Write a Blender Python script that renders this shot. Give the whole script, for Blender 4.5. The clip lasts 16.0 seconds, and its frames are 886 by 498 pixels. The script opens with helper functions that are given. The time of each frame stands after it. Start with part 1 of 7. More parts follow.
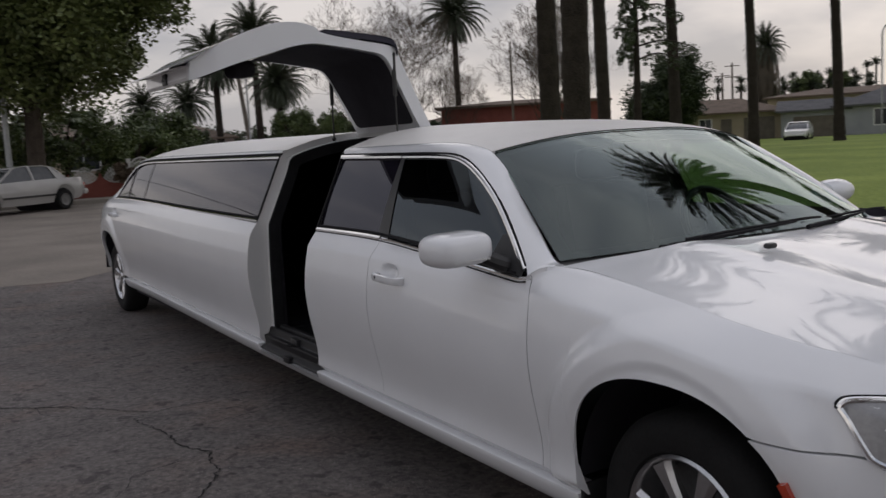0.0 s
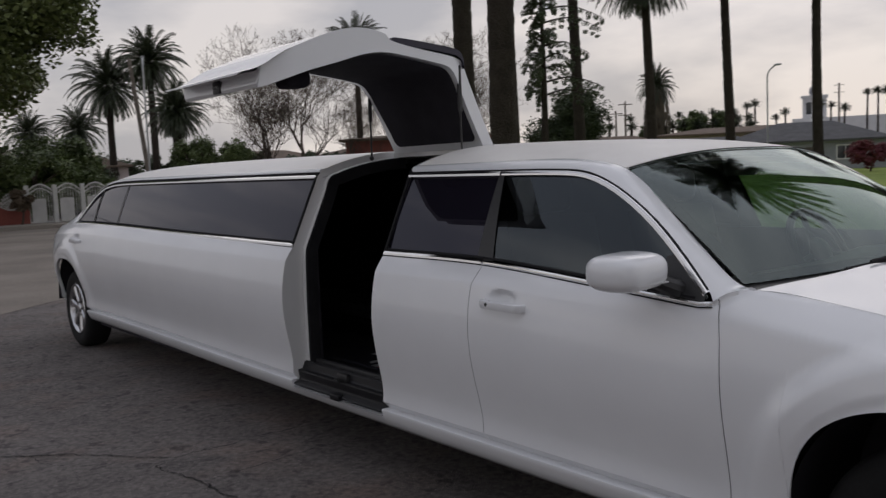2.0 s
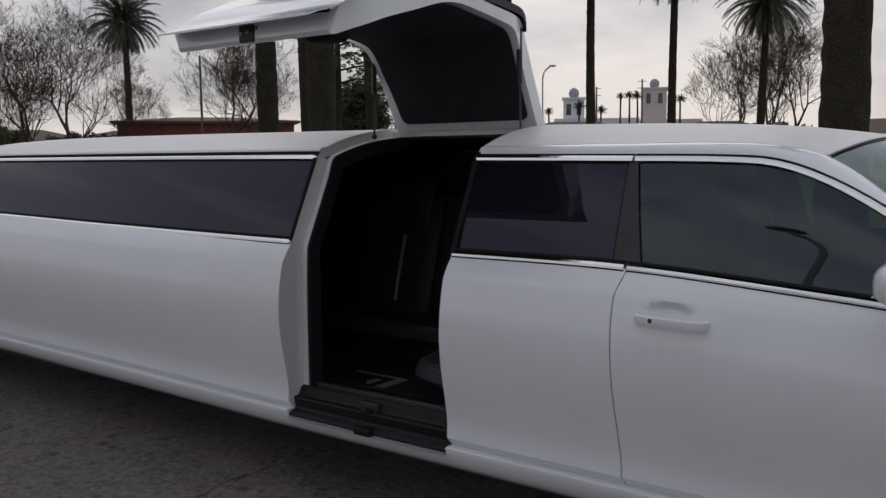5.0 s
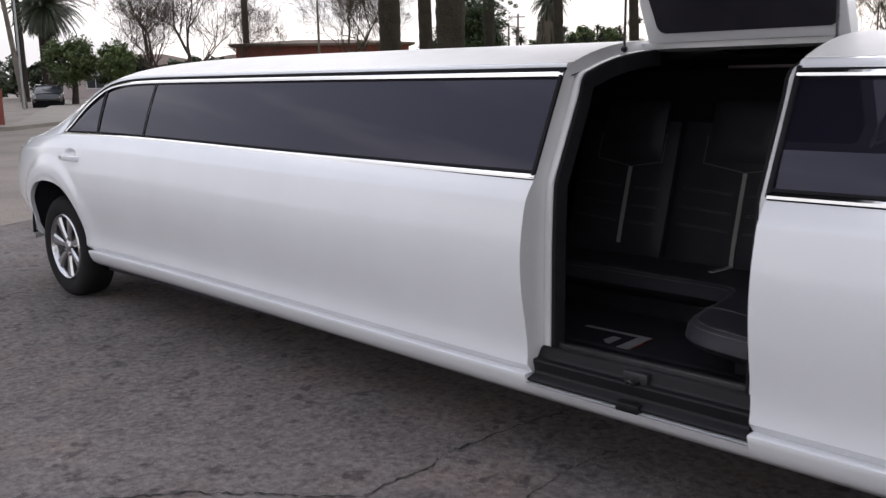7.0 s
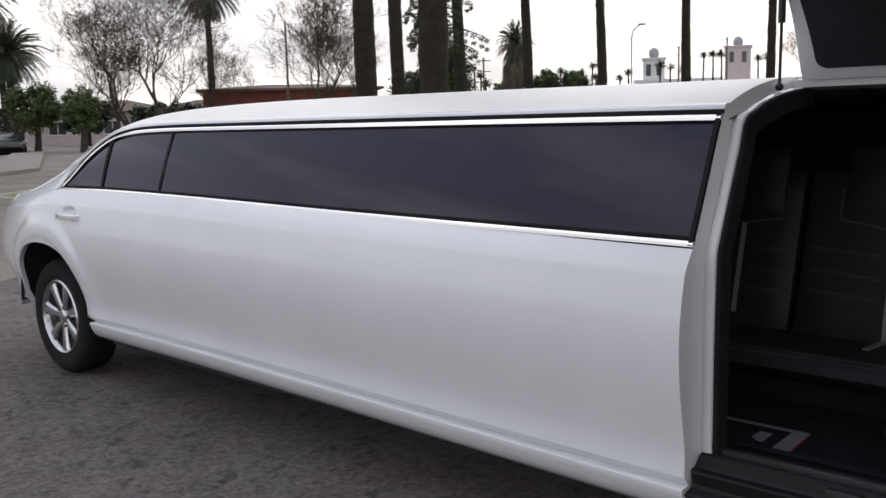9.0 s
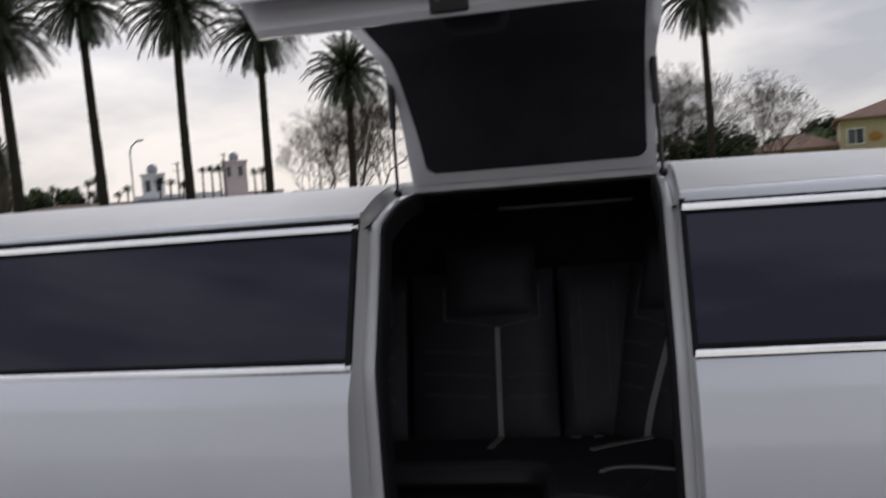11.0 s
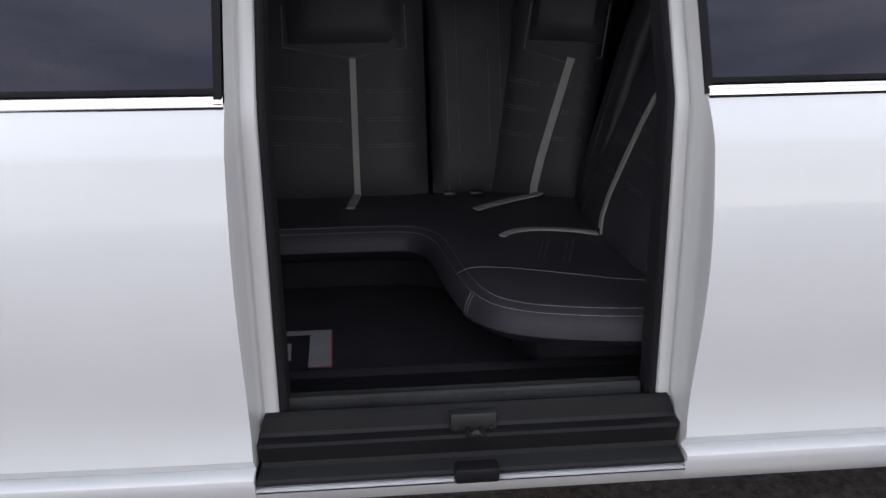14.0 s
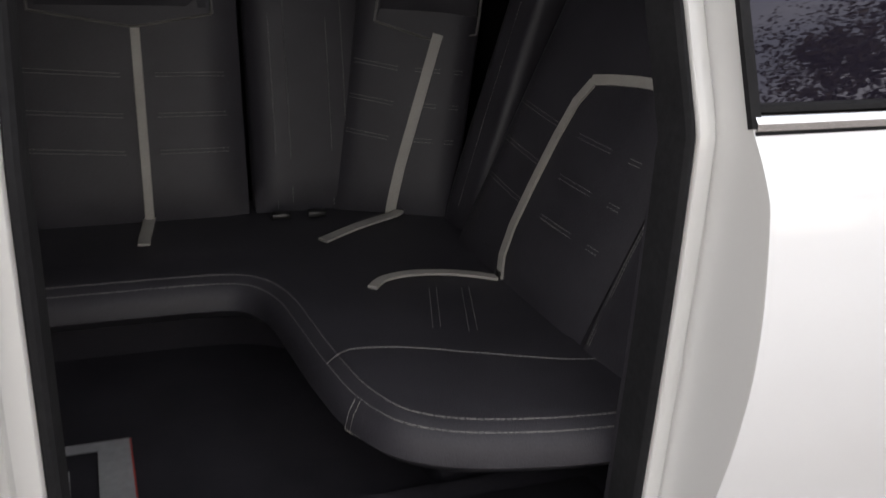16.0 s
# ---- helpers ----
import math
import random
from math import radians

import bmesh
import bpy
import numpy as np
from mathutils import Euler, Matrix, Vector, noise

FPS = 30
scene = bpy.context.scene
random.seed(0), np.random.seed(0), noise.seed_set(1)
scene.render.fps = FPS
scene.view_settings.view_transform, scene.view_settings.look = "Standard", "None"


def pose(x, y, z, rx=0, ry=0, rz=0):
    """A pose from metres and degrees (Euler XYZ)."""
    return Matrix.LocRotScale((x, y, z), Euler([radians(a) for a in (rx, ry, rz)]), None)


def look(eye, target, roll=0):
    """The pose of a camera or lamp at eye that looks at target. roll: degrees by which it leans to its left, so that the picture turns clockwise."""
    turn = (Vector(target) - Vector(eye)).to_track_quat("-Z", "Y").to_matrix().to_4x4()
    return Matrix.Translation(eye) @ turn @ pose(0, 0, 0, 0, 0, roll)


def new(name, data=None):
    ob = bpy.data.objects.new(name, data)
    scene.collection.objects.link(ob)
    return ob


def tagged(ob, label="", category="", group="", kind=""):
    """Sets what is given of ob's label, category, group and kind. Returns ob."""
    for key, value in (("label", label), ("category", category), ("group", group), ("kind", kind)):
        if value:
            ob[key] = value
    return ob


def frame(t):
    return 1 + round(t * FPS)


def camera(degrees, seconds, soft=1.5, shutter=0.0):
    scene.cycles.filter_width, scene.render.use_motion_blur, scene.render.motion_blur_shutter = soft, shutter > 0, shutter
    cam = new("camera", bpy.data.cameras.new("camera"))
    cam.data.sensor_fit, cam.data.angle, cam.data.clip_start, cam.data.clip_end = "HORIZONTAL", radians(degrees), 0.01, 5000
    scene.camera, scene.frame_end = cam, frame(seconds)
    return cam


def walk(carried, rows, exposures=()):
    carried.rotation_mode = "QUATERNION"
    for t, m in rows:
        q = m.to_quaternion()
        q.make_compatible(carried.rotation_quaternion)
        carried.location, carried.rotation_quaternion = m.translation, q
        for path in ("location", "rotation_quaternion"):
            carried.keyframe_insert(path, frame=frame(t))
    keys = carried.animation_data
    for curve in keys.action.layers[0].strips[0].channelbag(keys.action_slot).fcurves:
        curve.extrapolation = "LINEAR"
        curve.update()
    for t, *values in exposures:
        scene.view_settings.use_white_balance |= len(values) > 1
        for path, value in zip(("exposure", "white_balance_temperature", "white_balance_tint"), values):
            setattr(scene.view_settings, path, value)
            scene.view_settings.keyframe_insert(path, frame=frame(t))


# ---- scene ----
cam = camera(52.25, 16.0, soft=1.4, shutter=0.4)
# seconds, eye, point looked at, lean
PATH = [
    (0, (4.894, -1.678, 1.388), (3.190, -0.657, 1.153), -3.17),
    (0.5, (4.748, -1.867, 1.374), (3.107, -0.754, 1.115), -2.86),
    (1, (4.593, -2.015, 1.351), (2.949, -0.905, 1.097), -2.25),
    (1.5, (4.364, -2.099, 1.358), (2.728, -0.966, 1.157), -2.43),
    (2, (4.159, -2.199, 1.360), (2.584, -0.978, 1.186), -2.37),
    (2.5, (3.932, -2.341, 1.363), (2.440, -1.022, 1.187), -2.05),
    (3, (3.712, -2.430, 1.334), (2.289, -1.039, 1.126), -1.58),
    (3.5, (3.469, -2.498, 1.354), (2.133, -1.024, 1.151), -1.59),
    (3.7, (3.366, -2.541, 1.348), (2.071, -1.030, 1.149), -1.76),
    (5.8, (2.424, -2.495, 1.360), (1.223, -0.910, 1.140), -0.44),
    (6, (2.340, -2.491, 1.358), (1.131, -0.923, 1.075), -0.53),
    (6.5, (2.161, -2.474, 1.348), (0.863, -1.001, 0.962), -0.28),
    (7, (1.950, -2.396, 1.346), (0.572, -0.995, 0.974), -1.02),
    (7.5, (1.784, -2.336, 1.344), (0.419, -0.926, 0.956), -0.77),
    (8, (1.590, -2.317, 1.346), (0.222, -0.891, 1.035), -0.95),
    (8.2, (1.505, -2.310, 1.350), (0.126, -0.890, 1.065), -0.87),
    (10.3, (0.715, -2.148, 1.370), (-0.168, -0.372, 1.114), -2.97),
    (10.5, (0.693, -2.131, 1.369), (-0.049, -0.288, 1.139), -2.99),
    (11, (0.693, -2.105, 1.384), (0.293, -0.147, 1.295), -4.43),
    (11.5, (0.692, -2.102, 1.400), (0.386, -0.127, 1.483), -5.51),
    (12, (0.665, -2.091, 1.393), (0.347, -0.117, 1.457), -4.15),
    (12.5, (0.625, -2.008, 1.356), (0.334, -0.041, 1.144), -1.72),
    (12.8, (0.582, -1.903, 1.342), (0.320, 0.042, 0.956), -0.89),
    (13, (0.541, -1.818, 1.319), (0.327, 0.115, 0.854), -0.30),
    (13.5, (0.374, -1.641, 1.276), (0.352, 0.275, 0.703), -0.71),
    (14, (0.233, -1.488, 1.263), (0.390, 0.395, 0.609), -0.64),
    (14.5, (0.213, -1.297, 1.231), (0.398, 0.561, 0.515), 1.82),
    (15, (0.236, -1.111, 1.235), (0.516, 0.721, 0.482), 2.85),
    (15.5, (0.207, -0.950, 1.225), (0.674, 0.834, 0.450), 3.20),
    (16, (0.140, -0.777, 1.244), (0.804, 0.951, 0.487), 3.34),
]
# seconds, stops, kelvin, tint
EXPOSURES = [(0, -0.19, 6730, 16), (3.7, -0.23, 6580, 16), (6.0, -0.11, 6480, 15), (6.5, 0.81, 6540, 16), (7.0, 0.94, 6560, 16), (7.5, 0.82, 6560, 16), (8.2, 0.88, 6560, 16), (10.3, 0.16, 6500, 12),
             (11.0, 0.04, 6480, 15), (11.5, -0.15, 6530, 15), (12.0, -0.65, 6680, 12), (12.5, -0.15, 6380, 14), (13.0, 0.95, 6500, 14), (13.5, 1.31, 6530, 14), (14.5, 1.45, 6700, 14), (15.0, 1.53, 7140, 13), (16, 1.83, 7230, 13)]
walk(cam, [(t, look(eye, aim, lean)) for t, eye, aim, lean in PATH], EXPOSURES)

# ---- daylight: broken overcast, the sun low behind thin cloud over the park ----
SUN_AZ, SUN_EL = radians(118), radians(36)
world = bpy.data.worlds.new("overcast")
scene.world = world
world.use_nodes = True
wn, wl = world.node_tree.nodes, world.node_tree.links
wn.clear()
w_out = wn.new("ShaderNodeOutputWorld")
w_bg = wn.new("ShaderNodeBackground")
w_sky = wn.new("ShaderNodeTexSky")
w_sky.sky_type, w_sky.sun_disc = "NISHITA", False
w_sky.sun_elevation, w_sky.sun_rotation = SUN_EL, radians(90) - SUN_AZ
w_sky.air_density, w_sky.dust_density = 1.0, 2.0
w_tc = wn.new("ShaderNodeTexCoord")
w_map = wn.new("ShaderNodeMapping")
w_map.inputs["Scale"].default_value = (1.0, 1.0, 3.0)
w_n1 = wn.new("ShaderNodeTexNoise")
w_n1.inputs["Scale"].default_value, w_n1.inputs["Detail"].default_value = 2.9, 6.0
w_ramp = wn.new("ShaderNodeValToRGB")
w_ramp.color_ramp.elements[0].position, w_ramp.color_ramp.elements[0].color = 0.42, (5.5, 5.7, 6.05, 1)
w_ramp.color_ramp.elements[1].position, w_ramp.color_ramp.elements[1].color = 0.60, (9.75, 9.55, 9.25, 1)
w_mix = wn.new("ShaderNodeMix")
w_mix.data_type = "RGBA"
w_mix.inputs["Factor"].default_value = 0.88
wl.new(w_tc.outputs["Generated"], w_map.inputs["Vector"])
wl.new(w_map.outputs["Vector"], w_n1.inputs["Vector"])
wl.new(w_n1.outputs["Fac"], w_ramp.inputs["Fac"])
wl.new(w_sky.outputs["Color"], w_mix.inputs["A"])
wl.new(w_ramp.outputs["Color"], w_mix.inputs["B"])
# the cloud is brightest round the hidden sun
w_dot = wn.new("ShaderNodeVectorMath")
w_dot.operation = "DOT_PRODUCT"
w_dot.inputs[1].default_value = (math.cos(SUN_AZ) * math.cos(SUN_EL), math.sin(SUN_AZ) * math.cos(SUN_EL), math.sin(SUN_EL))
w_glow = wn.new("ShaderNodeMapRange")
w_glow.interpolation_type = "SMOOTHSTEP"
w_glow.inputs["From Min"].default_value, w_glow.inputs["From Max"].default_value = 0.84, 1.0
w_glow.inputs["To Min"].default_value, w_glow.inputs["To Max"].default_value = 1.03, 1.6
w_mul = wn.new("ShaderNodeVectorMath")
w_mul.operation = "SCALE"
wl.new(w_tc.outputs["Generated"], w_dot.inputs[0])
wl.new(w_dot.outputs["Value"], w_glow.inputs["Value"])
w_sep = wn.new("ShaderNodeSeparateXYZ")
wl.new(w_tc.outputs["Generated"], w_sep.inputs[0])
w_high = wn.new("ShaderNodeMapRange")
w_high.inputs["From Min"].default_value, w_high.inputs["From Max"].default_value = 0.12, 0.75
wl.new(w_sep.outputs["Z"], w_high.inputs["Value"])
w_tint = wn.new("ShaderNodeMix")
w_tint.data_type = "RGBA"
w_tint.inputs["A"].default_value, w_tint.inputs["B"].default_value = (0.96, 0.958, 0.95, 1), (0.78, 0.85, 0.95, 1)
wl.new(w_high.outputs["Result"], w_tint.inputs["Factor"])
w_cast = wn.new("ShaderNodeMix")
w_cast.data_type, w_cast.blend_type = "RGBA", "MULTIPLY"
w_cast.inputs["Factor"].default_value = 1.0
wl.new(w_mix.outputs["Result"], w_cast.inputs["A"])
wl.new(w_tint.outputs["Result"], w_cast.inputs["B"])
wl.new(w_cast.outputs["Result"], w_mul.inputs[0])
wl.new(w_glow.outputs["Result"], w_mul.inputs["Scale"])
wl.new(w_mul.outputs["Vector"], w_bg.inputs["Color"])
w_bg.inputs["Strength"].default_value = 0.088
wl.new(w_bg.outputs["Background"], w_out.inputs["Surface"])

sun = new("sun", bpy.data.lights.new("sun", "SUN"))
sun.data.energy, sun.data.angle, sun.data.color = 0.5, radians(120), (1.0, 0.95, 0.88)
sun.matrix_world = look((0, 0, 30), (-30 * math.cos(SUN_AZ) / math.tan(SUN_EL), -30 * math.sin(SUN_AZ) / math.tan(SUN_EL), 0))

# ---- materials ----
def material(name):
    m = bpy.data.materials.new(name)
    m.use_nodes = True
    n, l = m.node_tree.nodes, m.node_tree.links
    return m, n, l, n["Principled BSDF"]


def socket_rgb(c):
    return (c[0], c[1], c[2], 1.0)


def surface(name, dark, light, rough=0.6, metal=0.0, scale=8.0, fine=90.0, bump=0.1, coat=0.0, spec=0.5, depth=0.004, vary=0.0, sheen=0.0):
    """Two colours mixed by coarse and fine noise, with fine relief; vary: change from piece to piece."""
    m, n, l, b = material(name)
    tc = n.new("ShaderNodeTexCoord")
    big, small = n.new("ShaderNodeTexNoise"), n.new("ShaderNodeTexNoise")
    big.inputs["Scale"].default_value, big.inputs["Detail"].default_value = scale, 5.0
    small.inputs["Scale"].default_value, small.inputs["Detail"].default_value = fine, 3.0
    for t in (big, small):
        l.new(tc.outputs["Object"], t.inputs["Vector"])
    mix = n.new("ShaderNodeMath")
    mix.operation = "MULTIPLY_ADD"
    mix.inputs[1].default_value, mix.inputs[2].default_value = 0.45, 0.0
    l.new(small.outputs["Fac"], mix.inputs[0])
    add = n.new("ShaderNodeMath")
    add.operation = "MULTIPLY_ADD"
    add.inputs[1].default_value = 0.55
    l.new(big.outputs["Fac"], add.inputs[0])
    l.new(mix.outputs[0], add.inputs[2])
    fac = add.outputs[0]
    if vary:
        info, va = n.new("ShaderNodeObjectInfo"), n.new("ShaderNodeMath")
        va.operation = "MULTIPLY_ADD"
        va.inputs[1].default_value = vary
        l.new(info.outputs["Random"], va.inputs[0])
        l.new(fac, va.inputs[2])
        fac = va.outputs[0]
    ramp = n.new("ShaderNodeValToRGB")
    ramp.color_ramp.elements[0].position, ramp.color_ramp.elements[0].color = 0.32, socket_rgb(dark)
    ramp.color_ramp.elements[1].position, ramp.color_ramp.elements[1].color = 0.68, socket_rgb(light)
    l.new(fac, ramp.inputs["Fac"])
    l.new(ramp.outputs["Color"], b.inputs["Base Color"])
    b.inputs["Roughness"].default_value, b.inputs["Metallic"].default_value = rough, metal
    b.inputs["Specular IOR Level"].default_value, b.inputs["Coat Weight"].default_value = spec, coat
    b.inputs["Coat Roughness"].default_value = 0.04
    if sheen:
        b.inputs["Sheen Weight"].default_value = sheen
    if bump:
        bp = n.new("ShaderNodeBump")
        bp.inputs["Strength"].default_value, bp.inputs["Distance"].default_value = bump, depth
        l.new(small.outputs["Fac"], bp.inputs["Height"])
        l.new(bp.outputs["Normal"], b.inputs["Normal"])
    return m


def car_paint(name, colour, rough=0.32, ripple=0.0):
    """Glossy enamel under clear lacquer, with faint dust and hardly visible unevenness."""
    m, n, l, b = material(name)
    tc, dust, wave = n.new("ShaderNodeTexCoord"), n.new("ShaderNodeTexNoise"), n.new("ShaderNodeTexNoise")
    dust.inputs["Scale"].default_value, dust.inputs["Detail"].default_value = 3.0, 6.0
    wave.inputs["Scale"].default_value, wave.inputs["Detail"].default_value = 2.2, 1.0
    l.new(tc.outputs["Object"], dust.inputs["Vector"])
    l.new(tc.outputs["Object"], wave.inputs["Vector"])
    ramp = n.new("ShaderNodeValToRGB")
    ramp.color_ramp.elements[0].position, ramp.color_ramp.elements[1].position = 0.3, 0.7
    ramp.color_ramp.elements[0].color = socket_rgb([c * 0.955 for c in colour])
    ramp.color_ramp.elements[1].color = socket_rgb(colour)
    l.new(dust.outputs["Fac"], ramp.inputs["Fac"])
    l.new(ramp.outputs["Color"], b.inputs["Base Color"])
    rr = n.new("ShaderNodeMapRange")
    rr.inputs["To Min"].default_value, rr.inputs["To Max"].default_value = rough - 0.05, rough + 0.08
    l.new(dust.outputs["Fac"], rr.inputs["Value"])
    l.new(rr.outputs["Result"], b.inputs["Roughness"])
    b.inputs["Coat Weight"].default_value, b.inputs["Coat Roughness"].default_value = 1.0, 0.03
    b.inputs["Coat IOR"].default_value = 1.5
    if ripple:
        bp = n.new("ShaderNodeBump")
        bp.inputs["Strength"].default_value, bp.inputs["Distance"].default_value = 1.0, ripple
        l.new(wave.outputs["Fac"], bp.inputs["Height"])
        l.new(bp.outputs["Normal"], b.inputs["Normal"])
        l.new(bp.outputs["Normal"], b.inputs["Coat Normal"])
    return m


def pane(name, tint, gloss_ior=1.75, sheen=(1, 1, 1)):
    """A thin pane: tinted see-through glass with a mirror-like face."""
    m, n, l, b = material(name)
    n.remove(b)
    out = n["Material Output"]
    tr, gl, fr, mix = n.new("ShaderNodeBsdfTransparent"), n.new("ShaderNodeBsdfGlossy"), n.new("ShaderNodeFresnel"), n.new("ShaderNodeMixShader")
    tr.inputs["Color"].default_value = socket_rgb(tint)
    gl.inputs["Roughness"].default_value = 0.01
    gl.inputs["Color"].default_value = socket_rgb(sheen)
    fr.inputs["IOR"].default_value = gloss_ior
    l.new(fr.outputs[0], mix.inputs[0])
    l.new(tr.outputs[0], mix.inputs[1])
    l.new(gl.outputs[0], mix.inputs[2])
    l.new(mix.outputs[0], out.inputs["Surface"])
    return m


WHITE = car_paint("white_paint", (0.79, 0.80, 0.82), 0.3, 0.00014)
# the white paint again, darkened for the weak light in the jambs
WHITE_DIM = car_paint("dimmed_white_paint", (0.66, 0.66, 0.655), 0.45)
ROOF = surface("cream_vinyl", (0.74, 0.72, 0.69), (0.81, 0.79, 0.76), 0.42, bump=0.15, fine=260, depth=0.001, spec=0.4)
CHROME = surface("chrome", (0.80, 0.80, 0.80), (0.9, 0.9, 0.9), 0.09, 1.0, bump=0)
TINTED = surface("black_tinted_glass", (0.0095, 0.0082, 0.014), (0.0125, 0.011, 0.0175), 0.015, bump=0, spec=0.53)
TINTED.node_tree.nodes["Principled BSDF"].inputs["Specular Tint"].default_value = (0.82, 0.82, 1.0, 1)
PANE_FRONT = pane("clear_windscreen", (0.40, 0.53, 0.46), 1.95, (0.88, 1.0, 0.985))
PANE_SIDE = pane("grey_side_glass", (0.17, 0.19, 0.20), 1.75, (0.85, 0.95, 1.0))
RUBBER = surface("black_rubber", (0.012, 0.012, 0.0135), (0.021, 0.021, 0.023), 0.75, bump=0.2, spec=0.12)
TYRE = surface("tyre_rubber", (0.012, 0.012, 0.0125), (0.020, 0.0198, 0.020), 0.8, bump=0.4, spec=0.15)
ALLOY = surface("alloy", (0.54, 0.54, 0.55), (0.64, 0.64, 0.65), 0.26, 1.0, bump=0.05)
RIM_GREY = surface("dull_rim", (0.12, 0.12, 0.12), (0.20, 0.20, 0.20), 0.45, 0.5, bump=0)
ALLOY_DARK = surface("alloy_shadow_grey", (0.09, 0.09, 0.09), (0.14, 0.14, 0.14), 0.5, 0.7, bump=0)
PLASTIC = surface("black_plastic", (0.014, 0.014, 0.015), (0.03, 0.03, 0.031), 0.42, bump=0.25, fine=300, depth=0.001)
STEP = surface("black_step_plastic", (0.006, 0.006, 0.0072), (0.012, 0.012, 0.0138), 0.45, spec=0.24, bump=0.2, fine=200, depth=0.001)
SILL_RUBBER = surface("worn_sill_rubber", (0.018, 0.018, 0.019), (0.045, 0.045, 0.046), 0.38, scale=6, bump=0.3, fine=160, depth=0.002, spec=0.4)
LINER = surface("black_carpet_liner", (0.027, 0.0258, 0.031), (0.044, 0.0415, 0.050), 0.95, bump=0.5, fine=500, spec=0.15)
LEATHER = surface("black_leather", (0.026, 0.0248, 0.0300), (0.043, 0.0412, 0.049), 0.42, bump=0.5, fine=420, depth=0.0012, spec=0.24)
PIPING = surface("grey_white_leather", (0.27, 0.258, 0.24), (0.37, 0.352, 0.325), 0.55, bump=0.3, fine=300, depth=0.001)
# the pale piping again, with the cabin's dimness put into its colour
PIPING_DIM = surface("dimmed_pale_leather", (0.085, 0.082, 0.078), (0.13, 0.125, 0.12), 0.55, bump=0.3, fine=300, depth=0.001)
THREAD = surface("pale_thread", (0.20, 0.195, 0.19), (0.28, 0.275, 0.265), 0.8, bump=0)
CARPET = surface("black_carpet", (0.024, 0.023, 0.028), (0.040, 0.038, 0.046), 0.98, bump=0.7, fine=600, spec=0.1)
MAT_WHITE = surface("white_floor_print", (0.25, 0.25, 0.26), (0.34, 0.34, 0.35), 0.7, bump=0.1)
RED = surface("red_sheen", (0.3, 0.02, 0.02), (0.42, 0.04, 0.03), 0.6, bump=0.1)
LENS_RED = surface("red_reflector", (0.45, 0.035, 0.012), (0.55, 0.06, 0.02), 0.15, bump=0.3, fine=500, coat=1.0)
LAMP_GREY = surface("lamp_reflector_grey", (0.26, 0.26, 0.265), (0.36, 0.36, 0.365), 0.35, 0.4, bump=0)
LAMP_GLASS = pane("headlamp_glass", (0.93, 0.94, 0.95), 1.45)
STEEL = surface("dark_steel", (0.03, 0.03, 0.032), (0.07, 0.07, 0.07), 0.35, 0.8, bump=0.05)
ASPHALT_CRACK = surface("crack_filling", (0.008, 0.008, 0.008), (0.02, 0.019, 0.018), 0.95, bump=0.5)


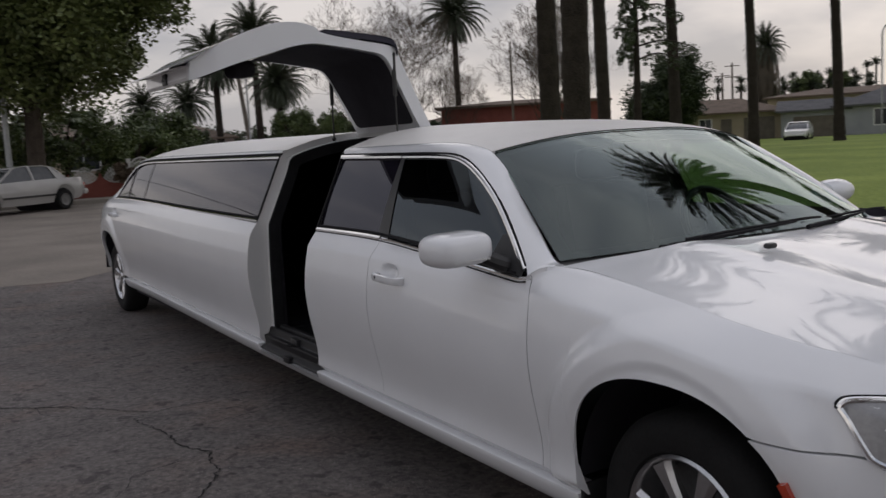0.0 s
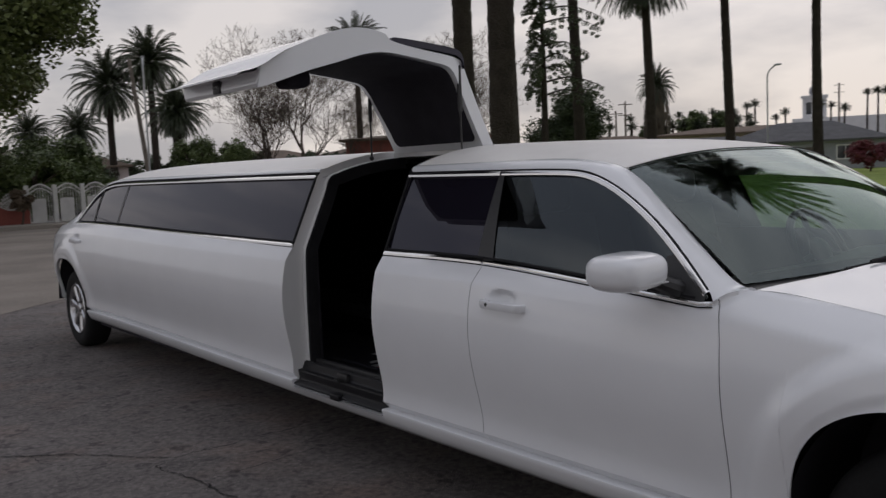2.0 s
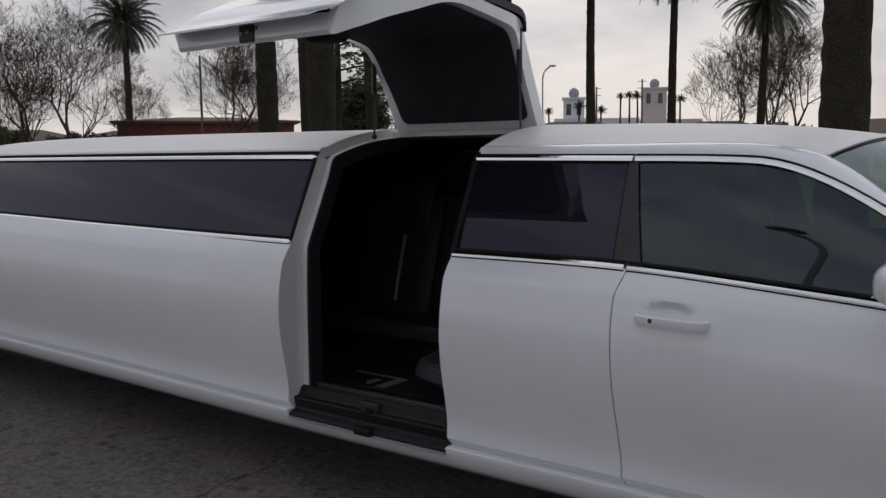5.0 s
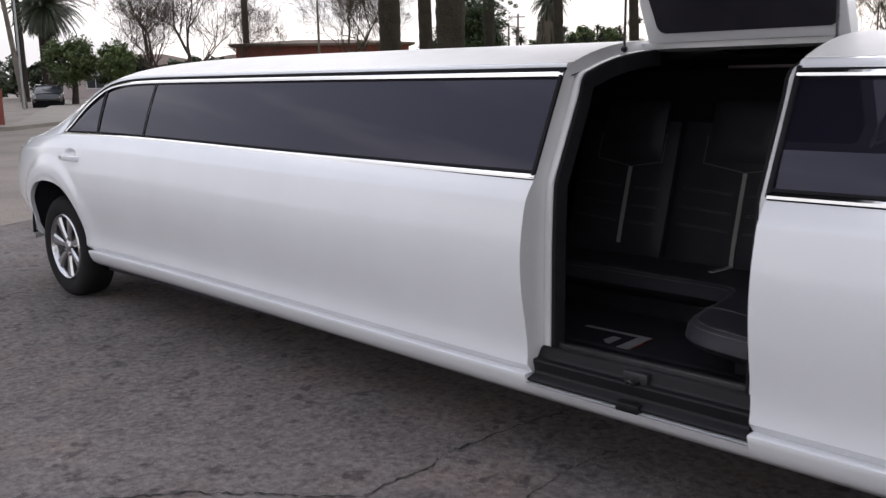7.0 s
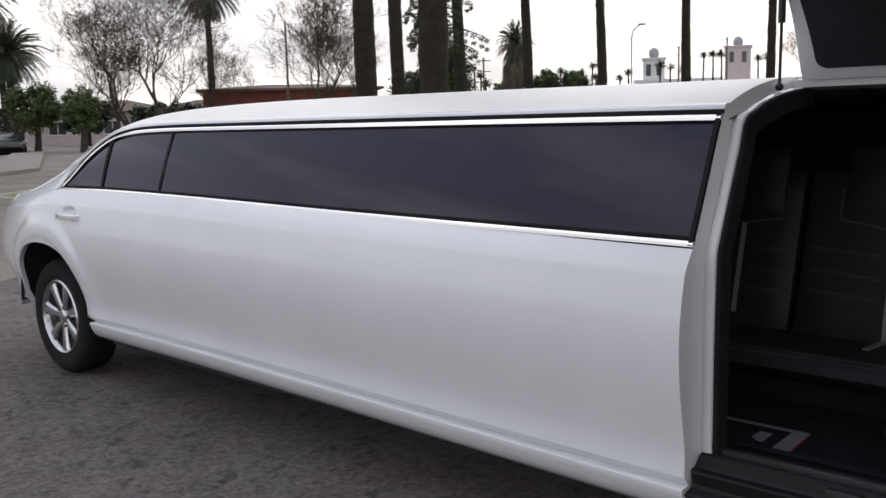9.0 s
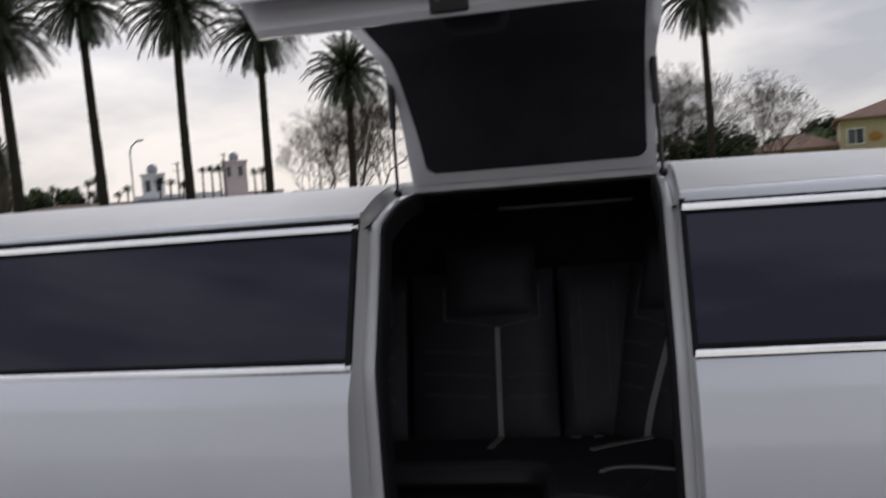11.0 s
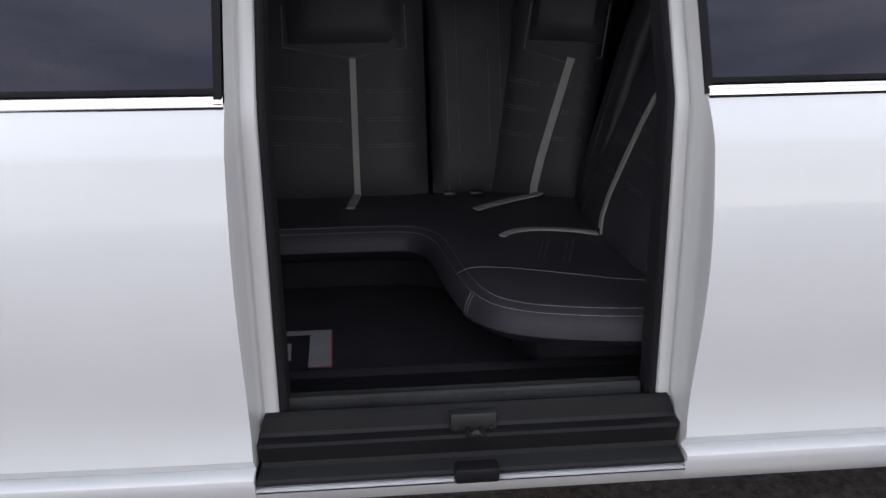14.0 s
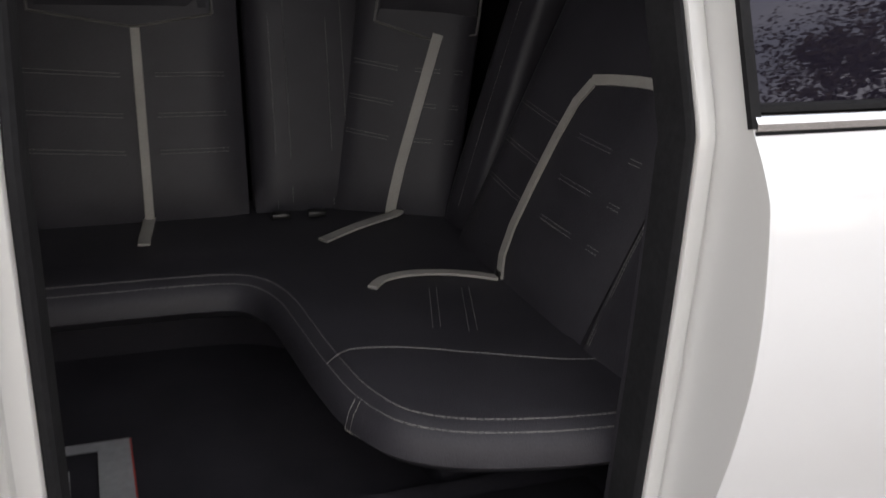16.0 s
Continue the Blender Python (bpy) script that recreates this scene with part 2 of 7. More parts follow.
def asphalt():
    m, n, l, b = material("worn_asphalt")
    tc = n.new("ShaderNodeTexCoord")
    tex = []
    for sc, det in ((0.35, 5.0), (2.2, 6.0), (38.0, 4.0), (110.0, 3.0)):
        t = n.new("ShaderNodeTexNoise")
        t.inputs["Scale"].default_value, t.inputs["Detail"].default_value = sc, det
        l.new(tc.outputs["Object"], t.inputs["Vector"])
        tex.append(t)
    ramp = n.new("ShaderNodeValToRGB")
    e = ramp.color_ramp.elements
    e[0].position, e[0].color = 0.34, (0.031, 0.0268, 0.0262, 1)
    e[1].position, e[1].color = 0.68, (0.19, 0.166, 0.157, 1)
    s1 = n.new("ShaderNodeMath"); s1.operation = "MULTIPLY_ADD"; s1.inputs[1].default_value = 0.26
    s2 = n.new("ShaderNodeMath"); s2.operation = "MULTIPLY_ADD"; s2.inputs[1].default_value = 0.20
    s3 = n.new("ShaderNodeMath"); s3.operation = "MULTIPLY"; s3.inputs[1].default_value = 0.56
    l.new(tex[2].outputs["Fac"], s3.inputs[0])
    l.new(tex[1].outputs["Fac"], s2.inputs[0]); l.new(s3.outputs[0], s2.inputs[2])
    l.new(tex[0].outputs["Fac"], s1.inputs[0]); l.new(s2.outputs[0], s1.inputs[2])
    l.new(s1.outputs[0], ramp.inputs["Fac"])
    # pale stone chips
    vor = n.new("ShaderNodeTexVoronoi"); vor.distance = "MANHATTAN"; vor.inputs["Scale"].default_value = 96.0
    l.new(tc.outputs["Object"], vor.inputs["Vector"])
    chip = n.new("ShaderNodeValToRGB")
    chip.color_ramp.elements[0].position, chip.color_ramp.elements[0].color = 0.10, (1, 1, 1, 1)
    chip.color_ramp.elements[1].position, chip.color_ramp.elements[1].color = 0.30, (0, 0, 0, 1)
    l.new(vor.outputs["Distance"], chip.inputs["Fac"])
    sep = n.new("ShaderNodeSeparateColor"); l.new(vor.outputs["Color"], sep.inputs[0])
    gt = n.new("ShaderNodeMath"); gt.operation = "GREATER_THAN"; gt.inputs[1].default_value = 0.58
    l.new(sep.outputs[0], gt.inputs[0])
    mul = n.new("ShaderNodeMath"); mul.operation = "MULTIPLY"
    l.new(gt.outputs[0], mul.inputs[0]); l.new(chip.outputs["Color"], mul.inputs[1])
    mul2 = n.new("ShaderNodeMath"); mul2.operation = "MULTIPLY"; mul2.inputs[1].default_value = 0.7
    l.new(mul.outputs[0], mul2.inputs[0])
    mx = n.new("ShaderNodeMix"); mx.data_type = "RGBA"
    mx.inputs["B"].default_value = (0.58, 0.53, 0.50, 1)
    # dark spots of oil and worn tar
    spot = n.new("ShaderNodeTexNoise"); spot.inputs["Scale"].default_value, spot.inputs["Detail"].default_value = 11.0, 2.0
    l.new(tc.outputs["Object"], spot.inputs["Vector"])
    sr = n.new("ShaderNodeValToRGB")
    sr.color_ramp.elements[0].position, sr.color_ramp.elements[0].color = 0.31, (0.42, 0.41, 0.42, 1)
    sr.color_ramp.elements[1].position, sr.color_ramp.elements[1].color = 0.40, (1, 1, 1, 1)
    l.new(spot.outputs["Fac"], sr.inputs["Fac"])
    sp = n.new("ShaderNodeMix"); sp.data_type, sp.blend_type = "RGBA", "MULTIPLY"
    sp.inputs["Factor"].default_value = 1.0
    l.new(ramp.outputs["Color"], sp.inputs["A"]); l.new(sr.outputs["Color"], sp.inputs["B"])
    # rust-brown stains
    rust = n.new("ShaderNodeTexNoise"); rust.inputs["Scale"].default_value, rust.inputs["Detail"].default_value = 1.7, 8.0
    l.new(tc.outputs["Object"], rust.inputs["Vector"])
    rr = n.new("ShaderNodeMapRange"); rr.inputs["From Min"].default_value, rr.inputs["From Max"].default_value, rr.inputs["To Max"].default_value = 0.50, 0.72, 0.55
    l.new(rust.outputs["Fac"], rr.inputs["Value"])
    br = n.new("ShaderNodeMix"); br.data_type, br.blend_type = "RGBA", "MULTIPLY"
    br.inputs["B"].default_value = (1.25, 0.93, 0.76, 1)
    l.new(rr.outputs["Result"], br.inputs["Factor"]); l.new(sp.outputs["Result"], br.inputs["A"])
    l.new(mul2.outputs[0], mx.inputs["Factor"]); l.new(br.outputs["Result"], mx.inputs["A"])
    l.new(mx.outputs["Result"], b.inputs["Base Color"])
    b.inputs["Roughness"].default_value = 0.82
    bp = n.new("ShaderNodeBump"); bp.inputs["Strength"].default_value, bp.inputs["Distance"].default_value = 0.7, 0.006
    sm = n.new("ShaderNodeMath"); sm.operation = "ADD"
    l.new(tex[3].outputs["Fac"], sm.inputs[0]); l.new(mul.outputs[0], sm.inputs[1])
    l.new(sm.outputs[0], bp.inputs["Height"]); l.new(bp.outputs["Normal"], b.inputs["Normal"])
    return m


ASPHALT = asphalt()
GRASS = surface("lawn", (0.10, 0.155, 0.026), (0.29, 0.36, 0.08), 0.9, scale=0.22, fine=9, bump=0.8, depth=0.05, spec=0.2)
CONCRETE = surface("concrete", (0.30, 0.28, 0.25), (0.42, 0.40, 0.36), 0.9, scale=1.5, fine=60, bump=0.4)
ROAD = surface("worn_concrete_road", (0.12, 0.103, 0.088), (0.29, 0.252, 0.215), 0.92, scale=0.55, fine=45, bump=0.4)
WALK = surface("worn_pavement", (0.20, 0.18, 0.155), (0.29, 0.265, 0.23), 0.92, scale=0.8, fine=50, bump=0.4)
BARK = surface("palm_bark", (0.022, 0.018, 0.015), (0.055, 0.045, 0.036), 0.95, scale=3, fine=18, bump=1.0, depth=0.05, spec=0.2)
BARK_GREY = surface("bare_bark", (0.050, 0.040, 0.032), (0.105, 0.085, 0.070), 0.95, scale=4, fine=25, bump=0.6, depth=0.02, spec=0.2)
FROND = surface("palm_frond", (0.016, 0.024, 0.011), (0.044, 0.058, 0.027), 0.5, scale=0.8, fine=9, bump=0, vary=0.1)
FROND_DRY = surface("dry_frond", (0.05, 0.042, 0.028), (0.095, 0.078, 0.05), 0.8, scale=0.8, fine=9, bump=0)
LEAF = surface("dark_leaf", (0.042, 0.070, 0.022), (0.15, 0.20, 0.065), 0.5, scale=0.9, fine=6, bump=0)
LEAF_B = surface("bright_leaf", (0.045, 0.07, 0.022), (0.12, 0.16, 0.05), 0.5, scale=0.9, fine=6, bump=0)
LEAF_DARK = surface("evergreen_leaf", (0.022, 0.038, 0.016), (0.065, 0.088, 0.036), 0.55, scale=0.9, fine=6, bump=0)
LEAF_DRY = surface("withered_leaf", (0.075, 0.055, 0.036), (0.16, 0.118, 0.078), 0.8, scale=1.2, fine=6, bump=0)
FLOWER = surface("red_blossom", (0.11, 0.025, 0.035), (0.22, 0.05, 0.065), 0.7, bump=0)
STUCCO_TAN = surface("tan_stucco", (0.34, 0.28, 0.20), (0.44, 0.37, 0.28), 0.92, scale=1.2, fine=40, bump=0.4)
STUCCO_YELLOW = surface("yellow_stucco", (0.40, 0.335, 0.20), (0.50, 0.42, 0.265), 0.92, scale=1.2, fine=40, bump=0.4)
STUCCO_WHITE = surface("white_stucco", (0.62, 0.62, 0.62), (0.74, 0.74, 0.75), 0.9, scale=1.0, fine=30, bump=0.3)
STUCCO_PINK = surface("pink_stucco", (0.52, 0.44, 0.42), (0.62, 0.53, 0.51), 0.9, scale=1.0, fine=30, bump=0.3)
STUCCO_GREY = surface("grey_siding", (0.26, 0.27, 0.29), (0.36, 0.37, 0.39), 0.85, scale=1.0, fine=30, bump=0.3)
RED_BRICK = surface("red_painted_wall", (0.17, 0.045, 0.035), (0.27, 0.085, 0.065), 0.9, scale=1.5, fine=30, bump=0.4)
SHINGLE = surface("brown_shingle", (0.10, 0.075, 0.055), (0.19, 0.14, 0.11), 0.95, scale=1.5, fine=14, bump=0.6, depth=0.03)
SHINGLE_RED = surface("red_brown_shingle", (0.17, 0.10, 0.075), (0.27, 0.17, 0.125), 0.95, scale=1.5, fine=14, bump=0.6, depth=0.03)
SHINGLE_GREY = surface("grey_shingle", (0.07, 0.07, 0.075), (0.13, 0.13, 0.135), 0.95, scale=1.5, fine=14, bump=0.6, depth=0.03)
LEAF_C = surface("lit_street_leaf", (0.045, 0.07, 0.022), (0.17, 0.20, 0.065), 0.45, scale=0.7, fine=5, bump=0)
# white gate paint greyed in its colour for the tree's shade
GATE_PAINT = surface("shaded_gate_paint", (0.48, 0.48, 0.465), (0.62, 0.62, 0.60), 0.6, scale=4, bump=0.1)
TRIM = surface("white_trim", (0.66, 0.66, 0.64), (0.76, 0.76, 0.74), 0.6, bump=0.1)
WINDOW = surface("house_window", (0.03, 0.035, 0.04), (0.06, 0.065, 0.07), 0.06, bump=0)
WOOD = surface("weathered_wood", (0.10, 0.085, 0.07), (0.19, 0.165, 0.14), 0.9, scale=2, fine=30, bump=0.5)
GALV = surface("galvanised_steel", (0.30, 0.31, 0.32), (0.42, 0.43, 0.43), 0.5, 0.6, bump=0.1)
DARK_PAINT = car_paint("dark_car_paint", (0.015, 0.017, 0.02))
SILVER_PAINT = car_paint("silver_car_paint", (0.40, 0.395, 0.385))
WHITE_CAR = car_paint("white_car_paint", (0.72, 0.72, 0.72))

# ---- building helpers ----
def thing(name, label, category, group="", kind="", at=(0, 0, 0), turn=0.0):
    e = new(name)
    e.empty_display_size = 0.2
    e.matrix_world = pose(*at, 0, 0, turn)
    return tagged(e, label, category, group, kind)


def part(name, bm, mat, parent, label="", smooth=True, sharp=0.6):
    """Links a bmesh as one mesh object under a thing or a part; its coordinates are those of the thing."""
    me = bpy.data.meshes.new(name)
    bmesh.ops.recalc_face_normals(bm, faces=bm.faces)
    if smooth:
        for f in bm.faces:
            f.smooth = True
        for e in bm.edges:
            if len(e.link_faces) == 2 and e.calc_face_angle(0.0) > sharp:
                e.smooth = False
    bm.to_mesh(me)
    bm.free()
    me.materials.append(mat)
    ob = new(name, me)
    if parent is not None:
        ob.parent = parent
    return tagged(ob, label)


def face_to(ob, way):
    """Turns the faces of an open sheet so that most of them look the given way."""
    total = Vector((0, 0, 0))
    for p in ob.data.polygons:
        total += p.normal * p.area
    if total.dot(Vector(way)) < 0:
        ob.data.flip_normals()
    return ob


def curve_of(points):
    """A smooth function through (x, y) points."""
    px = [p[0] for p in points]
    py = [p[1] for p in points]
    slope = []
    for i in range(len(px)):
        a, c = max(i - 1, 0), min(i + 1, len(px) - 1)
        slope.append((py[c] - py[a]) / (px[c] - px[a]))

    def f(x):
        if x <= px[0]:
            return py[0] + slope[0] * (x - px[0]) * 0.0
        if x >= px[-1]:
            return py[-1]
        i = int(np.searchsorted(px, x, side="right")) - 1
        h = px[i + 1] - px[i]
        t = (x - px[i]) / h
        return ((2 * t**3 - 3 * t**2 + 1) * py[i] + (t**3 - 2 * t**2 + t) * h * slope[i]
                + (-2 * t**3 + 3 * t**2) * py[i + 1] + (t**3 - t**2) * h * slope[i + 1])
    return f


def smooth_path(points, n=6):
    """Catmull-Rom through 3D (or 2D) points, n steps a stretch."""
    pts = [np.array(p, float) for p in points]
    out = []
    for i in range(len(pts) - 1):
        p0, p1, p2, p3 = pts[max(i - 1, 0)], pts[i], pts[i + 1], pts[min(i + 2, len(pts) - 1)]
        for k in range(n):
            t = k / n
            out.append(0.5 * ((2 * p1) + (-p0 + p2) * t + (2 * p0 - 5 * p1 + 4 * p2 - p3) * t * t + (-p0 + 3 * p1 - 3 * p2 + p3) * t**3))
    out.append(pts[-1])
    return out


def grid(bm, rows, close_u=False):
    """Quads over rows of points."""
    vs = [[bm.verts.new(p) for p in row] for row in rows]
    for a, b in zip(vs[:-1], vs[1:]):
        m = len(a)
        for j in range(m if close_u else m - 1):
            k = (j + 1) % m
            try:
                bm.faces.new((a[j], a[k], b[k], b[j]))
            except ValueError:
                pass
    return vs


def flange(bm, shift):
    """Turns the open rim of a sheet inwards, as pressed sheet metal."""
    rim = [e for e in bm.edges if len(e.link_faces) == 1]
    made = bmesh.ops.extrude_edge_only(bm, edges=rim)["geom"]
    bmesh.ops.translate(bm, verts=[g for g in made if isinstance(g, bmesh.types.BMVert)], vec=shift)


def tube(bm, points, radius, n=6, cap=True):
    """A round bar along points; radius: a number or a function of 0..1."""
    pts = [Vector(p) for p in points]
    rings = []
    side = None
    for i, p in enumerate(pts):
        d = (pts[min(i + 1, len(pts) - 1)] - pts[max(i - 1, 0)]).normalized()
        ref = side if side is not None else (Vector((0, 0, 1)) if abs(d.z) < 0.9 else Vector((1, 0, 0)))
        s = (ref - d * ref.dot(d)).normalized()
        side = s
        t = d.cross(s)
        r = radius(i / (len(pts) - 1)) if callable(radius) else radius
        rings.append([p + (s * math.cos(a) + t * math.sin(a)) * r for a in [2 * math.pi * k / n for k in range(n)]])
    vs = grid(bm, rings, True)
    if cap:
        bm.faces.new(vs[0])
        bm.faces.new(vs[-1])


def sweep(bm, points, profile, up=(0, 0, 1), cap=True):
    """A bar of the given profile of (across, up) pairs along points."""
    pts = [Vector(p) for p in points]
    u = Vector(up)
    rings = []
    for i, p in enumerate(pts):
        d = (pts[min(i + 1, len(pts) - 1)] - pts[max(i - 1, 0)]).normalized()
        a = d.cross(u).normalized()
        b = a.cross(d)
        rings.append([p + a * q[0] + b * q[1] for q in profile])
    vs = grid(bm, rings, True)
    if cap:
        bm.faces.new(vs[0])
        bm.faces.new(vs[-1])


def extrude_section(bm, section, x0, x1, close=True, steps=1):
    """A (y, z) section drawn out along x."""
    rows = [[(x0 + (x1 - x0) * k / steps, y, z) for y, z in section] for k in range(steps + 1)]
    vs = grid(bm, rows, close)
    if close:
        bm.faces.new(vs[0])
        bm.faces.new(vs[-1])


def block(bm, lo, hi, bevel=0.0, seg=1):
    made = bmesh.ops.create_cube(bm, size=1.0)["verts"]
    c = [(a + b) / 2 for a, b in zip(lo, hi)]
    s = [b - a for a, b in zip(lo, hi)]
    for v in made:
        v.co = Vector((c[0] + v.co.x * s[0], c[1] + v.co.y * s[1], c[2] + v.co.z * s[2]))
    if bevel:
        es = {e for v in made for e in v.link_edges}
        bmesh.ops.bevel(bm, geom=list(es), offset=bevel, segments=seg, affect="EDGES", profile=0.5)


def lathe(bm, profile, axis_at, n=40):
    """Turns (radius, y) pairs round an axis along y."""
    cx, cy, cz = axis_at
    rings = [[(cx + r * math.cos(a), cy + y, cz + r * math.sin(a)) for a in [2 * math.pi * k / n for k in range(n)]] for r, y in profile]
    grid(bm, rings, True)


def cushion(bm, origin, across, up, out, nu=14, nv=14, puff=0.04, base=0.05):
    """An upholstered pad: across and up give its edges, out the way it swells."""
    o, a, u, w = Vector(origin), Vector(across), Vector(up), Vector(out).normalized()

    def swell(i, j, d):
        s, t = 2 * i / nu - 1, 2 * j / nv - 1
        return d * ((1 - abs(s) ** 5) * (1 - abs(t) ** 5)) ** 0.5
    front = [[o + a * (i / nu) + u * (j / nv) + w * (base + swell(i, j, puff)) for i in range(nu + 1)] for j in range(nv + 1)]
    grid(bm, front)
    back = [[o + a * (i / nu) + u * (j / nv) for i in range(nu + 1)] for j in (0, nv)]
    rim_f = front[0] + [r[-1] for r in front[1:]] + front[-1][-2::-1] + [r[0] for r in front[-2:0:-1]]
    rim_b = []
    for j, i in ([(0, i) for i in range(nu + 1)] + [(j, nu) for j in range(1, nv + 1)] + [(nv, i) for i in range(nu - 1, -1, -1)] + [(j, 0) for j in range(nv - 1, 0, -1)]):
        rim_b.append(o + a * (i / nu) + u * (j / nv))
    grid(bm, [rim_f, rim_b], True)
    bmesh.ops.remove_doubles(bm, verts=bm.verts, dist=1e-5)

# ---- ground ----
GROUND = -0.04
bm = bmesh.new()
grid(bm, [[(x, y, GROUND) for x in (-900, -120, -40, -12, 0, 12, 60, 900)] for y in (-900, -80, -12, 0, 12, 80, 900)])
ground = tagged(part("ground", bm, ASPHALT, None, "worn dark grey asphalt street with fine stone chips"), category="street", kind="structure")

# the pale worn concrete of the crossing street
bm = bmesh.new()
rnd = random.Random(5)
EDGE_OF_STREET = [(-9.4 + 0.05 * k * (k > 8) + 0.45 * math.sin(1.3 * k) + rnd.uniform(-0.3, 0.3), -30.0 + 0.75 * k) for k in range(44)]
STREET = [(-13.0, -40.0)] + EDGE_OF_STREET + [(-13.0, 4.2), (-14.6, 4.9), (-16.0, 5.0), (-17.9, 5.35), (-36.2, 26.2), (-62.2, 60.0), (-140.0, 60.0), (-140.0, -40.0)]
bm.faces.new([bm.verts.new((x, y, GROUND + 0.004)) for x, y in STREET])
tagged(part("road", bm, ROAD, None, "pale worn concrete crossing street", False), category="street", kind="structure")

# the park: a lawn behind a kerb, reaching to the houses
LAWN = [(-17.5, 5.2), (60, 5.2), (90, 110), (-62, 110), (-62, 60), (-36, 26)]
bm = bmesh.new()
bot = [bm.verts.new((x, y, GROUND + 0.004)) for x, y in LAWN]
top = [bm.verts.new((x, y, 0.09)) for x, y in LAWN]
bm.faces.new(top)
for i in range(len(LAWN)):
    bm.faces.new((bot[i], bot[(i + 1) % len(LAWN)], top[(i + 1) % len(LAWN)], top[i]))
lawn = tagged(part("lawn", bm, GRASS, None, "green mown park lawn with worn patches", False), category="lawn", kind="structure")

bm = bmesh.new()
kerb_line = [(-36.15, 26.1, GROUND), (-17.6, 5.05, GROUND), (60, 5.05, GROUND)]
sweep(bm, kerb_line, [(-0.08, 0.0), (0.08, 0.0), (0.08, 0.15), (-0.06, 0.15), (-0.08, 0.13)])
tagged(part("kerb", bm, CONCRETE, None, "pale concrete kerb along the lawn", False), category="kerb", kind="structure")


def crack(points, width, seed):
    rnd = random.Random(seed)
    bm = bmesh.new()
    line = []
    for a, b in zip(points[:-1], points[1:]):
        n = max(2, int(math.dist(a, b) / 0.018))
        for k in range(n):
            t = k / n
            line.append((a[0] + (b[0] - a[0]) * t + rnd.uniform(-0.011, 0.011), a[1] + (b[1] - a[1]) * t + rnd.uniform(-0.011, 0.011)))
    line.append(points[-1])
    rows = []
    for i, p in enumerate(line):
        q, r = line[max(i - 1, 0)], line[min(i + 1, len(line) - 1)]
        d = math.hypot(r[0] - q[0], r[1] - q[1]) or 1
        nx, ny = -(r[1] - q[1]) / d, (r[0] - q[0]) / d
        w = width * rnd.uniform(0.15, 1.0) ** 1.3 * min(1, 0.25 + min(i, len(line) - 1 - i) / 8)
        rows.append([(p[0] + nx * w, p[1] + ny * w, GROUND + 0.004), (p[0] - nx * w, p[1] - ny * w, GROUND + 0.004)])
    grid(bm, rows)
    return part("crack", bm, ASPHALT_CRACK, ground, "", False)


crack([(-2.9, -3.0), (-1.9, -2.1), (-1.25, -1.55), (-0.98, -1.28), (-0.84, -1.12), (-0.71, -0.95), (-0.50, -0.77), (-0.38, -0.69), (-0.30, -0.61), (-0.24, -0.57)], 0.0075, 1)
crack([(-0.24, -0.57), (-0.26, -0.46), (-0.24, -0.28), (-0.29, -0.14), (-0.28, 0.02), (-0.27, 0.2), (-0.2, 0.6)], 0.0075, 2)
crack([(-0.24, -0.57), (-0.17, -0.69), (-0.04, -0.67), (0.10, -0.63), (0.24, -0.60), (0.42, -0.62), (0.53, -0.58), (0.65, -0.51), (0.80, -0.56), (0.91, -0.55), (1.06, -0.63), (1.2, -0.73), (1.45, -1.0)], 0.0075, 5)
crack([(0.22, -0.59), (0.19, -0.45), (0.17, -0.25), (0.14, -0.02), (0.14, 0.2), (0.2, 0.42)], 0.005, 3)
crack([(0.65, -0.51), (0.70, -0.72), (0.76, -0.9), (0.89, -0.95), (0.97, -1.02)], 0.004, 4)
crack([(-0.84, -1.12), (-0.66, -1.10), (-0.50, -1.02), (-0.38, -0.85), (-0.37, -0.70)], 0.0035, 6)

# ---- the limousine: x runs to its nose, y = 0 is its near flank, y = 1.9 its far one ----
MID, WIDE = 0.95, 1.9
FRONT_AXLE, REAR_AXLE, AXLE_Z, ARCH_R = 3.225, -3.945, 0.345, 0.395
ARCH_WIDE = {FRONT_AXLE: 0.395, REAR_AXLE: 0.43}   # half width of each wheel arch
WHEEL_Z, FRONT_WHEEL, REAR_WHEEL = 0.293, 3.20, -3.965
DOOR_A, DOOR_B = -0.004, 0.829          # the entrance in the near flank

belt = curve_of([(-4.9, 0.85), (-4.82, 0.893), (-4.74, 0.938), (-4.6, 0.975), (-4.3, 1.008), (-3.8, 1.035), (-2.8, 1.035), (-1.4, 1.014), (0, 1.0), (0.8, 0.999), (1.5, 0.995), (2.1, 0.959), (2.45, 0.934),
                 (2.55, 0.930), (2.60, 0.944), (2.66, 0.978), (2.8, 0.966), (3.19, 0.912), (3.5, 0.862), (3.66, 0.838), (3.78, 0.795), (3.92, 0.70)])
top_line = curve_of([(-3.9, 1.02), (-3.8, 1.095), (-3.67, 1.215), (-3.5, 1.308), (-3.35, 1.342), (-3.1, 1.358), (-2.5, 1.362), (0, 1.360), (0.8, 1.350), (1.4, 1.345),
                     (1.76, 1.340), (1.92, 1.327), (2.07, 1.278), (2.25, 1.184), (2.41, 1.072), (2.57, 0.944)])
edge_z = curve_of([(-4.35, 1.005), (-4.1, 1.13), (-3.8, 1.275), (-3.55, 1.352), (-3.2, 1.388), (-2.5, 1.394), (0, 1.392), (0.8, 1.386), (1.4, 1.386), (1.75, 1.384), (1.93, 1.368),
                   (2.06, 1.330), (2.24, 1.213), (2.42, 1.089), (2.58, 0.992), (2.66, 0.975)])
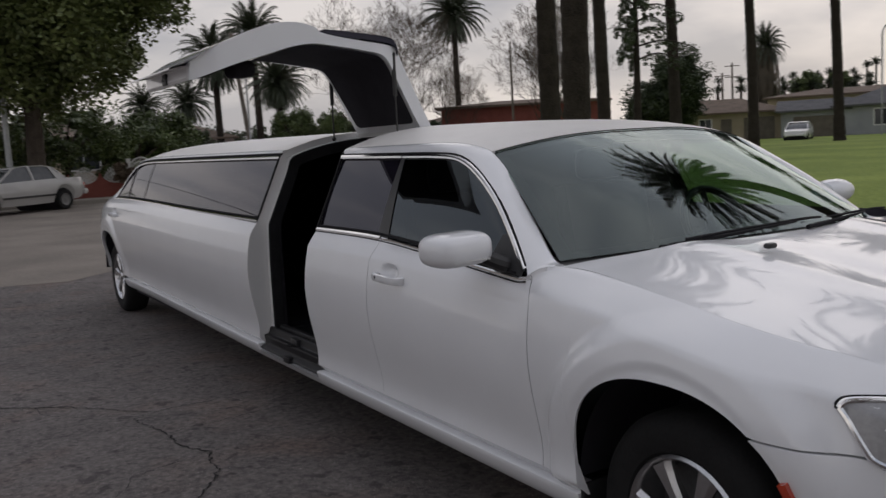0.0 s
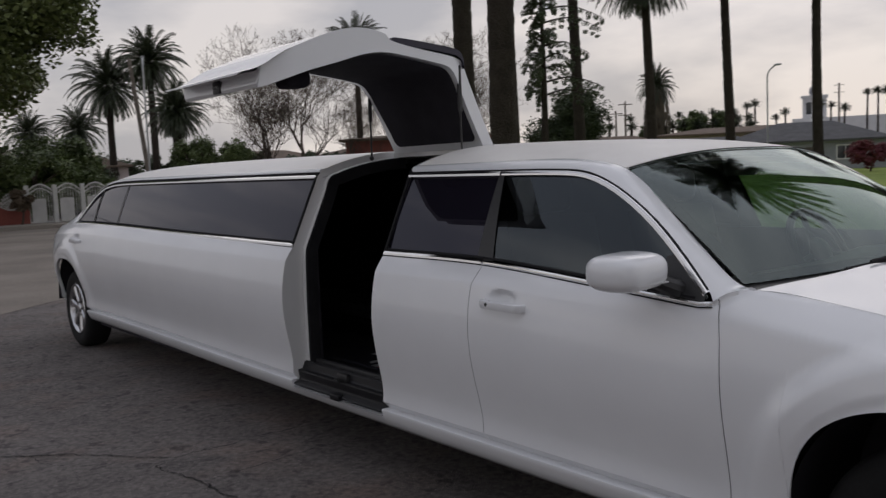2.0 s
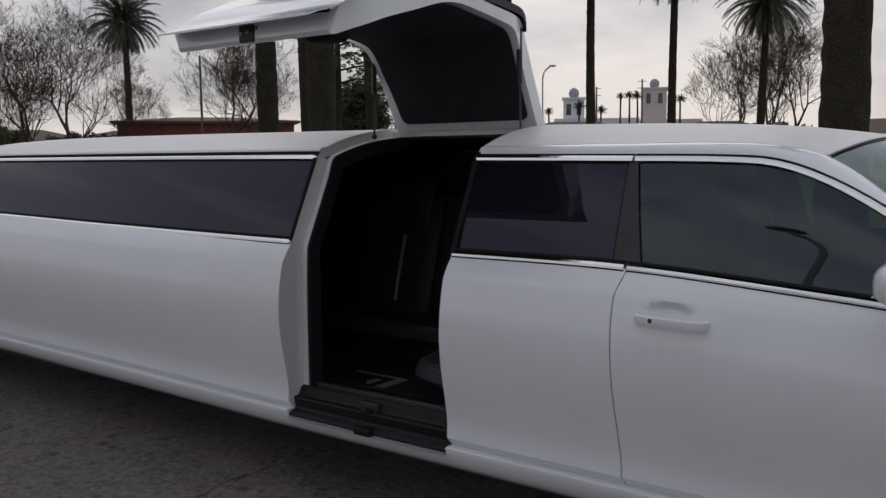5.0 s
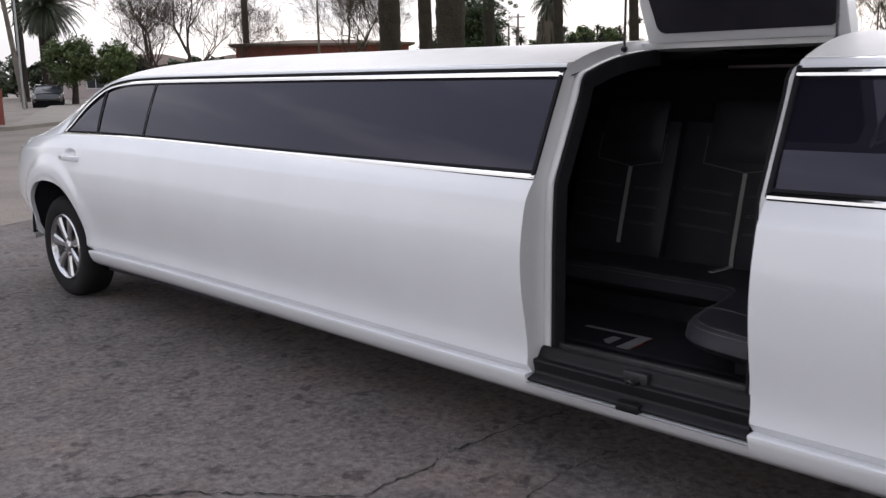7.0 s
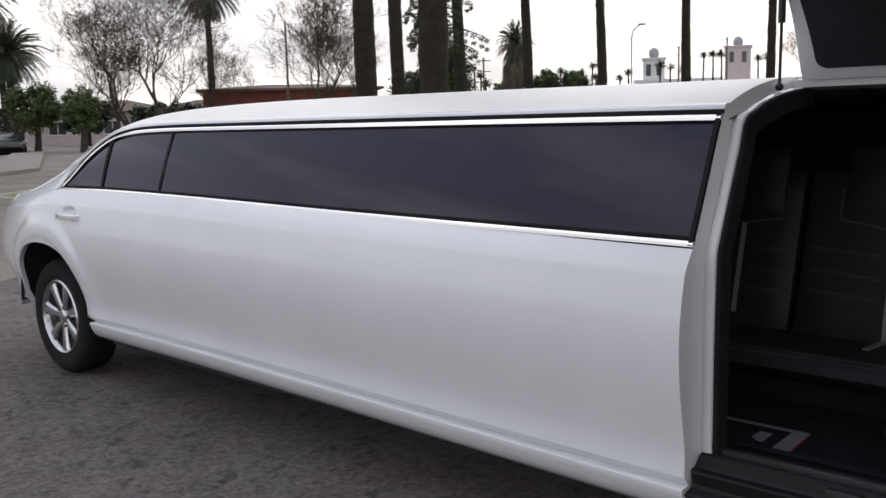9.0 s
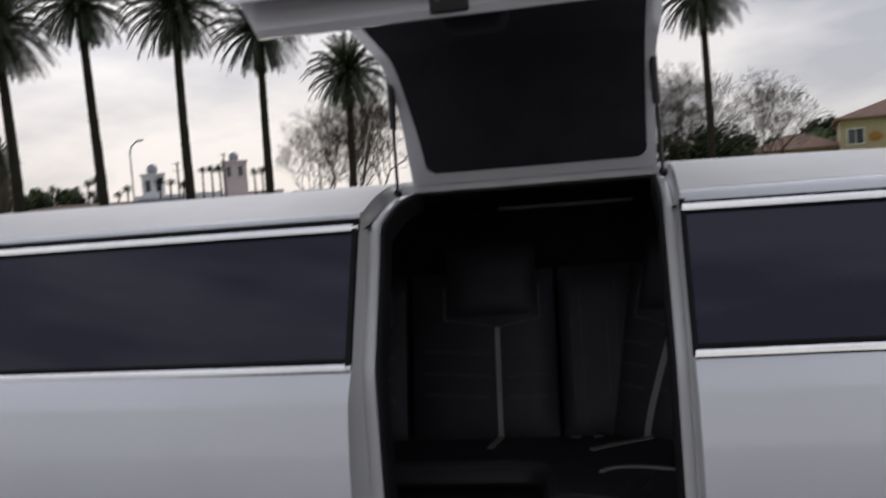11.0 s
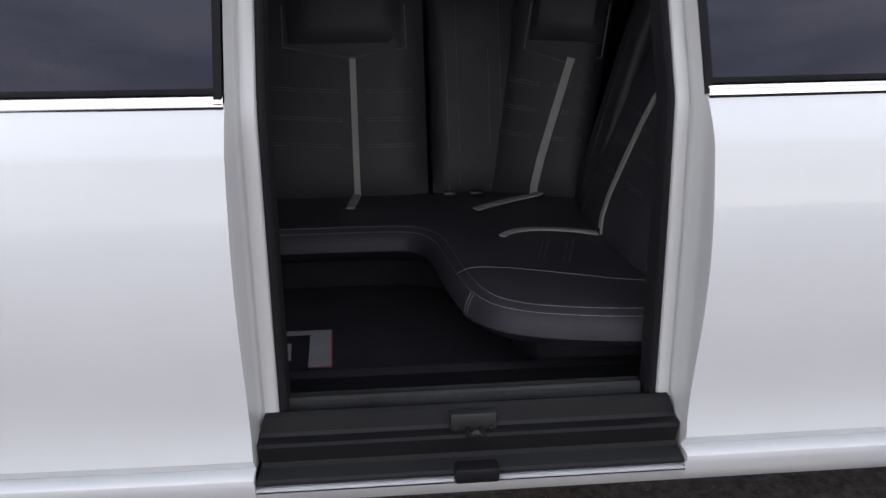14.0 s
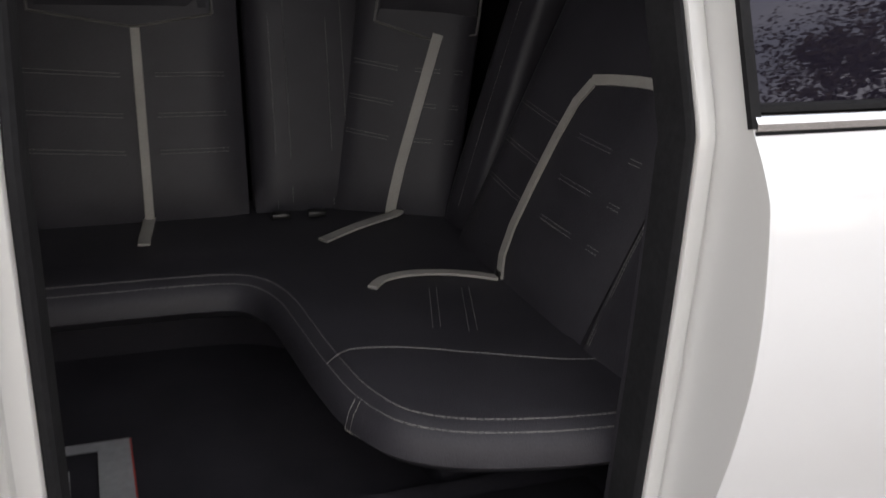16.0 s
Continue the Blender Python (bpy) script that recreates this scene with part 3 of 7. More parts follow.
edge_y = curve_of([(-4.35, 0.20), (-4.0, 0.235), (-3.6, 0.262), (-3.0, 0.262), (0, 0.262), (1.8, 0.265), (2.0, 0.275), (2.22, 0.245), (2.42, 0.18), (2.58, 0.125), (2.66, 0.11)])
crown = curve_of([(-4.75, 1.0), (-4.5, 1.14), (-4.15, 1.345), (-3.8, 1.432), (-3.4, 1.468), (-2.8, 1.487), (-1.8, 1.489), (0, 1.478), (0.9, 1.475), (1.7, 1.450), (2.1, 1.402), (2.2, 1.38)])
flank = curve_of([(0.0, 0.0075), (0.03, 0.0095), (0.07, 0.0105), (0.12, 0.0085), (0.2, 0.0), (0.3, -0.013), (0.4, -0.0245), (0.5, -0.0315), (0.58, -0.0335), (0.68, -0.0295), (0.77, -0.0205), (0.84, -0.0112),
                  (0.8895, -0.0030), (0.8925, -0.0018), (0.94, 0.0185), (0.97, 0.034), (1.0, 0.051)])
sag = curve_of([(-4.9, 0.028), (-3.4, 0.027), (-2.66, 0.028), (-1.63, 0.018), (-0.8, 0.008), (-0.1, 0.0)])   # the long sill rises a little towards the tail
seam_front = curve_of([(0.2, 0.012), (0.4, 0.011), (0.6, 0.012), (0.83, -0.002), (0.954, -0.031), (1.1, -0.04)])
seam_rear = curve_of([(0.2, 0.02), (0.292, 0.016), (0.457, 0.005), (0.702, -0.009), (0.905, -0.014), (1.0, 0.004), (1.4, -0.04)])


CREASE = 0.336          # below it the doors turn in to the sill


def glass_y(z):
    return 0.05 + 0.464 * (z - 1.0)


def flank_y(x, z):
    """How far the near flank lies in from y = 0."""
    b = belt(x)
    z -= sag(x) * min(1.0, max(0.0, (0.75 - z) / 0.35))
    t = (z - CREASE) / (b - CREASE)
    y = flank(min(max(t, 0.0), 1.0)) if z > CREASE else 0.0075 + 0.95 * (CREASE - z)
    if x > 1.3:
        # the shoulder meets the slanting side glass
        y += (glass_y(b) - 0.05) * min(1.0, (x - 1.3) / 0.3) * max(0.0, 1 - max(0.0, x - 2.62) / 0.12) * max(0.0, (t - 0.886) / 0.114)
    if x > 2.58:
        y += min(1.0, (x - 2.58) / 0.2) * 0.07 * max(0.0, (t - 0.86) / 0.14) ** 1.6
    if x > 3.25:
        y += 0.19 * ((x - 3.25) / 0.67) ** 2.3 + 0.3 * max(0.0, (x - 3.75) / 0.17) ** 2 * 0.5
    if x < -3.9:
        y += (0.15 + 0.05 * min(1.0, max(0.0, (0.55 - z) / 0.25))) * ((-3.9 - x) / 0.95) ** 2.2
    # finger wells behind the handles
    for hx, hz in ((1.678, 0.876), (-3.622, 0.922)):
        q = ((x - hx) / 0.062) ** 2 + ((z - hz) / 0.030) ** 2
        if q < 4:
            y += 0.024 * math.exp(-q * q)
    # the swollen wings round the wheels
    for axle, amount in ((FRONT_AXLE, 0.034), (REAR_AXLE, 0.014)):
        r = math.hypot(x - axle, z - AXLE_Z)
        if r < 0.75:
            # a broad terrace with a rounded shoulder, and a flat lip turned in at the arch
            k = min(1.0, max(0.0, (0.575 - r) / 0.080))
            lip = min(1.0, max(0.0, (0.450 - r) / 0.035))
            fade = 1.0 if z > AXLE_Z else max(0.0, 1 - (AXLE_Z - z) / 0.15)
            y += (-amount * k * k * (3 - 2 * k) + 0.006 * lip * lip * (3 - 2 * lip)) * fade
    return y


def warp(x, z):
    for seam, at, reach in ((seam_front, 2.62, 0.3), (seam_rear, 1.508, 0.25)):
        k = 1 - abs(x - at) / reach
        if k > 0:
            x += seam(z) * k
    return x


def arch(x, floor):
    for axle in (FRONT_AXLE, REAR_AXLE):
        d = abs(x - axle) / ARCH_WIDE[axle]
        if d < 1:
            return max(floor, AXLE_Z + ARCH_R * (1 - d ** 2.4) ** (1 / 2.4))
    return floor


def columns(x0, x1, step=0.05):
    """Stations along x, closer together round the wheel arches."""
    xs = set(round(x0 + (x1 - x0) * k / max(1, int((x1 - x0) / step)), 5) for k in range(max(1, int((x1 - x0) / step)) + 1))
    for axle in (FRONT_AXLE, REAR_AXLE):
        for k in range(31):
            x = axle - ARCH_WIDE[axle] * math.cos(math.pi * k / 30)
            if x0 < x < x1:
                xs.add(round(x, 5))
    return sorted(xs)


def flank_panel(x0, x1, low, high, rows=22, far=False, depth=0.025, step=0.05):
    bm = bmesh.new()
    out = []
    for x in columns(x0, x1, step):
        a, b = low(x), high(x)
        col = []
        levels = [a + (b - a) * k / rows for k in range(rows + 1)]
        if rows > 60 and a < CREASE - 0.01:
            at = CREASE + sag(x)
            near = min(range(1, rows), key=lambda k: abs(levels[k] - at))
            levels[near] = at
        for z in levels:
            xx = warp(x, z)
            y = flank_y(xx, z)
            col.append((xx, WIDE - y if far else y, z))
        out.append(col)
    grid(bm, out)
    flange(bm, (0, -depth if far else depth, 0))
    return bm


limo = thing("limousine", "white stretch limousine with dark windows and raised gull-wing door", "car")
SILL = 0.298


def low_line(x):
    return arch(x, SILL + sag(x))


# flanks
part("rear_flank", flank_panel(-4.82, DOOR_A, low_line, belt, 84), WHITE, limo, "long glossy white rear side panel", sharp=0.3)
part("side_panel", flank_panel(DOOR_B, 1.5062, low_line, belt, 84), WHITE, limo, sharp=0.3)
front_door = part("front_door", flank_panel(1.5098, 2.6184, low_line, belt, 84, step=0.016), WHITE, limo, "closed white front passenger door", sharp=0.3)


# black strips behind the door joints, drawn for the shade in the gaps
for x in (1.508, 2.620):
    bm = bmesh.new()
    cols = []
    for dx in (-0.006, 0.006):
        cols.append([(warp(x + dx, z), flank_y(warp(x + dx, z), z) + 0.0014, z) for z in [SILL + 0.002 + (belt(x) - SILL - 0.006) * k / 60 for k in range(61)]])
    grid(bm, cols)
    part("joint_shade", bm, RUBBER, limo)


def wing_low(x):
    base = arch(x, SILL)
    if x > FRONT_AXLE + 0.2:
        base = max(base, 0.663 - 0.02 * (x - 3.49))
    return base


part("front_wing", flank_panel(2.6218, 3.90, wing_low, belt, 56, depth=0.007, step=0.02), WHITE, limo, "white front wing swelling over the wheel")
bm = bmesh.new()
rows = []
for x in [3.500 + 0.400 * k / 14 for k in range(15)]:
    hi_z = 0.658 - 0.02 * (x - 3.49)
    lo_z = min(max(arch(x, 0.2), 0.2), hi_z - 0.002)
    rows.append([(x, flank_y(x, max(z, 0.33)) + (0.06 * (0.33 - z) / 0.13 if z < 0.33 else 0) - 0.002, z) for z in [lo_z + (hi_z - lo_z) * k / 10 for k in range(11)]])
grid(bm, rows)
flange(bm, (0, 0.025, 0))
part("front_bumper", bm, WHITE, limo)
bm = bmesh.new()
rows = []
for k in range(9):
    z = 0.22 + (0.78 - 0.22) * k / 8
    rows.append([(3.90 + 0.10 * (1 - ((y - MID) / 0.6) ** 4) * (1 - abs(z - 0.5) * 0.3), y, z) for y in [0.40 + 1.1 * j / 12 for j in range(13)]])
grid(bm, rows)
part("nose", bm, WHITE, limo)
part("far_flank", flank_panel(-4.82, 3.9, low_line, belt, 16, True), WHITE, limo)

# rocker mouldings under the doors
ROCKER = [(0.05, 0.3045), (0.012, 0.3045), (-0.001, 0.3036), (-0.0036, 0.3016), (-0.0042, 0.2985), (0.0003, 0.282), (0.009, 0.260), (0.023, 0.234), (0.06, 0.205), (0.10, 0.198), (0.10, 0.3045)]
for x0, x1 in ((REAR_AXLE + 0.45, -2.752), (-2.748, DOOR_A), (DOOR_A + 0.001, DOOR_B), (DOOR_B + 0.001, FRONT_AXLE - ARCH_R - 0.010)):
    bm = bmesh.new()
    inside = [(y, min(z, 0.272)) for y, z in ROCKER] if x0 == DOOR_A + 0.001 else ROCKER
    n = max(1, int((x1 - x0) / 0.2))
    rows = [[(x, y, z + sag(x)) for y, z in inside] for x in [x0 + (x1 - x0) * k / n for k in range(n + 1)]]
    vs = grid(bm, rows, True)
    bm.faces.new(vs[0])
    bm.faces.new(vs[-1])
    part("rocker_moulding", bm, WHITE, limo)
bm = bmesh.new()
extrude_section(bm, [(WIDE - y, z) for y, z in ROCKER], REAR_AXLE + 0.45, FRONT_AXLE - ARCH_R)
part("rocker_moulding", bm, WHITE, limo)
bm = bmesh.new()
block(bm, (-4.7, 0.46, 0.17), (3.85, 1.44, 0.283))
block(bm, (REAR_AXLE + 0.45, 0.10, 0.215), (FRONT_AXLE - 0.41, 1.80, 0.28))
part("underbody", bm, PLASTIC, limo)
# black panel added to keep the arch dark and hide the rocker's end
bm = bmesh.new()
block(bm, (FRONT_AXLE - ARCH_R - 0.009, 0.004, 0.17), (FRONT_AXLE - ARCH_R + 0.002, 0.44, 0.335), 0.003)
part("arch_blank", bm, PLASTIC, limo)

# dark inner structure, so that the joints between the panels read as gaps
for y0, y1, spans in ((0.075, 0.09, ((-3.40, DOOR_A - 0.05), (DOOR_B + 0.05, 2.62))), (1.81, 1.825, ((-3.40, 2.75),))):
    for x0, x1 in spans:
        bm = bmesh.new()
        block(bm, (x0, y0, 0.21), (x1, y1, 0.955 if y0 < 1 else 1.012))
        part("inner_panel", bm, LINER, limo)

# bonnet
bm = bmesh.new()
rows = []
for i in range(49):
    u = i / 48
    row = []
    for j in range(81):
        s = -1 + 2 * j / 80
        x0 = 2.675 + 0.165 * (1 - s * s)
        x1 = 3.80 + 0.12 * (1 - s**4)
        x = x0 + (x1 - x0) * u
        y = MID + s * (MID - flank_y(x, belt(x)))
        ridge = 0.013 * math.exp(-(((abs(s) - 0.52) / 0.15) ** 2))
        z = belt(min(x, 3.74)) + 0.0006 + 0.052 * (1 - abs(s) ** 2.4) + ridge
        row.append((x, y, z - 0.25 * max(0.0, u - 0.86) ** 2))
    rows.append(row)
grid(bm, rows)
flange(bm, (0, 0, -0.02))
part("bonnet", bm, WHITE, limo, "glossy white bonnet with two raised ridges")
# windscreen surround, pillars and roof rails of both sides
for far in (False, True):
    def fy(y):
        return WIDE - y if far else y
    spans = ((-4.34, DOOR_A), (DOOR_B, 2.655)) if not far else ((-4.34, 2.655),)
    for x0, x1 in spans:
        bm = bmesh.new()
        out = []
        n = int((x1 - x0) / 0.02)
        for k in range(n + 1):
            x = x0 + (x1 - x0) * k / n
            z0 = top_line(x) + (0.017 if x < 0 else 0.008) if -3.88 < x < 2.56 else belt(x) + 0.002
            y0 = glass_y(z0) + 0.002 if -3.88 < x < 2.56 else flank_y(x, belt(x))
            z1, y1 = edge_z(x), edge_y(x)
            if z1 < z0:
                z1 = z0
            col = []
            for j in range(9):
                t = j / 8
                bow = 0.007 * math.sin(math.pi * t)
                col.append((x, fy(y0 + (y1 - y0) * t - bow), z0 + (z1 - z0) * t + bow))
            out.append(col)
        grid(bm, out)
        flange(bm, (0, -0.012 if far else 0.012, -0.012))
        part("roof_rail", bm, WHITE, limo)

# roof skin: in front of, beside and behind the entrance
def roof_z(x, y):
    e = edge_y(x)
    s = min(1.0, max(0.0, (min(y, WIDE - y) - e) / (MID - e)))
    return edge_z(x) + (crown(x) - edge_z(x)) * (1 - (1 - s) ** 2.9)


def screen_top(y):
    return 2.035 + 0.075 * (1 - ((y - MID) / 0.68) ** 2)


def roof_sheet(x0, x1, y0, y1, nx, ny):
    bm = bmesh.new()
    out = []
    for i in range(nx + 1):
        row = []
        for j in range(ny + 1):
            x = x0 + ((x1 if x1 is not None else 2.0) - x0) * i / nx
            e = edge_y(x) + 0.001
            a = y0 if y0 is not None else e
            b = y1 if y1 is not None else WIDE - e
            y = a + (b - a) * j / ny
            if x1 is None:
                x = x0 + (screen_top(y) - x0) * i / nx
            row.append((x, y, roof_z(x, y) + 0.001))
        out.append(row)
    grid(bm, out)
    flange(bm, (0, 0, -0.02))
    return bm


HINGE_Y = 0.735
part("roof_panel", roof_sheet(-4.3, DOOR_A, None, None, 60, 44), ROOF, limo, "cream vinyl roof covering")
part("roof_panel", roof_sheet(DOOR_A + 0.001, DOOR_B - 0.001, HINGE_Y + 0.03, None, 10, 24), ROOF, limo)
part("roof_panel", roof_sheet(DOOR_B, None, None, None, 24, 44), ROOF, limo)

# boot lid and tail
bm = bmesh.new()
rows = []
for i in range(13):
    x = -4.2 - 0.66 * i / 12
    rows.append([(x, MID + s * (0.94 - flank_y(x, belt(x))), belt(x) + 0.035 * (1 - abs(s) ** 3) - 0.001) for s in [-1 + 2 * j / 20 for j in range(21)]])
grid(bm, rows)
flange(bm, (0, 0, -0.02))
part("boot_lid", bm, WHITE, limo)
bm = bmesh.new()
rows = []
for k in range(11):
    z = 0.24 + (0.895 - 0.24) * k / 10
    rows.append([(-4.80 - 0.10 * (1 - ((y - MID) / 0.78) ** 4) + 0.05 * max(0, z - 0.75), y, z) for y in [0.19 + 1.52 * j / 16 for j in range(17)]])
grid(bm, rows)
part("tail", bm, WHITE, limo)

# windscreen
bm = bmesh.new()
rows = []
for i in range(19):
    u = i / 18
    row = []
    for j in range(33):
        s = -1 + 2 * j / 32
        yt, yb = MID + s * 0.668, MID + s * 0.815
        xt, zt = screen_top(yt) + 0.006, roof_z(screen_top(yt), yt) - 0.004
        xb, zb_ = 2.60 + 0.20 * (1 - s * s), 0.985 + 0.030 * (1 - s * s)
        bow = 0.028 * math.sin(math.pi * u) * (1 - 0.92 * s * s)
        row.append((xt + (xb - xt) * u + bow * 0.5, yt + (yb - yt) * u, zt + (zb_ - zt) * u + bow))
    rows.append(row)
grid(bm, rows)
screen = part("windscreen", bm, PANE_FRONT, limo, "clear curved windscreen")
face_to(screen, (1, 0, 1))
screen.visible_shadow = False
bm = bmesh.new()
edge_in = [[(p[0] - 0.003, p[1], p[2] - 0.004) for p in row] for row in rows]
grid(bm, [row[0:2] for row in edge_in])
grid(bm, [row[31:33] for row in edge_in])
grid(bm, [row[1:32] for row in edge_in[17:19]])
grid(bm, [row[1:32] for row in edge_in[0:2]])
part("black_border", bm, RUBBER, screen, "black printed border of the windscreen", False)
bm = bmesh.new()
sweep(bm, [Vector(p) + Vector((0.005, 0, 0.004)) for p in rows[0]], [(-0.002, -0.004), (0.002, -0.004), (0.002, 0.0), (-0.002, 0.0)])
part("windscreen_seal", bm, RUBBER, screen)
bm = bmesh.new()
grid(bm, [[(p[0] + dx, p[1], p[2] + dz) for p in rows[-1]] for dx, dz in ((-0.03, 0.0), (0.03, -0.012), (0.10, -0.010), (0.13, -0.03))])
part("cowl", bm, PLASTIC, limo, "black plastic cowl under the windscreen")
for ya, yb in ((0.42, 1.02), (1.05, 1.62)):
    bm = bmesh.new()
    def on_screen(y, u):
        s = (y - MID) / 0.80
        return Vector((2.60 + 0.20 * (1 - s * s) + 0.03 - u * 0.5, y, 0.985 + 0.030 * (1 - s * s) + 0.022 + u * 0.38))
    a, b, c = on_screen(ya, -0.04), on_screen((ya + yb) / 2, -0.01), on_screen(yb, 0.015)
    tube(bm, smooth_path([a, b, c], 6), lambda t: 0.009 - 0.005 * t, 6)
    tube(bm, smooth_path([b + Vector((-0.02, -0.22, 0.0)), c + Vector((-0.01, 0.0, 0.004)), c + Vector((-0.02, 0.16, 0.0))], 5), 0.005, 5)
    part("wiper", bm, RUBBER, limo)
for y in (0.62, 1.28):
    bm = bmesh.new()
    block(bm, (3.02, y - 0.02, 1.005), (3.045, y + 0.02, 1.022), 0.006, 2)
    part("washer_nozzle", bm, PLASTIC, limo)

# side windows
def side_glass(x0, x1, lean0=0.0, lean1=0.0, far=False, inset=0.010):
    bm = bmesh.new()
    out = []
    n = max(4, int((x1 - x0) / 0.06))
    for k in range(n + 1):
        t = k / n
        col = []
        xb = x0 + (x1 - x0) * t
        for j in range(9):
            v = j / 8
            x = xb + v * (lean0 + (lean1 - lean0) * t)
            a, b = belt(x) + 0.010, top_line(x) - 0.008
            b = max(b, a + 0.002)
            z = a + (b - a) * v
            y = glass_y(z) + inset - 0.006 * math.sin(math.pi * v)
            col.append((x, WIDE - y if far else y, z))
        out.append(col)
    grid(bm, out)
    return bm


part("side_window", side_glass(-2.842, -0.012, -0.05, 0.004), TINTED, limo, "very long black tinted side window")
for xa, xb, la, lb in ((-2.850, -2.835, -0.05, -0.05), (-3.422, -3.400, -0.07, -0.06)):
    part("window_divider", side_glass(xa, xb, la, lb, inset=0.0045), RUBBER, limo)
part("rear_door_window", side_glass(-3.41, -2.843, -0.06, -0.05), TINTED, limo)
part("quarter_window", side_glass(-3.84, -3.412, 0.0, -0.07), TINTED, limo)
part("side_window", side_glass(0.834, 1.455, 0.004, -0.02), TINTED, limo, "short black tinted window beside the entrance")
part("door_pillar", side_glass(1.46, 1.555, -0.02, -0.085, inset=0.006), PLASTIC, limo)
pf = part("front_door_window", side_glass(1.56, 2.545, -0.085, 0.0), PANE_SIDE, front_door, "smoke-tinted front door glass")
face_to(pf, (0, -1, 0))
pf.visible_shadow = False
part("door_pillar", side_glass(1.44, 1.57, -0.02, -0.06, True, 0.006), PLASTIC, limo)
part("far_window", side_glass(-3.7, 1.45, 0, 0, True), TINTED, limo)
pf = part("far_window", side_glass(1.56, 2.545, -0.06, 0.0, True), PANE_FRONT, limo)
face_to(pf, (0, -1, 0))
pf.visible_shadow = False
bm = bmesh.new()
out = []
for k in range(7):
    x = 2.33 + 0.21 * k / 6
    out.append([(x, glass_y(z) + 0.001, z) for z in [belt(x) + 0.012 + (max(top_line(x) - 0.01, belt(x) + 0.015) - belt(x) - 0.012) * min(1, 0.15 + k / 1.6) * j / 4 for j in range(5)]])
grid(bm, out)
part("mirror_sail", bm, PLASTIC, front_door)


def trim_bar(name, x0, x1, z_of, parent, mat=CHROME, high=0.020, proud=0.009, offset=0.0):
    bm = bmesh.new()
    n = max(4, int((x1 - x0) / 0.05))
    pts = []
    for k in range(n + 1):
        x = x0 + (x1 - x0) * k / n
        z = z_of(x) + offset
        pts.append((x, glass_y(z) if z > 1.1 else max(glass_y(z), 0.0), z))
    h = high / 2
    sweep(bm, pts, [(proud, -h), (proud * 0.9, 0.0), (proud * 0.2, h * 0.75), (-0.006, h), (-0.014, h), (-0.014, -h)])
    return part(name, bm, mat, parent)


for x0, x1, own in ((-3.86, DOOR_A - 0.002, limo), (DOOR_B + 0.002, 1.503, limo), (1.512, 2.572, front_door)):
    trim_bar("belt_trim", x0, x1, belt, own, offset=0.006, high=0.017 if own is limo else 0.011, proud=0.009 if own is limo else 0.005)
    trim_bar("belt_seal", x0, min(x1, 2.505), belt, own, RUBBER, 0.008, 0.002, 0.020)
    # black bar drawn for the shadow line under the chrome
    trim_bar("belt_shadow", x0, x1, belt, own, RUBBER, 0.0042, 0.0035, -0.0055)
for x0, x1, own in ((-3.84, DOOR_A - 0.002, limo), (DOOR_B + 0.002, 1.455, limo), (1.462, 2.54, front_door)):
    trim_bar("window_trim", x0, x1, top_line, own, offset=-0.006, high=0.018, proud=0.009 if own is limo else 0.006)
    trim_bar("rail_gap", x0, x1, top_line, own, RUBBER, 0.014 if x1 < 0 else 0.006, 0.001, 0.009 if x1 < 0 else 0.005)
for x, w in ((DOOR_A - 0.0075, 0.0062), (DOOR_B + 0.006, 0.0042)):
    bm = bmesh.new()
    sweep(bm, [(x, glass_y(z), z) for z in (0.998, 1.1, 1.2, 1.3, 1.362)], [(-w, -0.010), (w, -0.010), (w, 0.004), (-w, 0.004)], up=(1, 0, 0))
    part("window_end_seal", bm, RUBBER, limo)

# wheel housings and wheels
for axle in (FRONT_AXLE, REAR_AXLE):
    for far in (False, True):
        bm = bmesh.new()
        wide = ARCH_WIDE[axle] + 0.035
        lathe(bm, [(wide - 0.010, 0.02), (wide, 0.05), (wide, 0.42), (0.05, 0.42)], (axle, 0, AXLE_Z), 40)
        if far:
            for v in bm.verts:
                v.co.y = WIDE - v.co.y
        bmesh.ops.delete(bm, geom=[f for f in bm.faces if f.calc_center_median().z < (0.25 if f.calc_center_median().x > axle - 0.15 else 0.37)], context="FACES")
        part("wheel_housing", bm, LINER, limo)


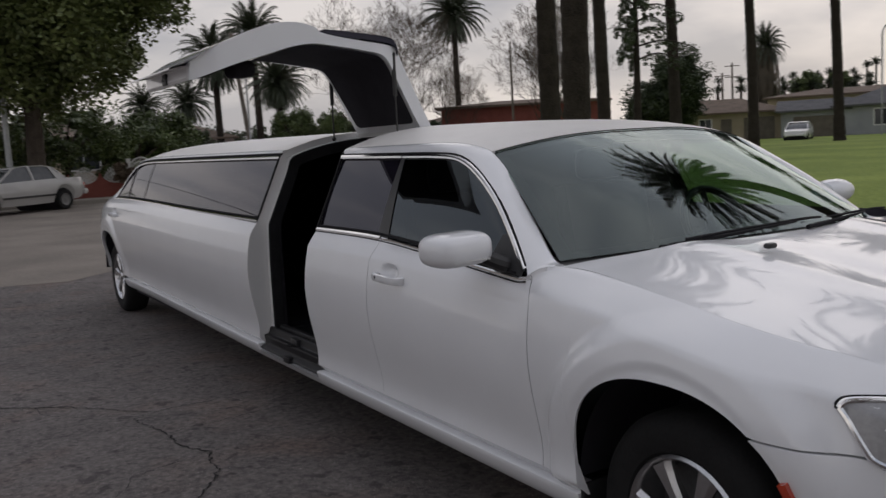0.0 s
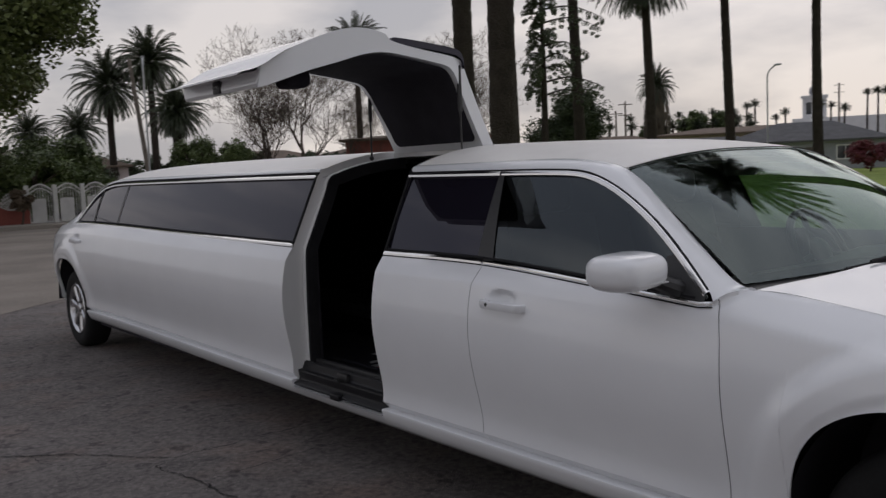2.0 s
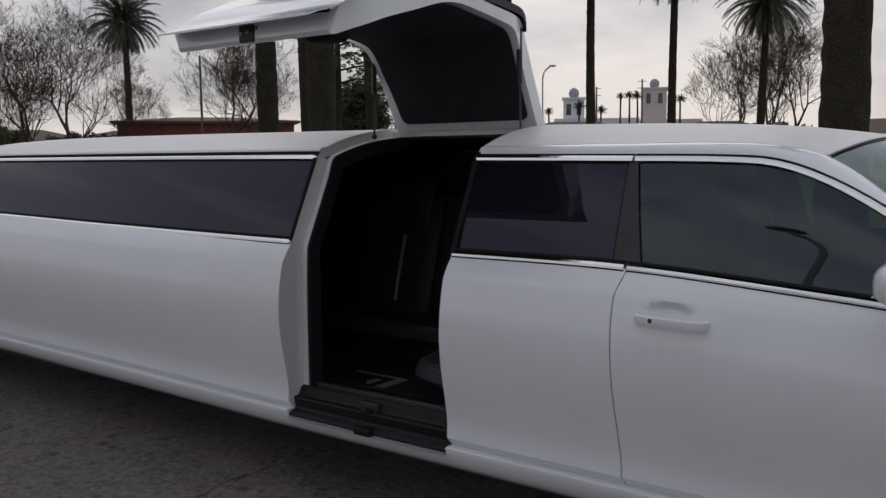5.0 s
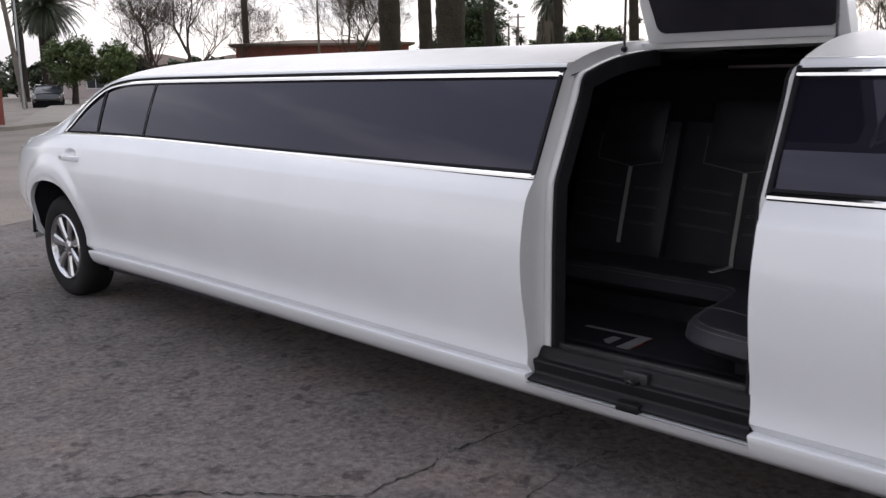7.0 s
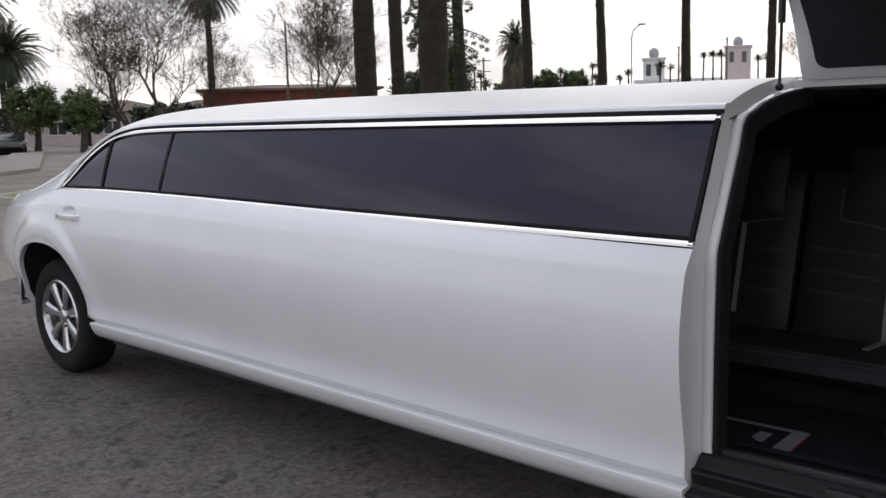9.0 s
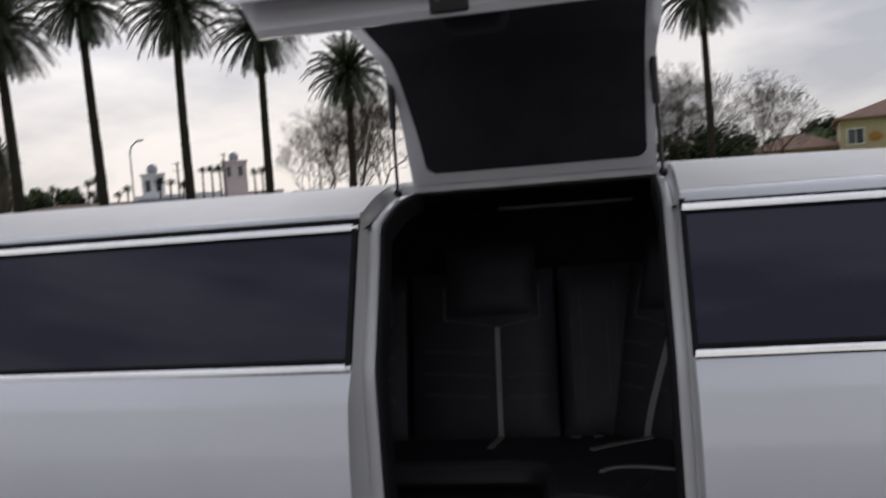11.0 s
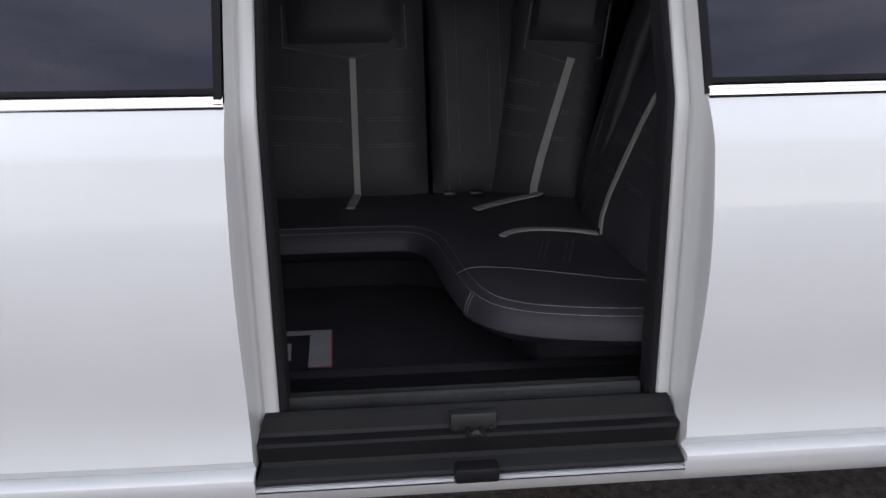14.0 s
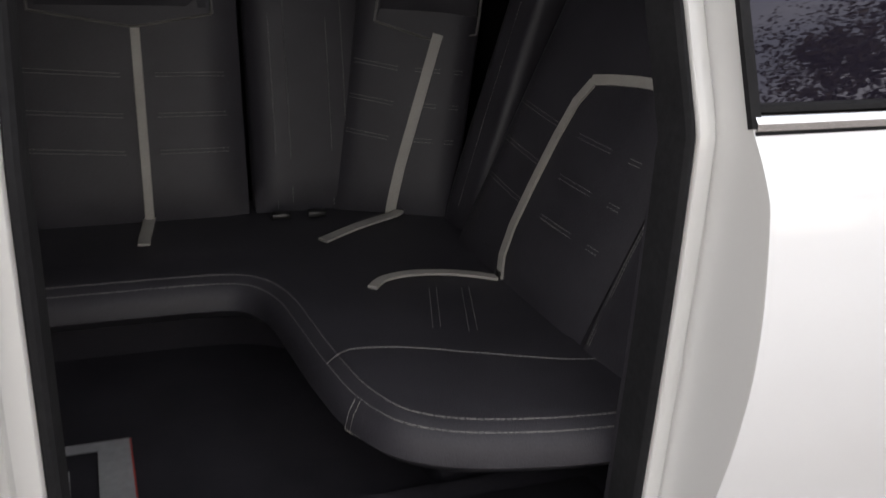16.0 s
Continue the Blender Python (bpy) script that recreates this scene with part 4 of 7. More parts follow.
def wheel(axle, far):
    y = WIDE - 0.045 if far else 0.045
    k = -1 if far else 1
    hub = new("wheel")
    hub.empty_display_size = 0.1
    hub.parent = limo
    bm = bmesh.new()
    prof = [(0.212, 0.03), (0.226, 0.006), (0.262, -0.006), (0.30, -0.004), (0.322, 0.012), (0.335, 0.035), (0.337, 0.08), (0.337, 0.15), (0.33, 0.19), (0.30, 0.21), (0.212, 0.20)]
    lathe(bm, [(r, q * k) for r, q in prof], (axle, y, WHEEL_Z), 56)
    part("tyre", bm, TYRE, hub)
    bm = bmesh.new()
    lathe(bm, [(0.214, 0.045 * k), (0.219, 0.008 * k), (0.211, 0.0), (0.202, 0.010 * k), (0.194, 0.035 * k), (0.188, 0.14 * k)], (axle, y, WHEEL_Z), 56)
    part("rim", bm, ALLOY, hub)
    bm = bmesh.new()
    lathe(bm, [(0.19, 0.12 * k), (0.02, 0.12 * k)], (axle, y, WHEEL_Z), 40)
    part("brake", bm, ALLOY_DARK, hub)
    for i in range(7):
        a = 2 * math.pi * i / 7 + 0.3
        bm = bmesh.new()
        rr = []
        for r, w, d, t in ((0.03, 0.026, 0.026, 0.05), (0.08, 0.021, 0.018, 0.04), (0.14, 0.028, 0.014, 0.035), (0.185, 0.038, 0.012, 0.03), (0.198, 0.044, 0.012, 0.03)):
            ring = []
            for q, dd in ((-w, d + 0.012), (-w * 0.55, d), (w * 0.55, d), (w, d + 0.012), (w * 0.8, d + t), (-w * 0.8, d + t)):
                ring.append((axle + r * math.cos(a) - q * math.sin(a), y + dd * k, WHEEL_Z + r * math.sin(a) + q * math.cos(a)))
            rr.append(ring)
        vs = grid(bm, rr, True)
        part("spoke", bm, ALLOY, hub)
    bm = bmesh.new()
    lathe(bm, [(0.001, 0.012 * k), (0.028, 0.014 * k), (0.034, 0.022 * k), (0.05, 0.03 * k), (0.056, 0.07 * k)], (axle, y, WHEEL_Z), 28)
    part("hub_cap", bm, ALLOY, hub)
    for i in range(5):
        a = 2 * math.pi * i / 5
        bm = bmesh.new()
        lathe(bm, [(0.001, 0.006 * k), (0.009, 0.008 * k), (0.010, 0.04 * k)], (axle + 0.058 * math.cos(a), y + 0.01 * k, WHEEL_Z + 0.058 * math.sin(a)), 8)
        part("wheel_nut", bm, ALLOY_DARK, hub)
    return hub


for axle in (FRONT_WHEEL, REAR_WHEEL):
    for far in (False, True):
        wheel(axle, far)

# headlamp
bm = bmesh.new()
HL = [(3.672, 0.757), (3.684, 0.773), (3.73, 0.777), (3.82, 0.772), (3.90, 0.75), (3.93, 0.70), (3.91, 0.655), (3.80, 0.640), (3.752, 0.652), (3.728, 0.680), (3.693, 0.732)]
loop = smooth_path(HL + [HL[0]], 9)[:-1]


def lamp_y(x, z, d):
    return flank_y(min(x, 3.9), z) - d


tube(bm, [(p[0], lamp_y(p[0], p[1], 0.004), p[1]) for p in loop] + [(loop[0][0], lamp_y(loop[0][0], loop[0][1], 0.004), loop[0][1])], 0.008, 8)
lampo = part("headlamp", bm, CHROME, limo, "headlamp with a chrome surround")
bm = bmesh.new()
bm.faces.new([bm.verts.new((p[0], lamp_y(p[0], p[1], 0.005), p[1])) for p in loop])
face_to(part("lens", bm, LAMP_GLASS, lampo), (0, -1, 0)).visible_shadow = False
bm = bmesh.new()
tube(bm, [(3.80 + (p[0] - 3.80) * 1.07, lamp_y(3.80 + (p[0] - 3.80) * 1.07, p[1], 0.0), 0.712 + (p[1] - 0.712) * 1.08) for p in loop + [loop[0]]], 0.005, 6)
part("lamp_seal", bm, RUBBER, lampo)
bm = bmesh.new()
tube(bm, [(3.83 + (p[0] - 3.80) * 0.5, lamp_y(3.83 + (p[0] - 3.80) * 0.5, p[1], 0.001), 0.705 + (p[1] - 0.705) * 0.72) for p in loop + [loop[0]]], 0.006, 6)
part("bezel", bm, CHROME, lampo)
bm = bmesh.new()
rows = [[(p[0] * (1 - q) + 3.80 * q, lamp_y(p[0] * (1 - q) + 3.80 * q, p[1] * (1 - q) + 0.70 * q, 0.002), p[1] * (1 - q) + 0.70 * q) for p in loop] for q in (0.02, 0.3, 0.6, 0.98)]
grid(bm, rows, True)
part("reflector", bm, LAMP_GREY, lampo)
bm = bmesh.new()
sweep(bm, [(3.582 + 0.022 * k, flank_y(3.582 + 0.022 * k, 0.56 - 0.07 * k) - 0.006, 0.575 - 0.062 * k) for k in range(4)], [(-0.012, -0.012), (0.012, -0.012), (0.012, 0.012), (-0.012, 0.012)], up=(0, 1, 0))
part("side_reflector", bm, LENS_RED, limo, "orange-red side reflector behind the wheel arch")

# wing mirror
bm = bmesh.new()
rings = []
for k in range(25):
    t = 0.5 - 0.5 * math.cos(math.pi * k / 24)
    y = 0.0 - 0.232 * t
    s = (1 - abs(2 * t - 1) ** 4.5) ** 0.36 if 0 < t < 1 else 0.02
    ring = []
    for a in [2 * math.pi * q / 24 for q in range(24)]:
        ca, sa = math.cos(a), math.sin(a)
        px = math.copysign(abs(ca) ** 0.7, ca) * 0.104 * s
        pz = math.copysign(abs(sa) ** 0.66, sa) * 0.057 * s
        ring.append((2.356 + px + 0.02 * t, y, 1.036 + pz - 0.004 * t))
    rings.append(ring)
vs = grid(bm, rings, True)
bm.faces.new(vs[0]); bm.faces.new(vs[-1])
mirror = part("wing_mirror", bm, WHITE, limo, "white wing mirror on a black foot", sharp=1.4)
bm = bmesh.new()
tube(bm, smooth_path([(2.43, 0.07, 0.962), (2.43, 0.03, 0.972), (2.40, -0.03, 1.000)], 5), lambda t: 0.036 - 0.012 * t, 10)
part("mirror_foot", bm, PLASTIC, mirror)
bm = bmesh.new()
block(bm, (2.288, -0.18, 1.000), (2.292, -0.05, 1.068), 0.002)
part("mirror_glass", bm, CHROME, mirror)
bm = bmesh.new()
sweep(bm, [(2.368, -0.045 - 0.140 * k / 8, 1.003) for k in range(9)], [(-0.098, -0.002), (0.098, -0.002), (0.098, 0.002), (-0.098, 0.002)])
part("mirror_line", bm, WHITE_DIM, mirror)
bm = bmesh.new()
rings = []
for k in range(9):
    t = k / 8
    s = (1 - abs(2 * t - 1) ** 3) ** 0.42 if 0 < t < 1 else 0.02
    rings.append([(2.26 + 0.075 * s * math.cos(a), WIDE + 0.01 + 0.2 * t, 1.066 + 0.055 * s * math.sin(a)) for a in [2 * math.pi * q / 16 for q in range(16)]])
grid(bm, rings, True)
part("wing_mirror", bm, WHITE, limo)

# door handles
def handle(x0, x1, z, parent):
    y = flank_y(x0 - 0.05, z)
    bm = bmesh.new()
    pts = smooth_path([(x0, y + 0.006, z), (x0 + 0.025, y - 0.028, z + 0.001), ((x0 + x1) / 2, y - 0.033, z), (x1 - 0.025, y - 0.028, z - 0.002), (x1, y + 0.004, z - 0.003)], 6)
    sweep(bm, pts, [(-0.009, -0.013), (0.005, -0.017), (0.009, -0.004), (0.007, 0.010), (-0.002, 0.014), (-0.009, 0.011)])
    part("door_handle", bm, WHITE, parent)
    bm = bmesh.new()
    lathe(bm, [(0.001, -0.0425), (0.0075, -0.0415), (0.008, -0.02)], (x0 + 0.062, y, z + 0.001), 14)
    part("door_lock", bm, PLASTIC, parent)
    bm = bmesh.new()
    block(bm, (x0 + 0.0435, y - 0.0385, z - 0.0125), (x0 + 0.0452, y - 0.005, z + 0.0105), 0.0005)
    part("handle_joint", bm, PLASTIC, parent)


handle(1.578, 1.802, 0.858, front_door)
handle(-3.72, -3.50, 0.905, limo)

# ---- entrance of the limousine: jambs, step, raised door ----
def entrance_section():
    """The closed skin line across the entrance, from the step over the belt to the roof hinge: (y, z)."""
    pts = [(flank_y(0.4, z), z) for z in [0.296 + (0.995 - 0.296) * k / 26 for k in range(27)]]
    pts += [(glass_y(z), z) for z in (1.02, 1.06, 1.1, 1.15, 1.2, 1.25, 1.3, 1.355)]
    pts += [(0.238, 1.378), (0.262, 1.391)]
    pts += [(y, roof_z(0.4, y)) for y in (0.29, 0.33, 0.38, 0.45, 0.53, 0.62, HINGE_Y)]
    return pts


def frame_line(sec):
    """The inner edge of the door frame: upright up to the belt, then leaning in with the glass and under the roof."""
    out = []
    for i, (y, z) in enumerate(sec):
        if z < 0.999:
            out.append((0.082 + 0.011 * max(0.0, (z - 0.6) / 0.4) ** 2, z - 0.017 * max(0.0, (z - 0.9) / 0.1)))
        else:
            p, q = sec[max(i - 3, 0)], sec[min(i + 3, len(sec) - 1)]
            dy, dz = q[0] - p[0], q[1] - p[1]
            d = math.hypot(dy, dz)
            deep = 0.046 - 0.010 * min(1.0, max(0.0, (z - 1.3) / 0.1))
            out.append((y + dz / d * deep, z - dy / d * deep))
    return out


SEC = entrance_section()
INN = frame_line(SEC)


def jamb(x_edge, sign, profile, mat, name, label=""):
    """profile: how far along x, how far from the skin (0) to the inner line (1), and metres beyond that."""
    bm = bmesh.new()
    rows = []
    for dx, t, more in profile:
        row = []
        for (y0, z0), (y1, z1) in zip(SEC, INN):
            d = math.hypot(y1 - y0, z1 - z0)
            k = t + more / d
            row.append((x_edge + sign * dx, y0 + (y1 - y0) * k, z0 + (z1 - z0) * k))
        rows.append(row)
    grid(bm, rows)
    return part(name, bm, mat, limo, label, sharp=0.5)


# a return into the car, a shallow gutter, then a broad face turned outwards
JAMB = [(0.0, 0.0, 0.0), (0.0006, 0.0, 0.004), (0.003, 0.35, 0.0), (0.0075, 0.80, 0.0), (0.0105, 1.0, 0.001), (0.0130, 1.0, 0.0045), (0.0160, 1.0, 0.0030), (0.0195, 1.0, -0.0015),
        (0.026, 1.0, -0.0035), (0.036, 1.0, -0.0035), (0.043, 1.0, -0.001), (0.047, 1.0, 0.004), (0.049, 1.0, 0.012)]
SEAL = [(0.046, 1.0, 0.006), (0.050, 1.0, 0.000), (0.056, 1.0, 0.000), (0.061, 1.0, 0.006), (0.063, 1.0, 0.022), (0.065, 1.0, 0.060)]
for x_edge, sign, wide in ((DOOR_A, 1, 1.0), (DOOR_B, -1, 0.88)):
    jamb(x_edge, sign, [(dx * wide, t, m) for dx, t, m in JAMB], WHITE_DIM, "door_jamb", "white painted door jamb with a shallow gutter" if sign > 0 else "")
    jamb(x_edge, sign, [(dx * wide, t, m) for dx, t, m in SEAL], RUBBER, "door_seal")

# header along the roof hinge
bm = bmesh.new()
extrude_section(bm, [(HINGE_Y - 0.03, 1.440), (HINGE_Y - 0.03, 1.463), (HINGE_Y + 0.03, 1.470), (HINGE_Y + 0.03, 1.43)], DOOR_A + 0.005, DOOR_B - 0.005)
part("door_header", bm, WHITE_DIM, limo)

# step
# (y, z, how far its ends stand in)
TRAY = [(0.26, 0.350, 0.02), (0.26, 0.374, 0.02), (0.110, 0.380, 0.02), (0.092, 0.380, 0.02), (0.087, 0.396, 0.020), (0.076, 0.399, 0.018), (0.068, 0.393, 0.014), (0.061, 0.364, 0.006), (0.056, 0.357, 0.005),
        (0.042, 0.356, 0.004), (0.035, 0.354, 0.004), (0.033, 0.347, 0.005), (0.037, 0.314, 0.008), (0.034, 0.304, 0.008), (0.012, 0.291, 0.0), (0.008, 0.286, -0.003), (0.010, 0.279, -0.004), (0.05, 0.274, 0.0), (0.26, 0.29, 0.01)]
bm = bmesh.new()
rows = []
for k in range(13):
    u = k / 12
    rows.append([(DOOR_A + 0.003 + e + (DOOR_B - DOOR_A - 0.006 - 2 * e) * u, y, z) for y, z, e in TRAY])
vs = grid(bm, rows, True)
bm.faces.new(vs[0])
bm.faces.new(vs[-1])
tray = part("entry_step", bm, STEP, limo, "ribbed black plastic entry step", sharp=0.3)
bm = bmesh.new()
rows = [[(x, y, z) for y, z in ((0.150, 0.378), (0.147, 0.400), (0.140, 0.406), (0.126, 0.404), (0.116, 0.408), (0.110, 0.404), (0.107, 0.378))] for x in (0.060, 0.064, 0.25, 0.42, 0.60, 0.760, 0.764)]
vs = grid(bm, rows, True)
bm.faces.new(vs[0])
bm.faces.new(vs[-1])
part("sill_strip", bm, SILL_RUBBER, tray, "worn shiny rubber sill strip", sharp=0.7)
bm = bmesh.new()
block(bm, (0.375, -0.006, 0.268), (0.462, 0.05, 0.300), 0.006, 2)
part("step_tab", bm, STEP, tray)
bm = bmesh.new()
block(bm, (0.372, 0.044, 0.350), (0.462, 0.072, 0.392), 0.004, 2)
part("striker_plate", bm, PLASTIC, tray)
bm = bmesh.new()
tube(bm, smooth_path([(0.405, 0.05, 0.360), (0.405, 0.015, 0.362), (0.418, 0.008, 0.372), (0.431, 0.015, 0.362), (0.431, 0.05, 0.360)], 4), 0.006, 8)
part("striker", bm, STEEL, tray)
for x in (0.382, 0.452):
    bm = bmesh.new()
    lathe(bm, [(0.001, -0.004), (0.006, -0.003), (0.007, 0.01)], (x, 0.044, 0.360), 8)
    part("bolt", bm, STEEL, tray)
# raised door
OUTER = smooth_path([(0.745, 1.478), (0.685, 1.60), (0.605, 1.775), (0.572, 1.852), (0.540, 1.880), (0.45, 1.893), (0.34, 1.907), (0.25, 1.920), (0.15, 1.940), (0.128, 1.956), (0.118, 1.967), (0.05, 1.985), (-0.03, 1.988), (-0.11, 1.976),
                     (-0.20, 1.950), (-0.30, 1.910), (-0.38, 1.877), (-0.44, 1.843), (-0.48, 1.818), (-0.53, 1.796), (-0.585, 1.781)], 3)
INNER = smooth_path([(-0.585, 1.774), (-0.512, 1.790), (-0.503, 1.780), (-0.497, 1.726), (-0.41, 1.752), (-0.28, 1.797), (-0.136, 1.837), (-0.017, 1.872), (0.06, 1.886), (0.13, 1.889), (0.237, 1.877), (0.39, 1.855),
                     (0.475, 1.836), (0.520, 1.79), (0.565, 1.70), (0.635, 1.560), (0.685, 1.462)], 3)
gull = new("gull_wing_door")
gull.parent = limo
tagged(gull, "white gull-wing door raised open on two gas struts")
bm = bmesh.new()


def ramp(v, a, b):
    t = min(1.0, max(0.0, (v - a) / (b - a)))
    return t * t * (3 - 2 * t)


def lip_in(y):
    """How far the folded inner sheet stands in from the ends of the outer skin, near the lip."""
    return 0.040 * ramp(-y, 0.34, 0.49)


def neck(y):
    """The door is narrower towards its hinge, to clear the struts: the amounts at its two ends."""
    return 0.004 + 0.040 * ramp(y, 0.44, 0.60), 0.822 - 0.026 * ramp(y, 0.44, 0.60)


rows = []
for u in (0.0, 0.25, 0.5, 0.75, 1.0):
    row = []
    for path, fold in ((OUTER, False), (INNER, True)):
        for q in path:
            xa, xb = neck(q[0])
            e = lip_in(q[0]) if fold else 0.0
            row.append((xa + e + (xb - xa - 2 * e) * u, q[0], q[1]))
    rows.append(row)
grid(bm, rows, True)


def even(path, n):
    """n points at equal steps along a path."""
    p = [Vector((q[0], q[1])) for q in path]
    run = [0.0]
    for a, b in zip(p[:-1], p[1:]):
        run.append(run[-1] + (b - a).length)
    return [tuple(np.interp(run[-1] * k / (n - 1), run, [q[c] for q in p]) for c in (0, 1)) for k in range(n)]


out_main = [p for p in OUTER if p[0] >= -0.501]
in_main = [p for k, p in enumerate(INNER) if k >= 9][::-1]
for end in (0, 1):
    way = 1 if end == 0 else -1
    outer, inner = even(out_main, 60), even(in_main, 60)
    skin = [(neck(q[0])[end], q[0], q[1]) for q in outer]
    fold = [(neck(q[0])[end] + way * 0.9 * lip_in(q[0]), q[0], q[1] - 0.006) for q in outer]
    hem = [(neck(q[0])[end] + way * lip_in(q[0]), q[0], q[1]) for q in inner]
    grid(bm, [skin, fold, hem])
    # the little gusset between the end face and the folded lip
    web = [(neck(q[0])[end] + way * lip_in(q[0]), q[0], q[1]) for q in INNER[4:10]]
    tip = bm.verts.new(skin[0] if skin[0][1] < skin[-1][1] else skin[-1])
    vs = [bm.verts.new(p) for p in web]
    for a, b in zip(vs[:-1], vs[1:]):
        bm.faces.new((tip, a, b))
part("door_shell", bm, WHITE, gull, sharp=0.5)


def door_face(path, x0, x1, lift, corner=0.0):
    """A sheet following a path of (y, z) points, lifted off it by a few millimetres."""
    out = []
    for i, p in enumerate(path):
        a, b = path[max(i - 1, 0)], path[min(i + 1, len(path) - 1)]
        dy, dz = b[0] - a[0], b[1] - a[1]
        d = math.hypot(dy, dz) or 1
        ny, nz = dz / d * lift, -dy / d * lift
        k = min(i, len(path) - 1 - i)
        c = corner * max(0, 1 - k / 3) ** 2
        xa, xb = x0 + 0.05 * ramp(p[0], 0.44, 0.66) + lip_in(p[0]), x1 - 0.012 * ramp(p[0], 0.44, 0.66) - lip_in(p[0])
        out.append([(x, p[0] + ny, p[1] + nz) for x in [xa + c + (xb - xa - 2 * c) * j / 6 for j in range(7)]])
    bm = bmesh.new()
    grid(bm, out)
    return bm


liner_path = smooth_path([(-0.47, 1.734), (-0.41, 1.752), (-0.28, 1.797), (-0.136, 1.837), (-0.017, 1.872), (0.06, 1.886), (0.13, 1.889), (0.237, 1.877), (0.39, 1.855), (0.475, 1.836), (0.520, 1.79), (0.565, 1.70), (0.635, 1.560), (0.668, 1.496)], 5)
part("door_lining", door_face(liner_path, 0.045, 0.781, 0.005, 0.03), LINER, gull, "black carpeted door lining")
glass_path = smooth_path([(0.562, 1.860), (0.535, 1.884), (0.45, 1.895), (0.25, 1.922), (0.14, 1.946)], 4)
bm = bmesh.new()
rows = []
for i, p in enumerate(glass_path):
    t = i / (len(glass_path) - 1)
    bow = 0.034 * math.sin(math.pi * t) ** 0.7 + 0.004
    rows.append([(x, p[0], p[1] + bow) for x in (0.006, 0.2, 0.4, 0.6, 0.820)])
grid(bm, rows)
flange(bm, (0, 0, -0.03))
part("door_window", bm, TINTED, gull, "black tinted window of the raised door")
bm = bmesh.new()
block(bm, (0.376, -0.512, 1.731), (0.446, -0.498, 1.786), 0.004, 2)
latch = part("latch_plate", bm, PLASTIC, gull)
for x, z in ((0.394, 1.757), (0.425, 1.760)):
    bm = bmesh.new()
    lathe(bm, [(0.001, -0.008), (0.006, -0.007), (0.007, 0.004)], (x, -0.512, z), 8)
    part("latch_bolt", bm, GALV, gull)
for x, z in ((0.364, 1.754), (0.456, 1.750), (0.455, 1.772)):
    bm = bmesh.new()
    lathe(bm, [(0.001, -0.004), (0.009, -0.003), (0.010, 0.003)], (x, -0.500, z), 12)
    part("door_bolt", bm, PLASTIC, gull)
bm = bmesh.new()
block(bm, (0.33, -0.19, 1.765), (0.47, -0.06, 1.850), 0.03, 3)
part("pull_handle", bm, LINER, gull)
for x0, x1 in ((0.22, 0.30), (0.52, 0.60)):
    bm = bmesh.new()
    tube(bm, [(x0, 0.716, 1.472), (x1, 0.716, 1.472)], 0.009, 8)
    part("hinge", bm, WHITE_DIM, gull)
for xb, xt in ((0.028, 0.030), (0.806, 0.796)):
    foot, head = Vector((xb, 0.540, 1.440)), Vector((xt, 0.545, 1.842))
    strut = new("gas_strut")
    strut.parent = limo
    bm = bmesh.new()
    tube(bm, [foot, foot.lerp(head, 0.6)], 0.005, 8)
    part("strut_rod", bm, STEEL, strut)
    bm = bmesh.new()
    tube(bm, [foot.lerp(head, 0.48), head], 0.0115, 10)
    part("strut_cylinder", bm, PLASTIC, strut)
    for q in (foot, head):
        bm = bmesh.new()
        bmesh.ops.create_uvsphere(bm, u_segments=10, v_segments=8, radius=0.013, matrix=Matrix.Translation(q))
        part("ball_joint", bm, STEEL, strut)

# ---- inside the limousine ----
FLOOR = 0.312


def slab(name, lo, hi, mat, parent, label="", bevel=0.0):
    bm = bmesh.new()
    block(bm, lo, hi, bevel, 2)
    return part(name, bm, mat, parent, label)


slab("cabin_floor", (-2.9, 0.16, 0.285), (1.2, 1.80, FLOOR), CARPET, limo, "black carpeted cabin floor")
slab("sill_ledge", (-2.88, 0.155, 0.29), (1.19, 0.318, 0.368), CARPET, limo, "black carpeted ledge inside the sill", bevel=0.008)
WALL_SEC = [(0.145, 0.30), (0.145, 0.97), (0.27, 1.32), (0.30, 1.36), (0.32, 1.36), (0.29, 1.31), (0.165, 0.97), (0.165, 0.30)]
for x0, x1, far in ((-2.9, DOOR_A + 0.048, False), (DOOR_B - 0.048, 1.2, False), (-2.9, 1.2, True)):
    bm = bmesh.new()
    extrude_section(bm, [(WIDE - y if far else y, z) for y, z in WALL_SEC], x0, x1)
    part("cabin_wall", bm, LINER, limo)
for x in (1.16, -2.94):
    bm = bmesh.new()
    extrude_section(bm, [(0.15, 0.30), (0.15, 0.98), (0.27, 1.36), (1.63, 1.36), (1.75, 0.98), (1.75, 0.30)], x, x + 0.04)
    part("bulkhead", bm, LINER, limo)
bm = bmesh.new()
for y0, y1, x0, x1 in ((0.80, 1.66, -2.9, 1.2), (0.24, 0.80, -2.9, DOOR_A + 0.02), (0.24, 0.80, DOOR_B - 0.02, 1.2)):
    grid(bm, [[(x0 + (x1 - x0) * i / 8, y, min(roof_z(min(x0 + (x1 - x0) * i / 8, 1.9), y) - 0.045, 1.405)) for i in range(9)] for y in [y0 + (y1 - y0) * j / 6 for j in range(7)]])
part("headliner", bm, LINER, limo)
bm = bmesh.new()
block(bm, (0.28, 0.86, 1.36), (0.72, 0.885, 1.375), 0.004, 2)
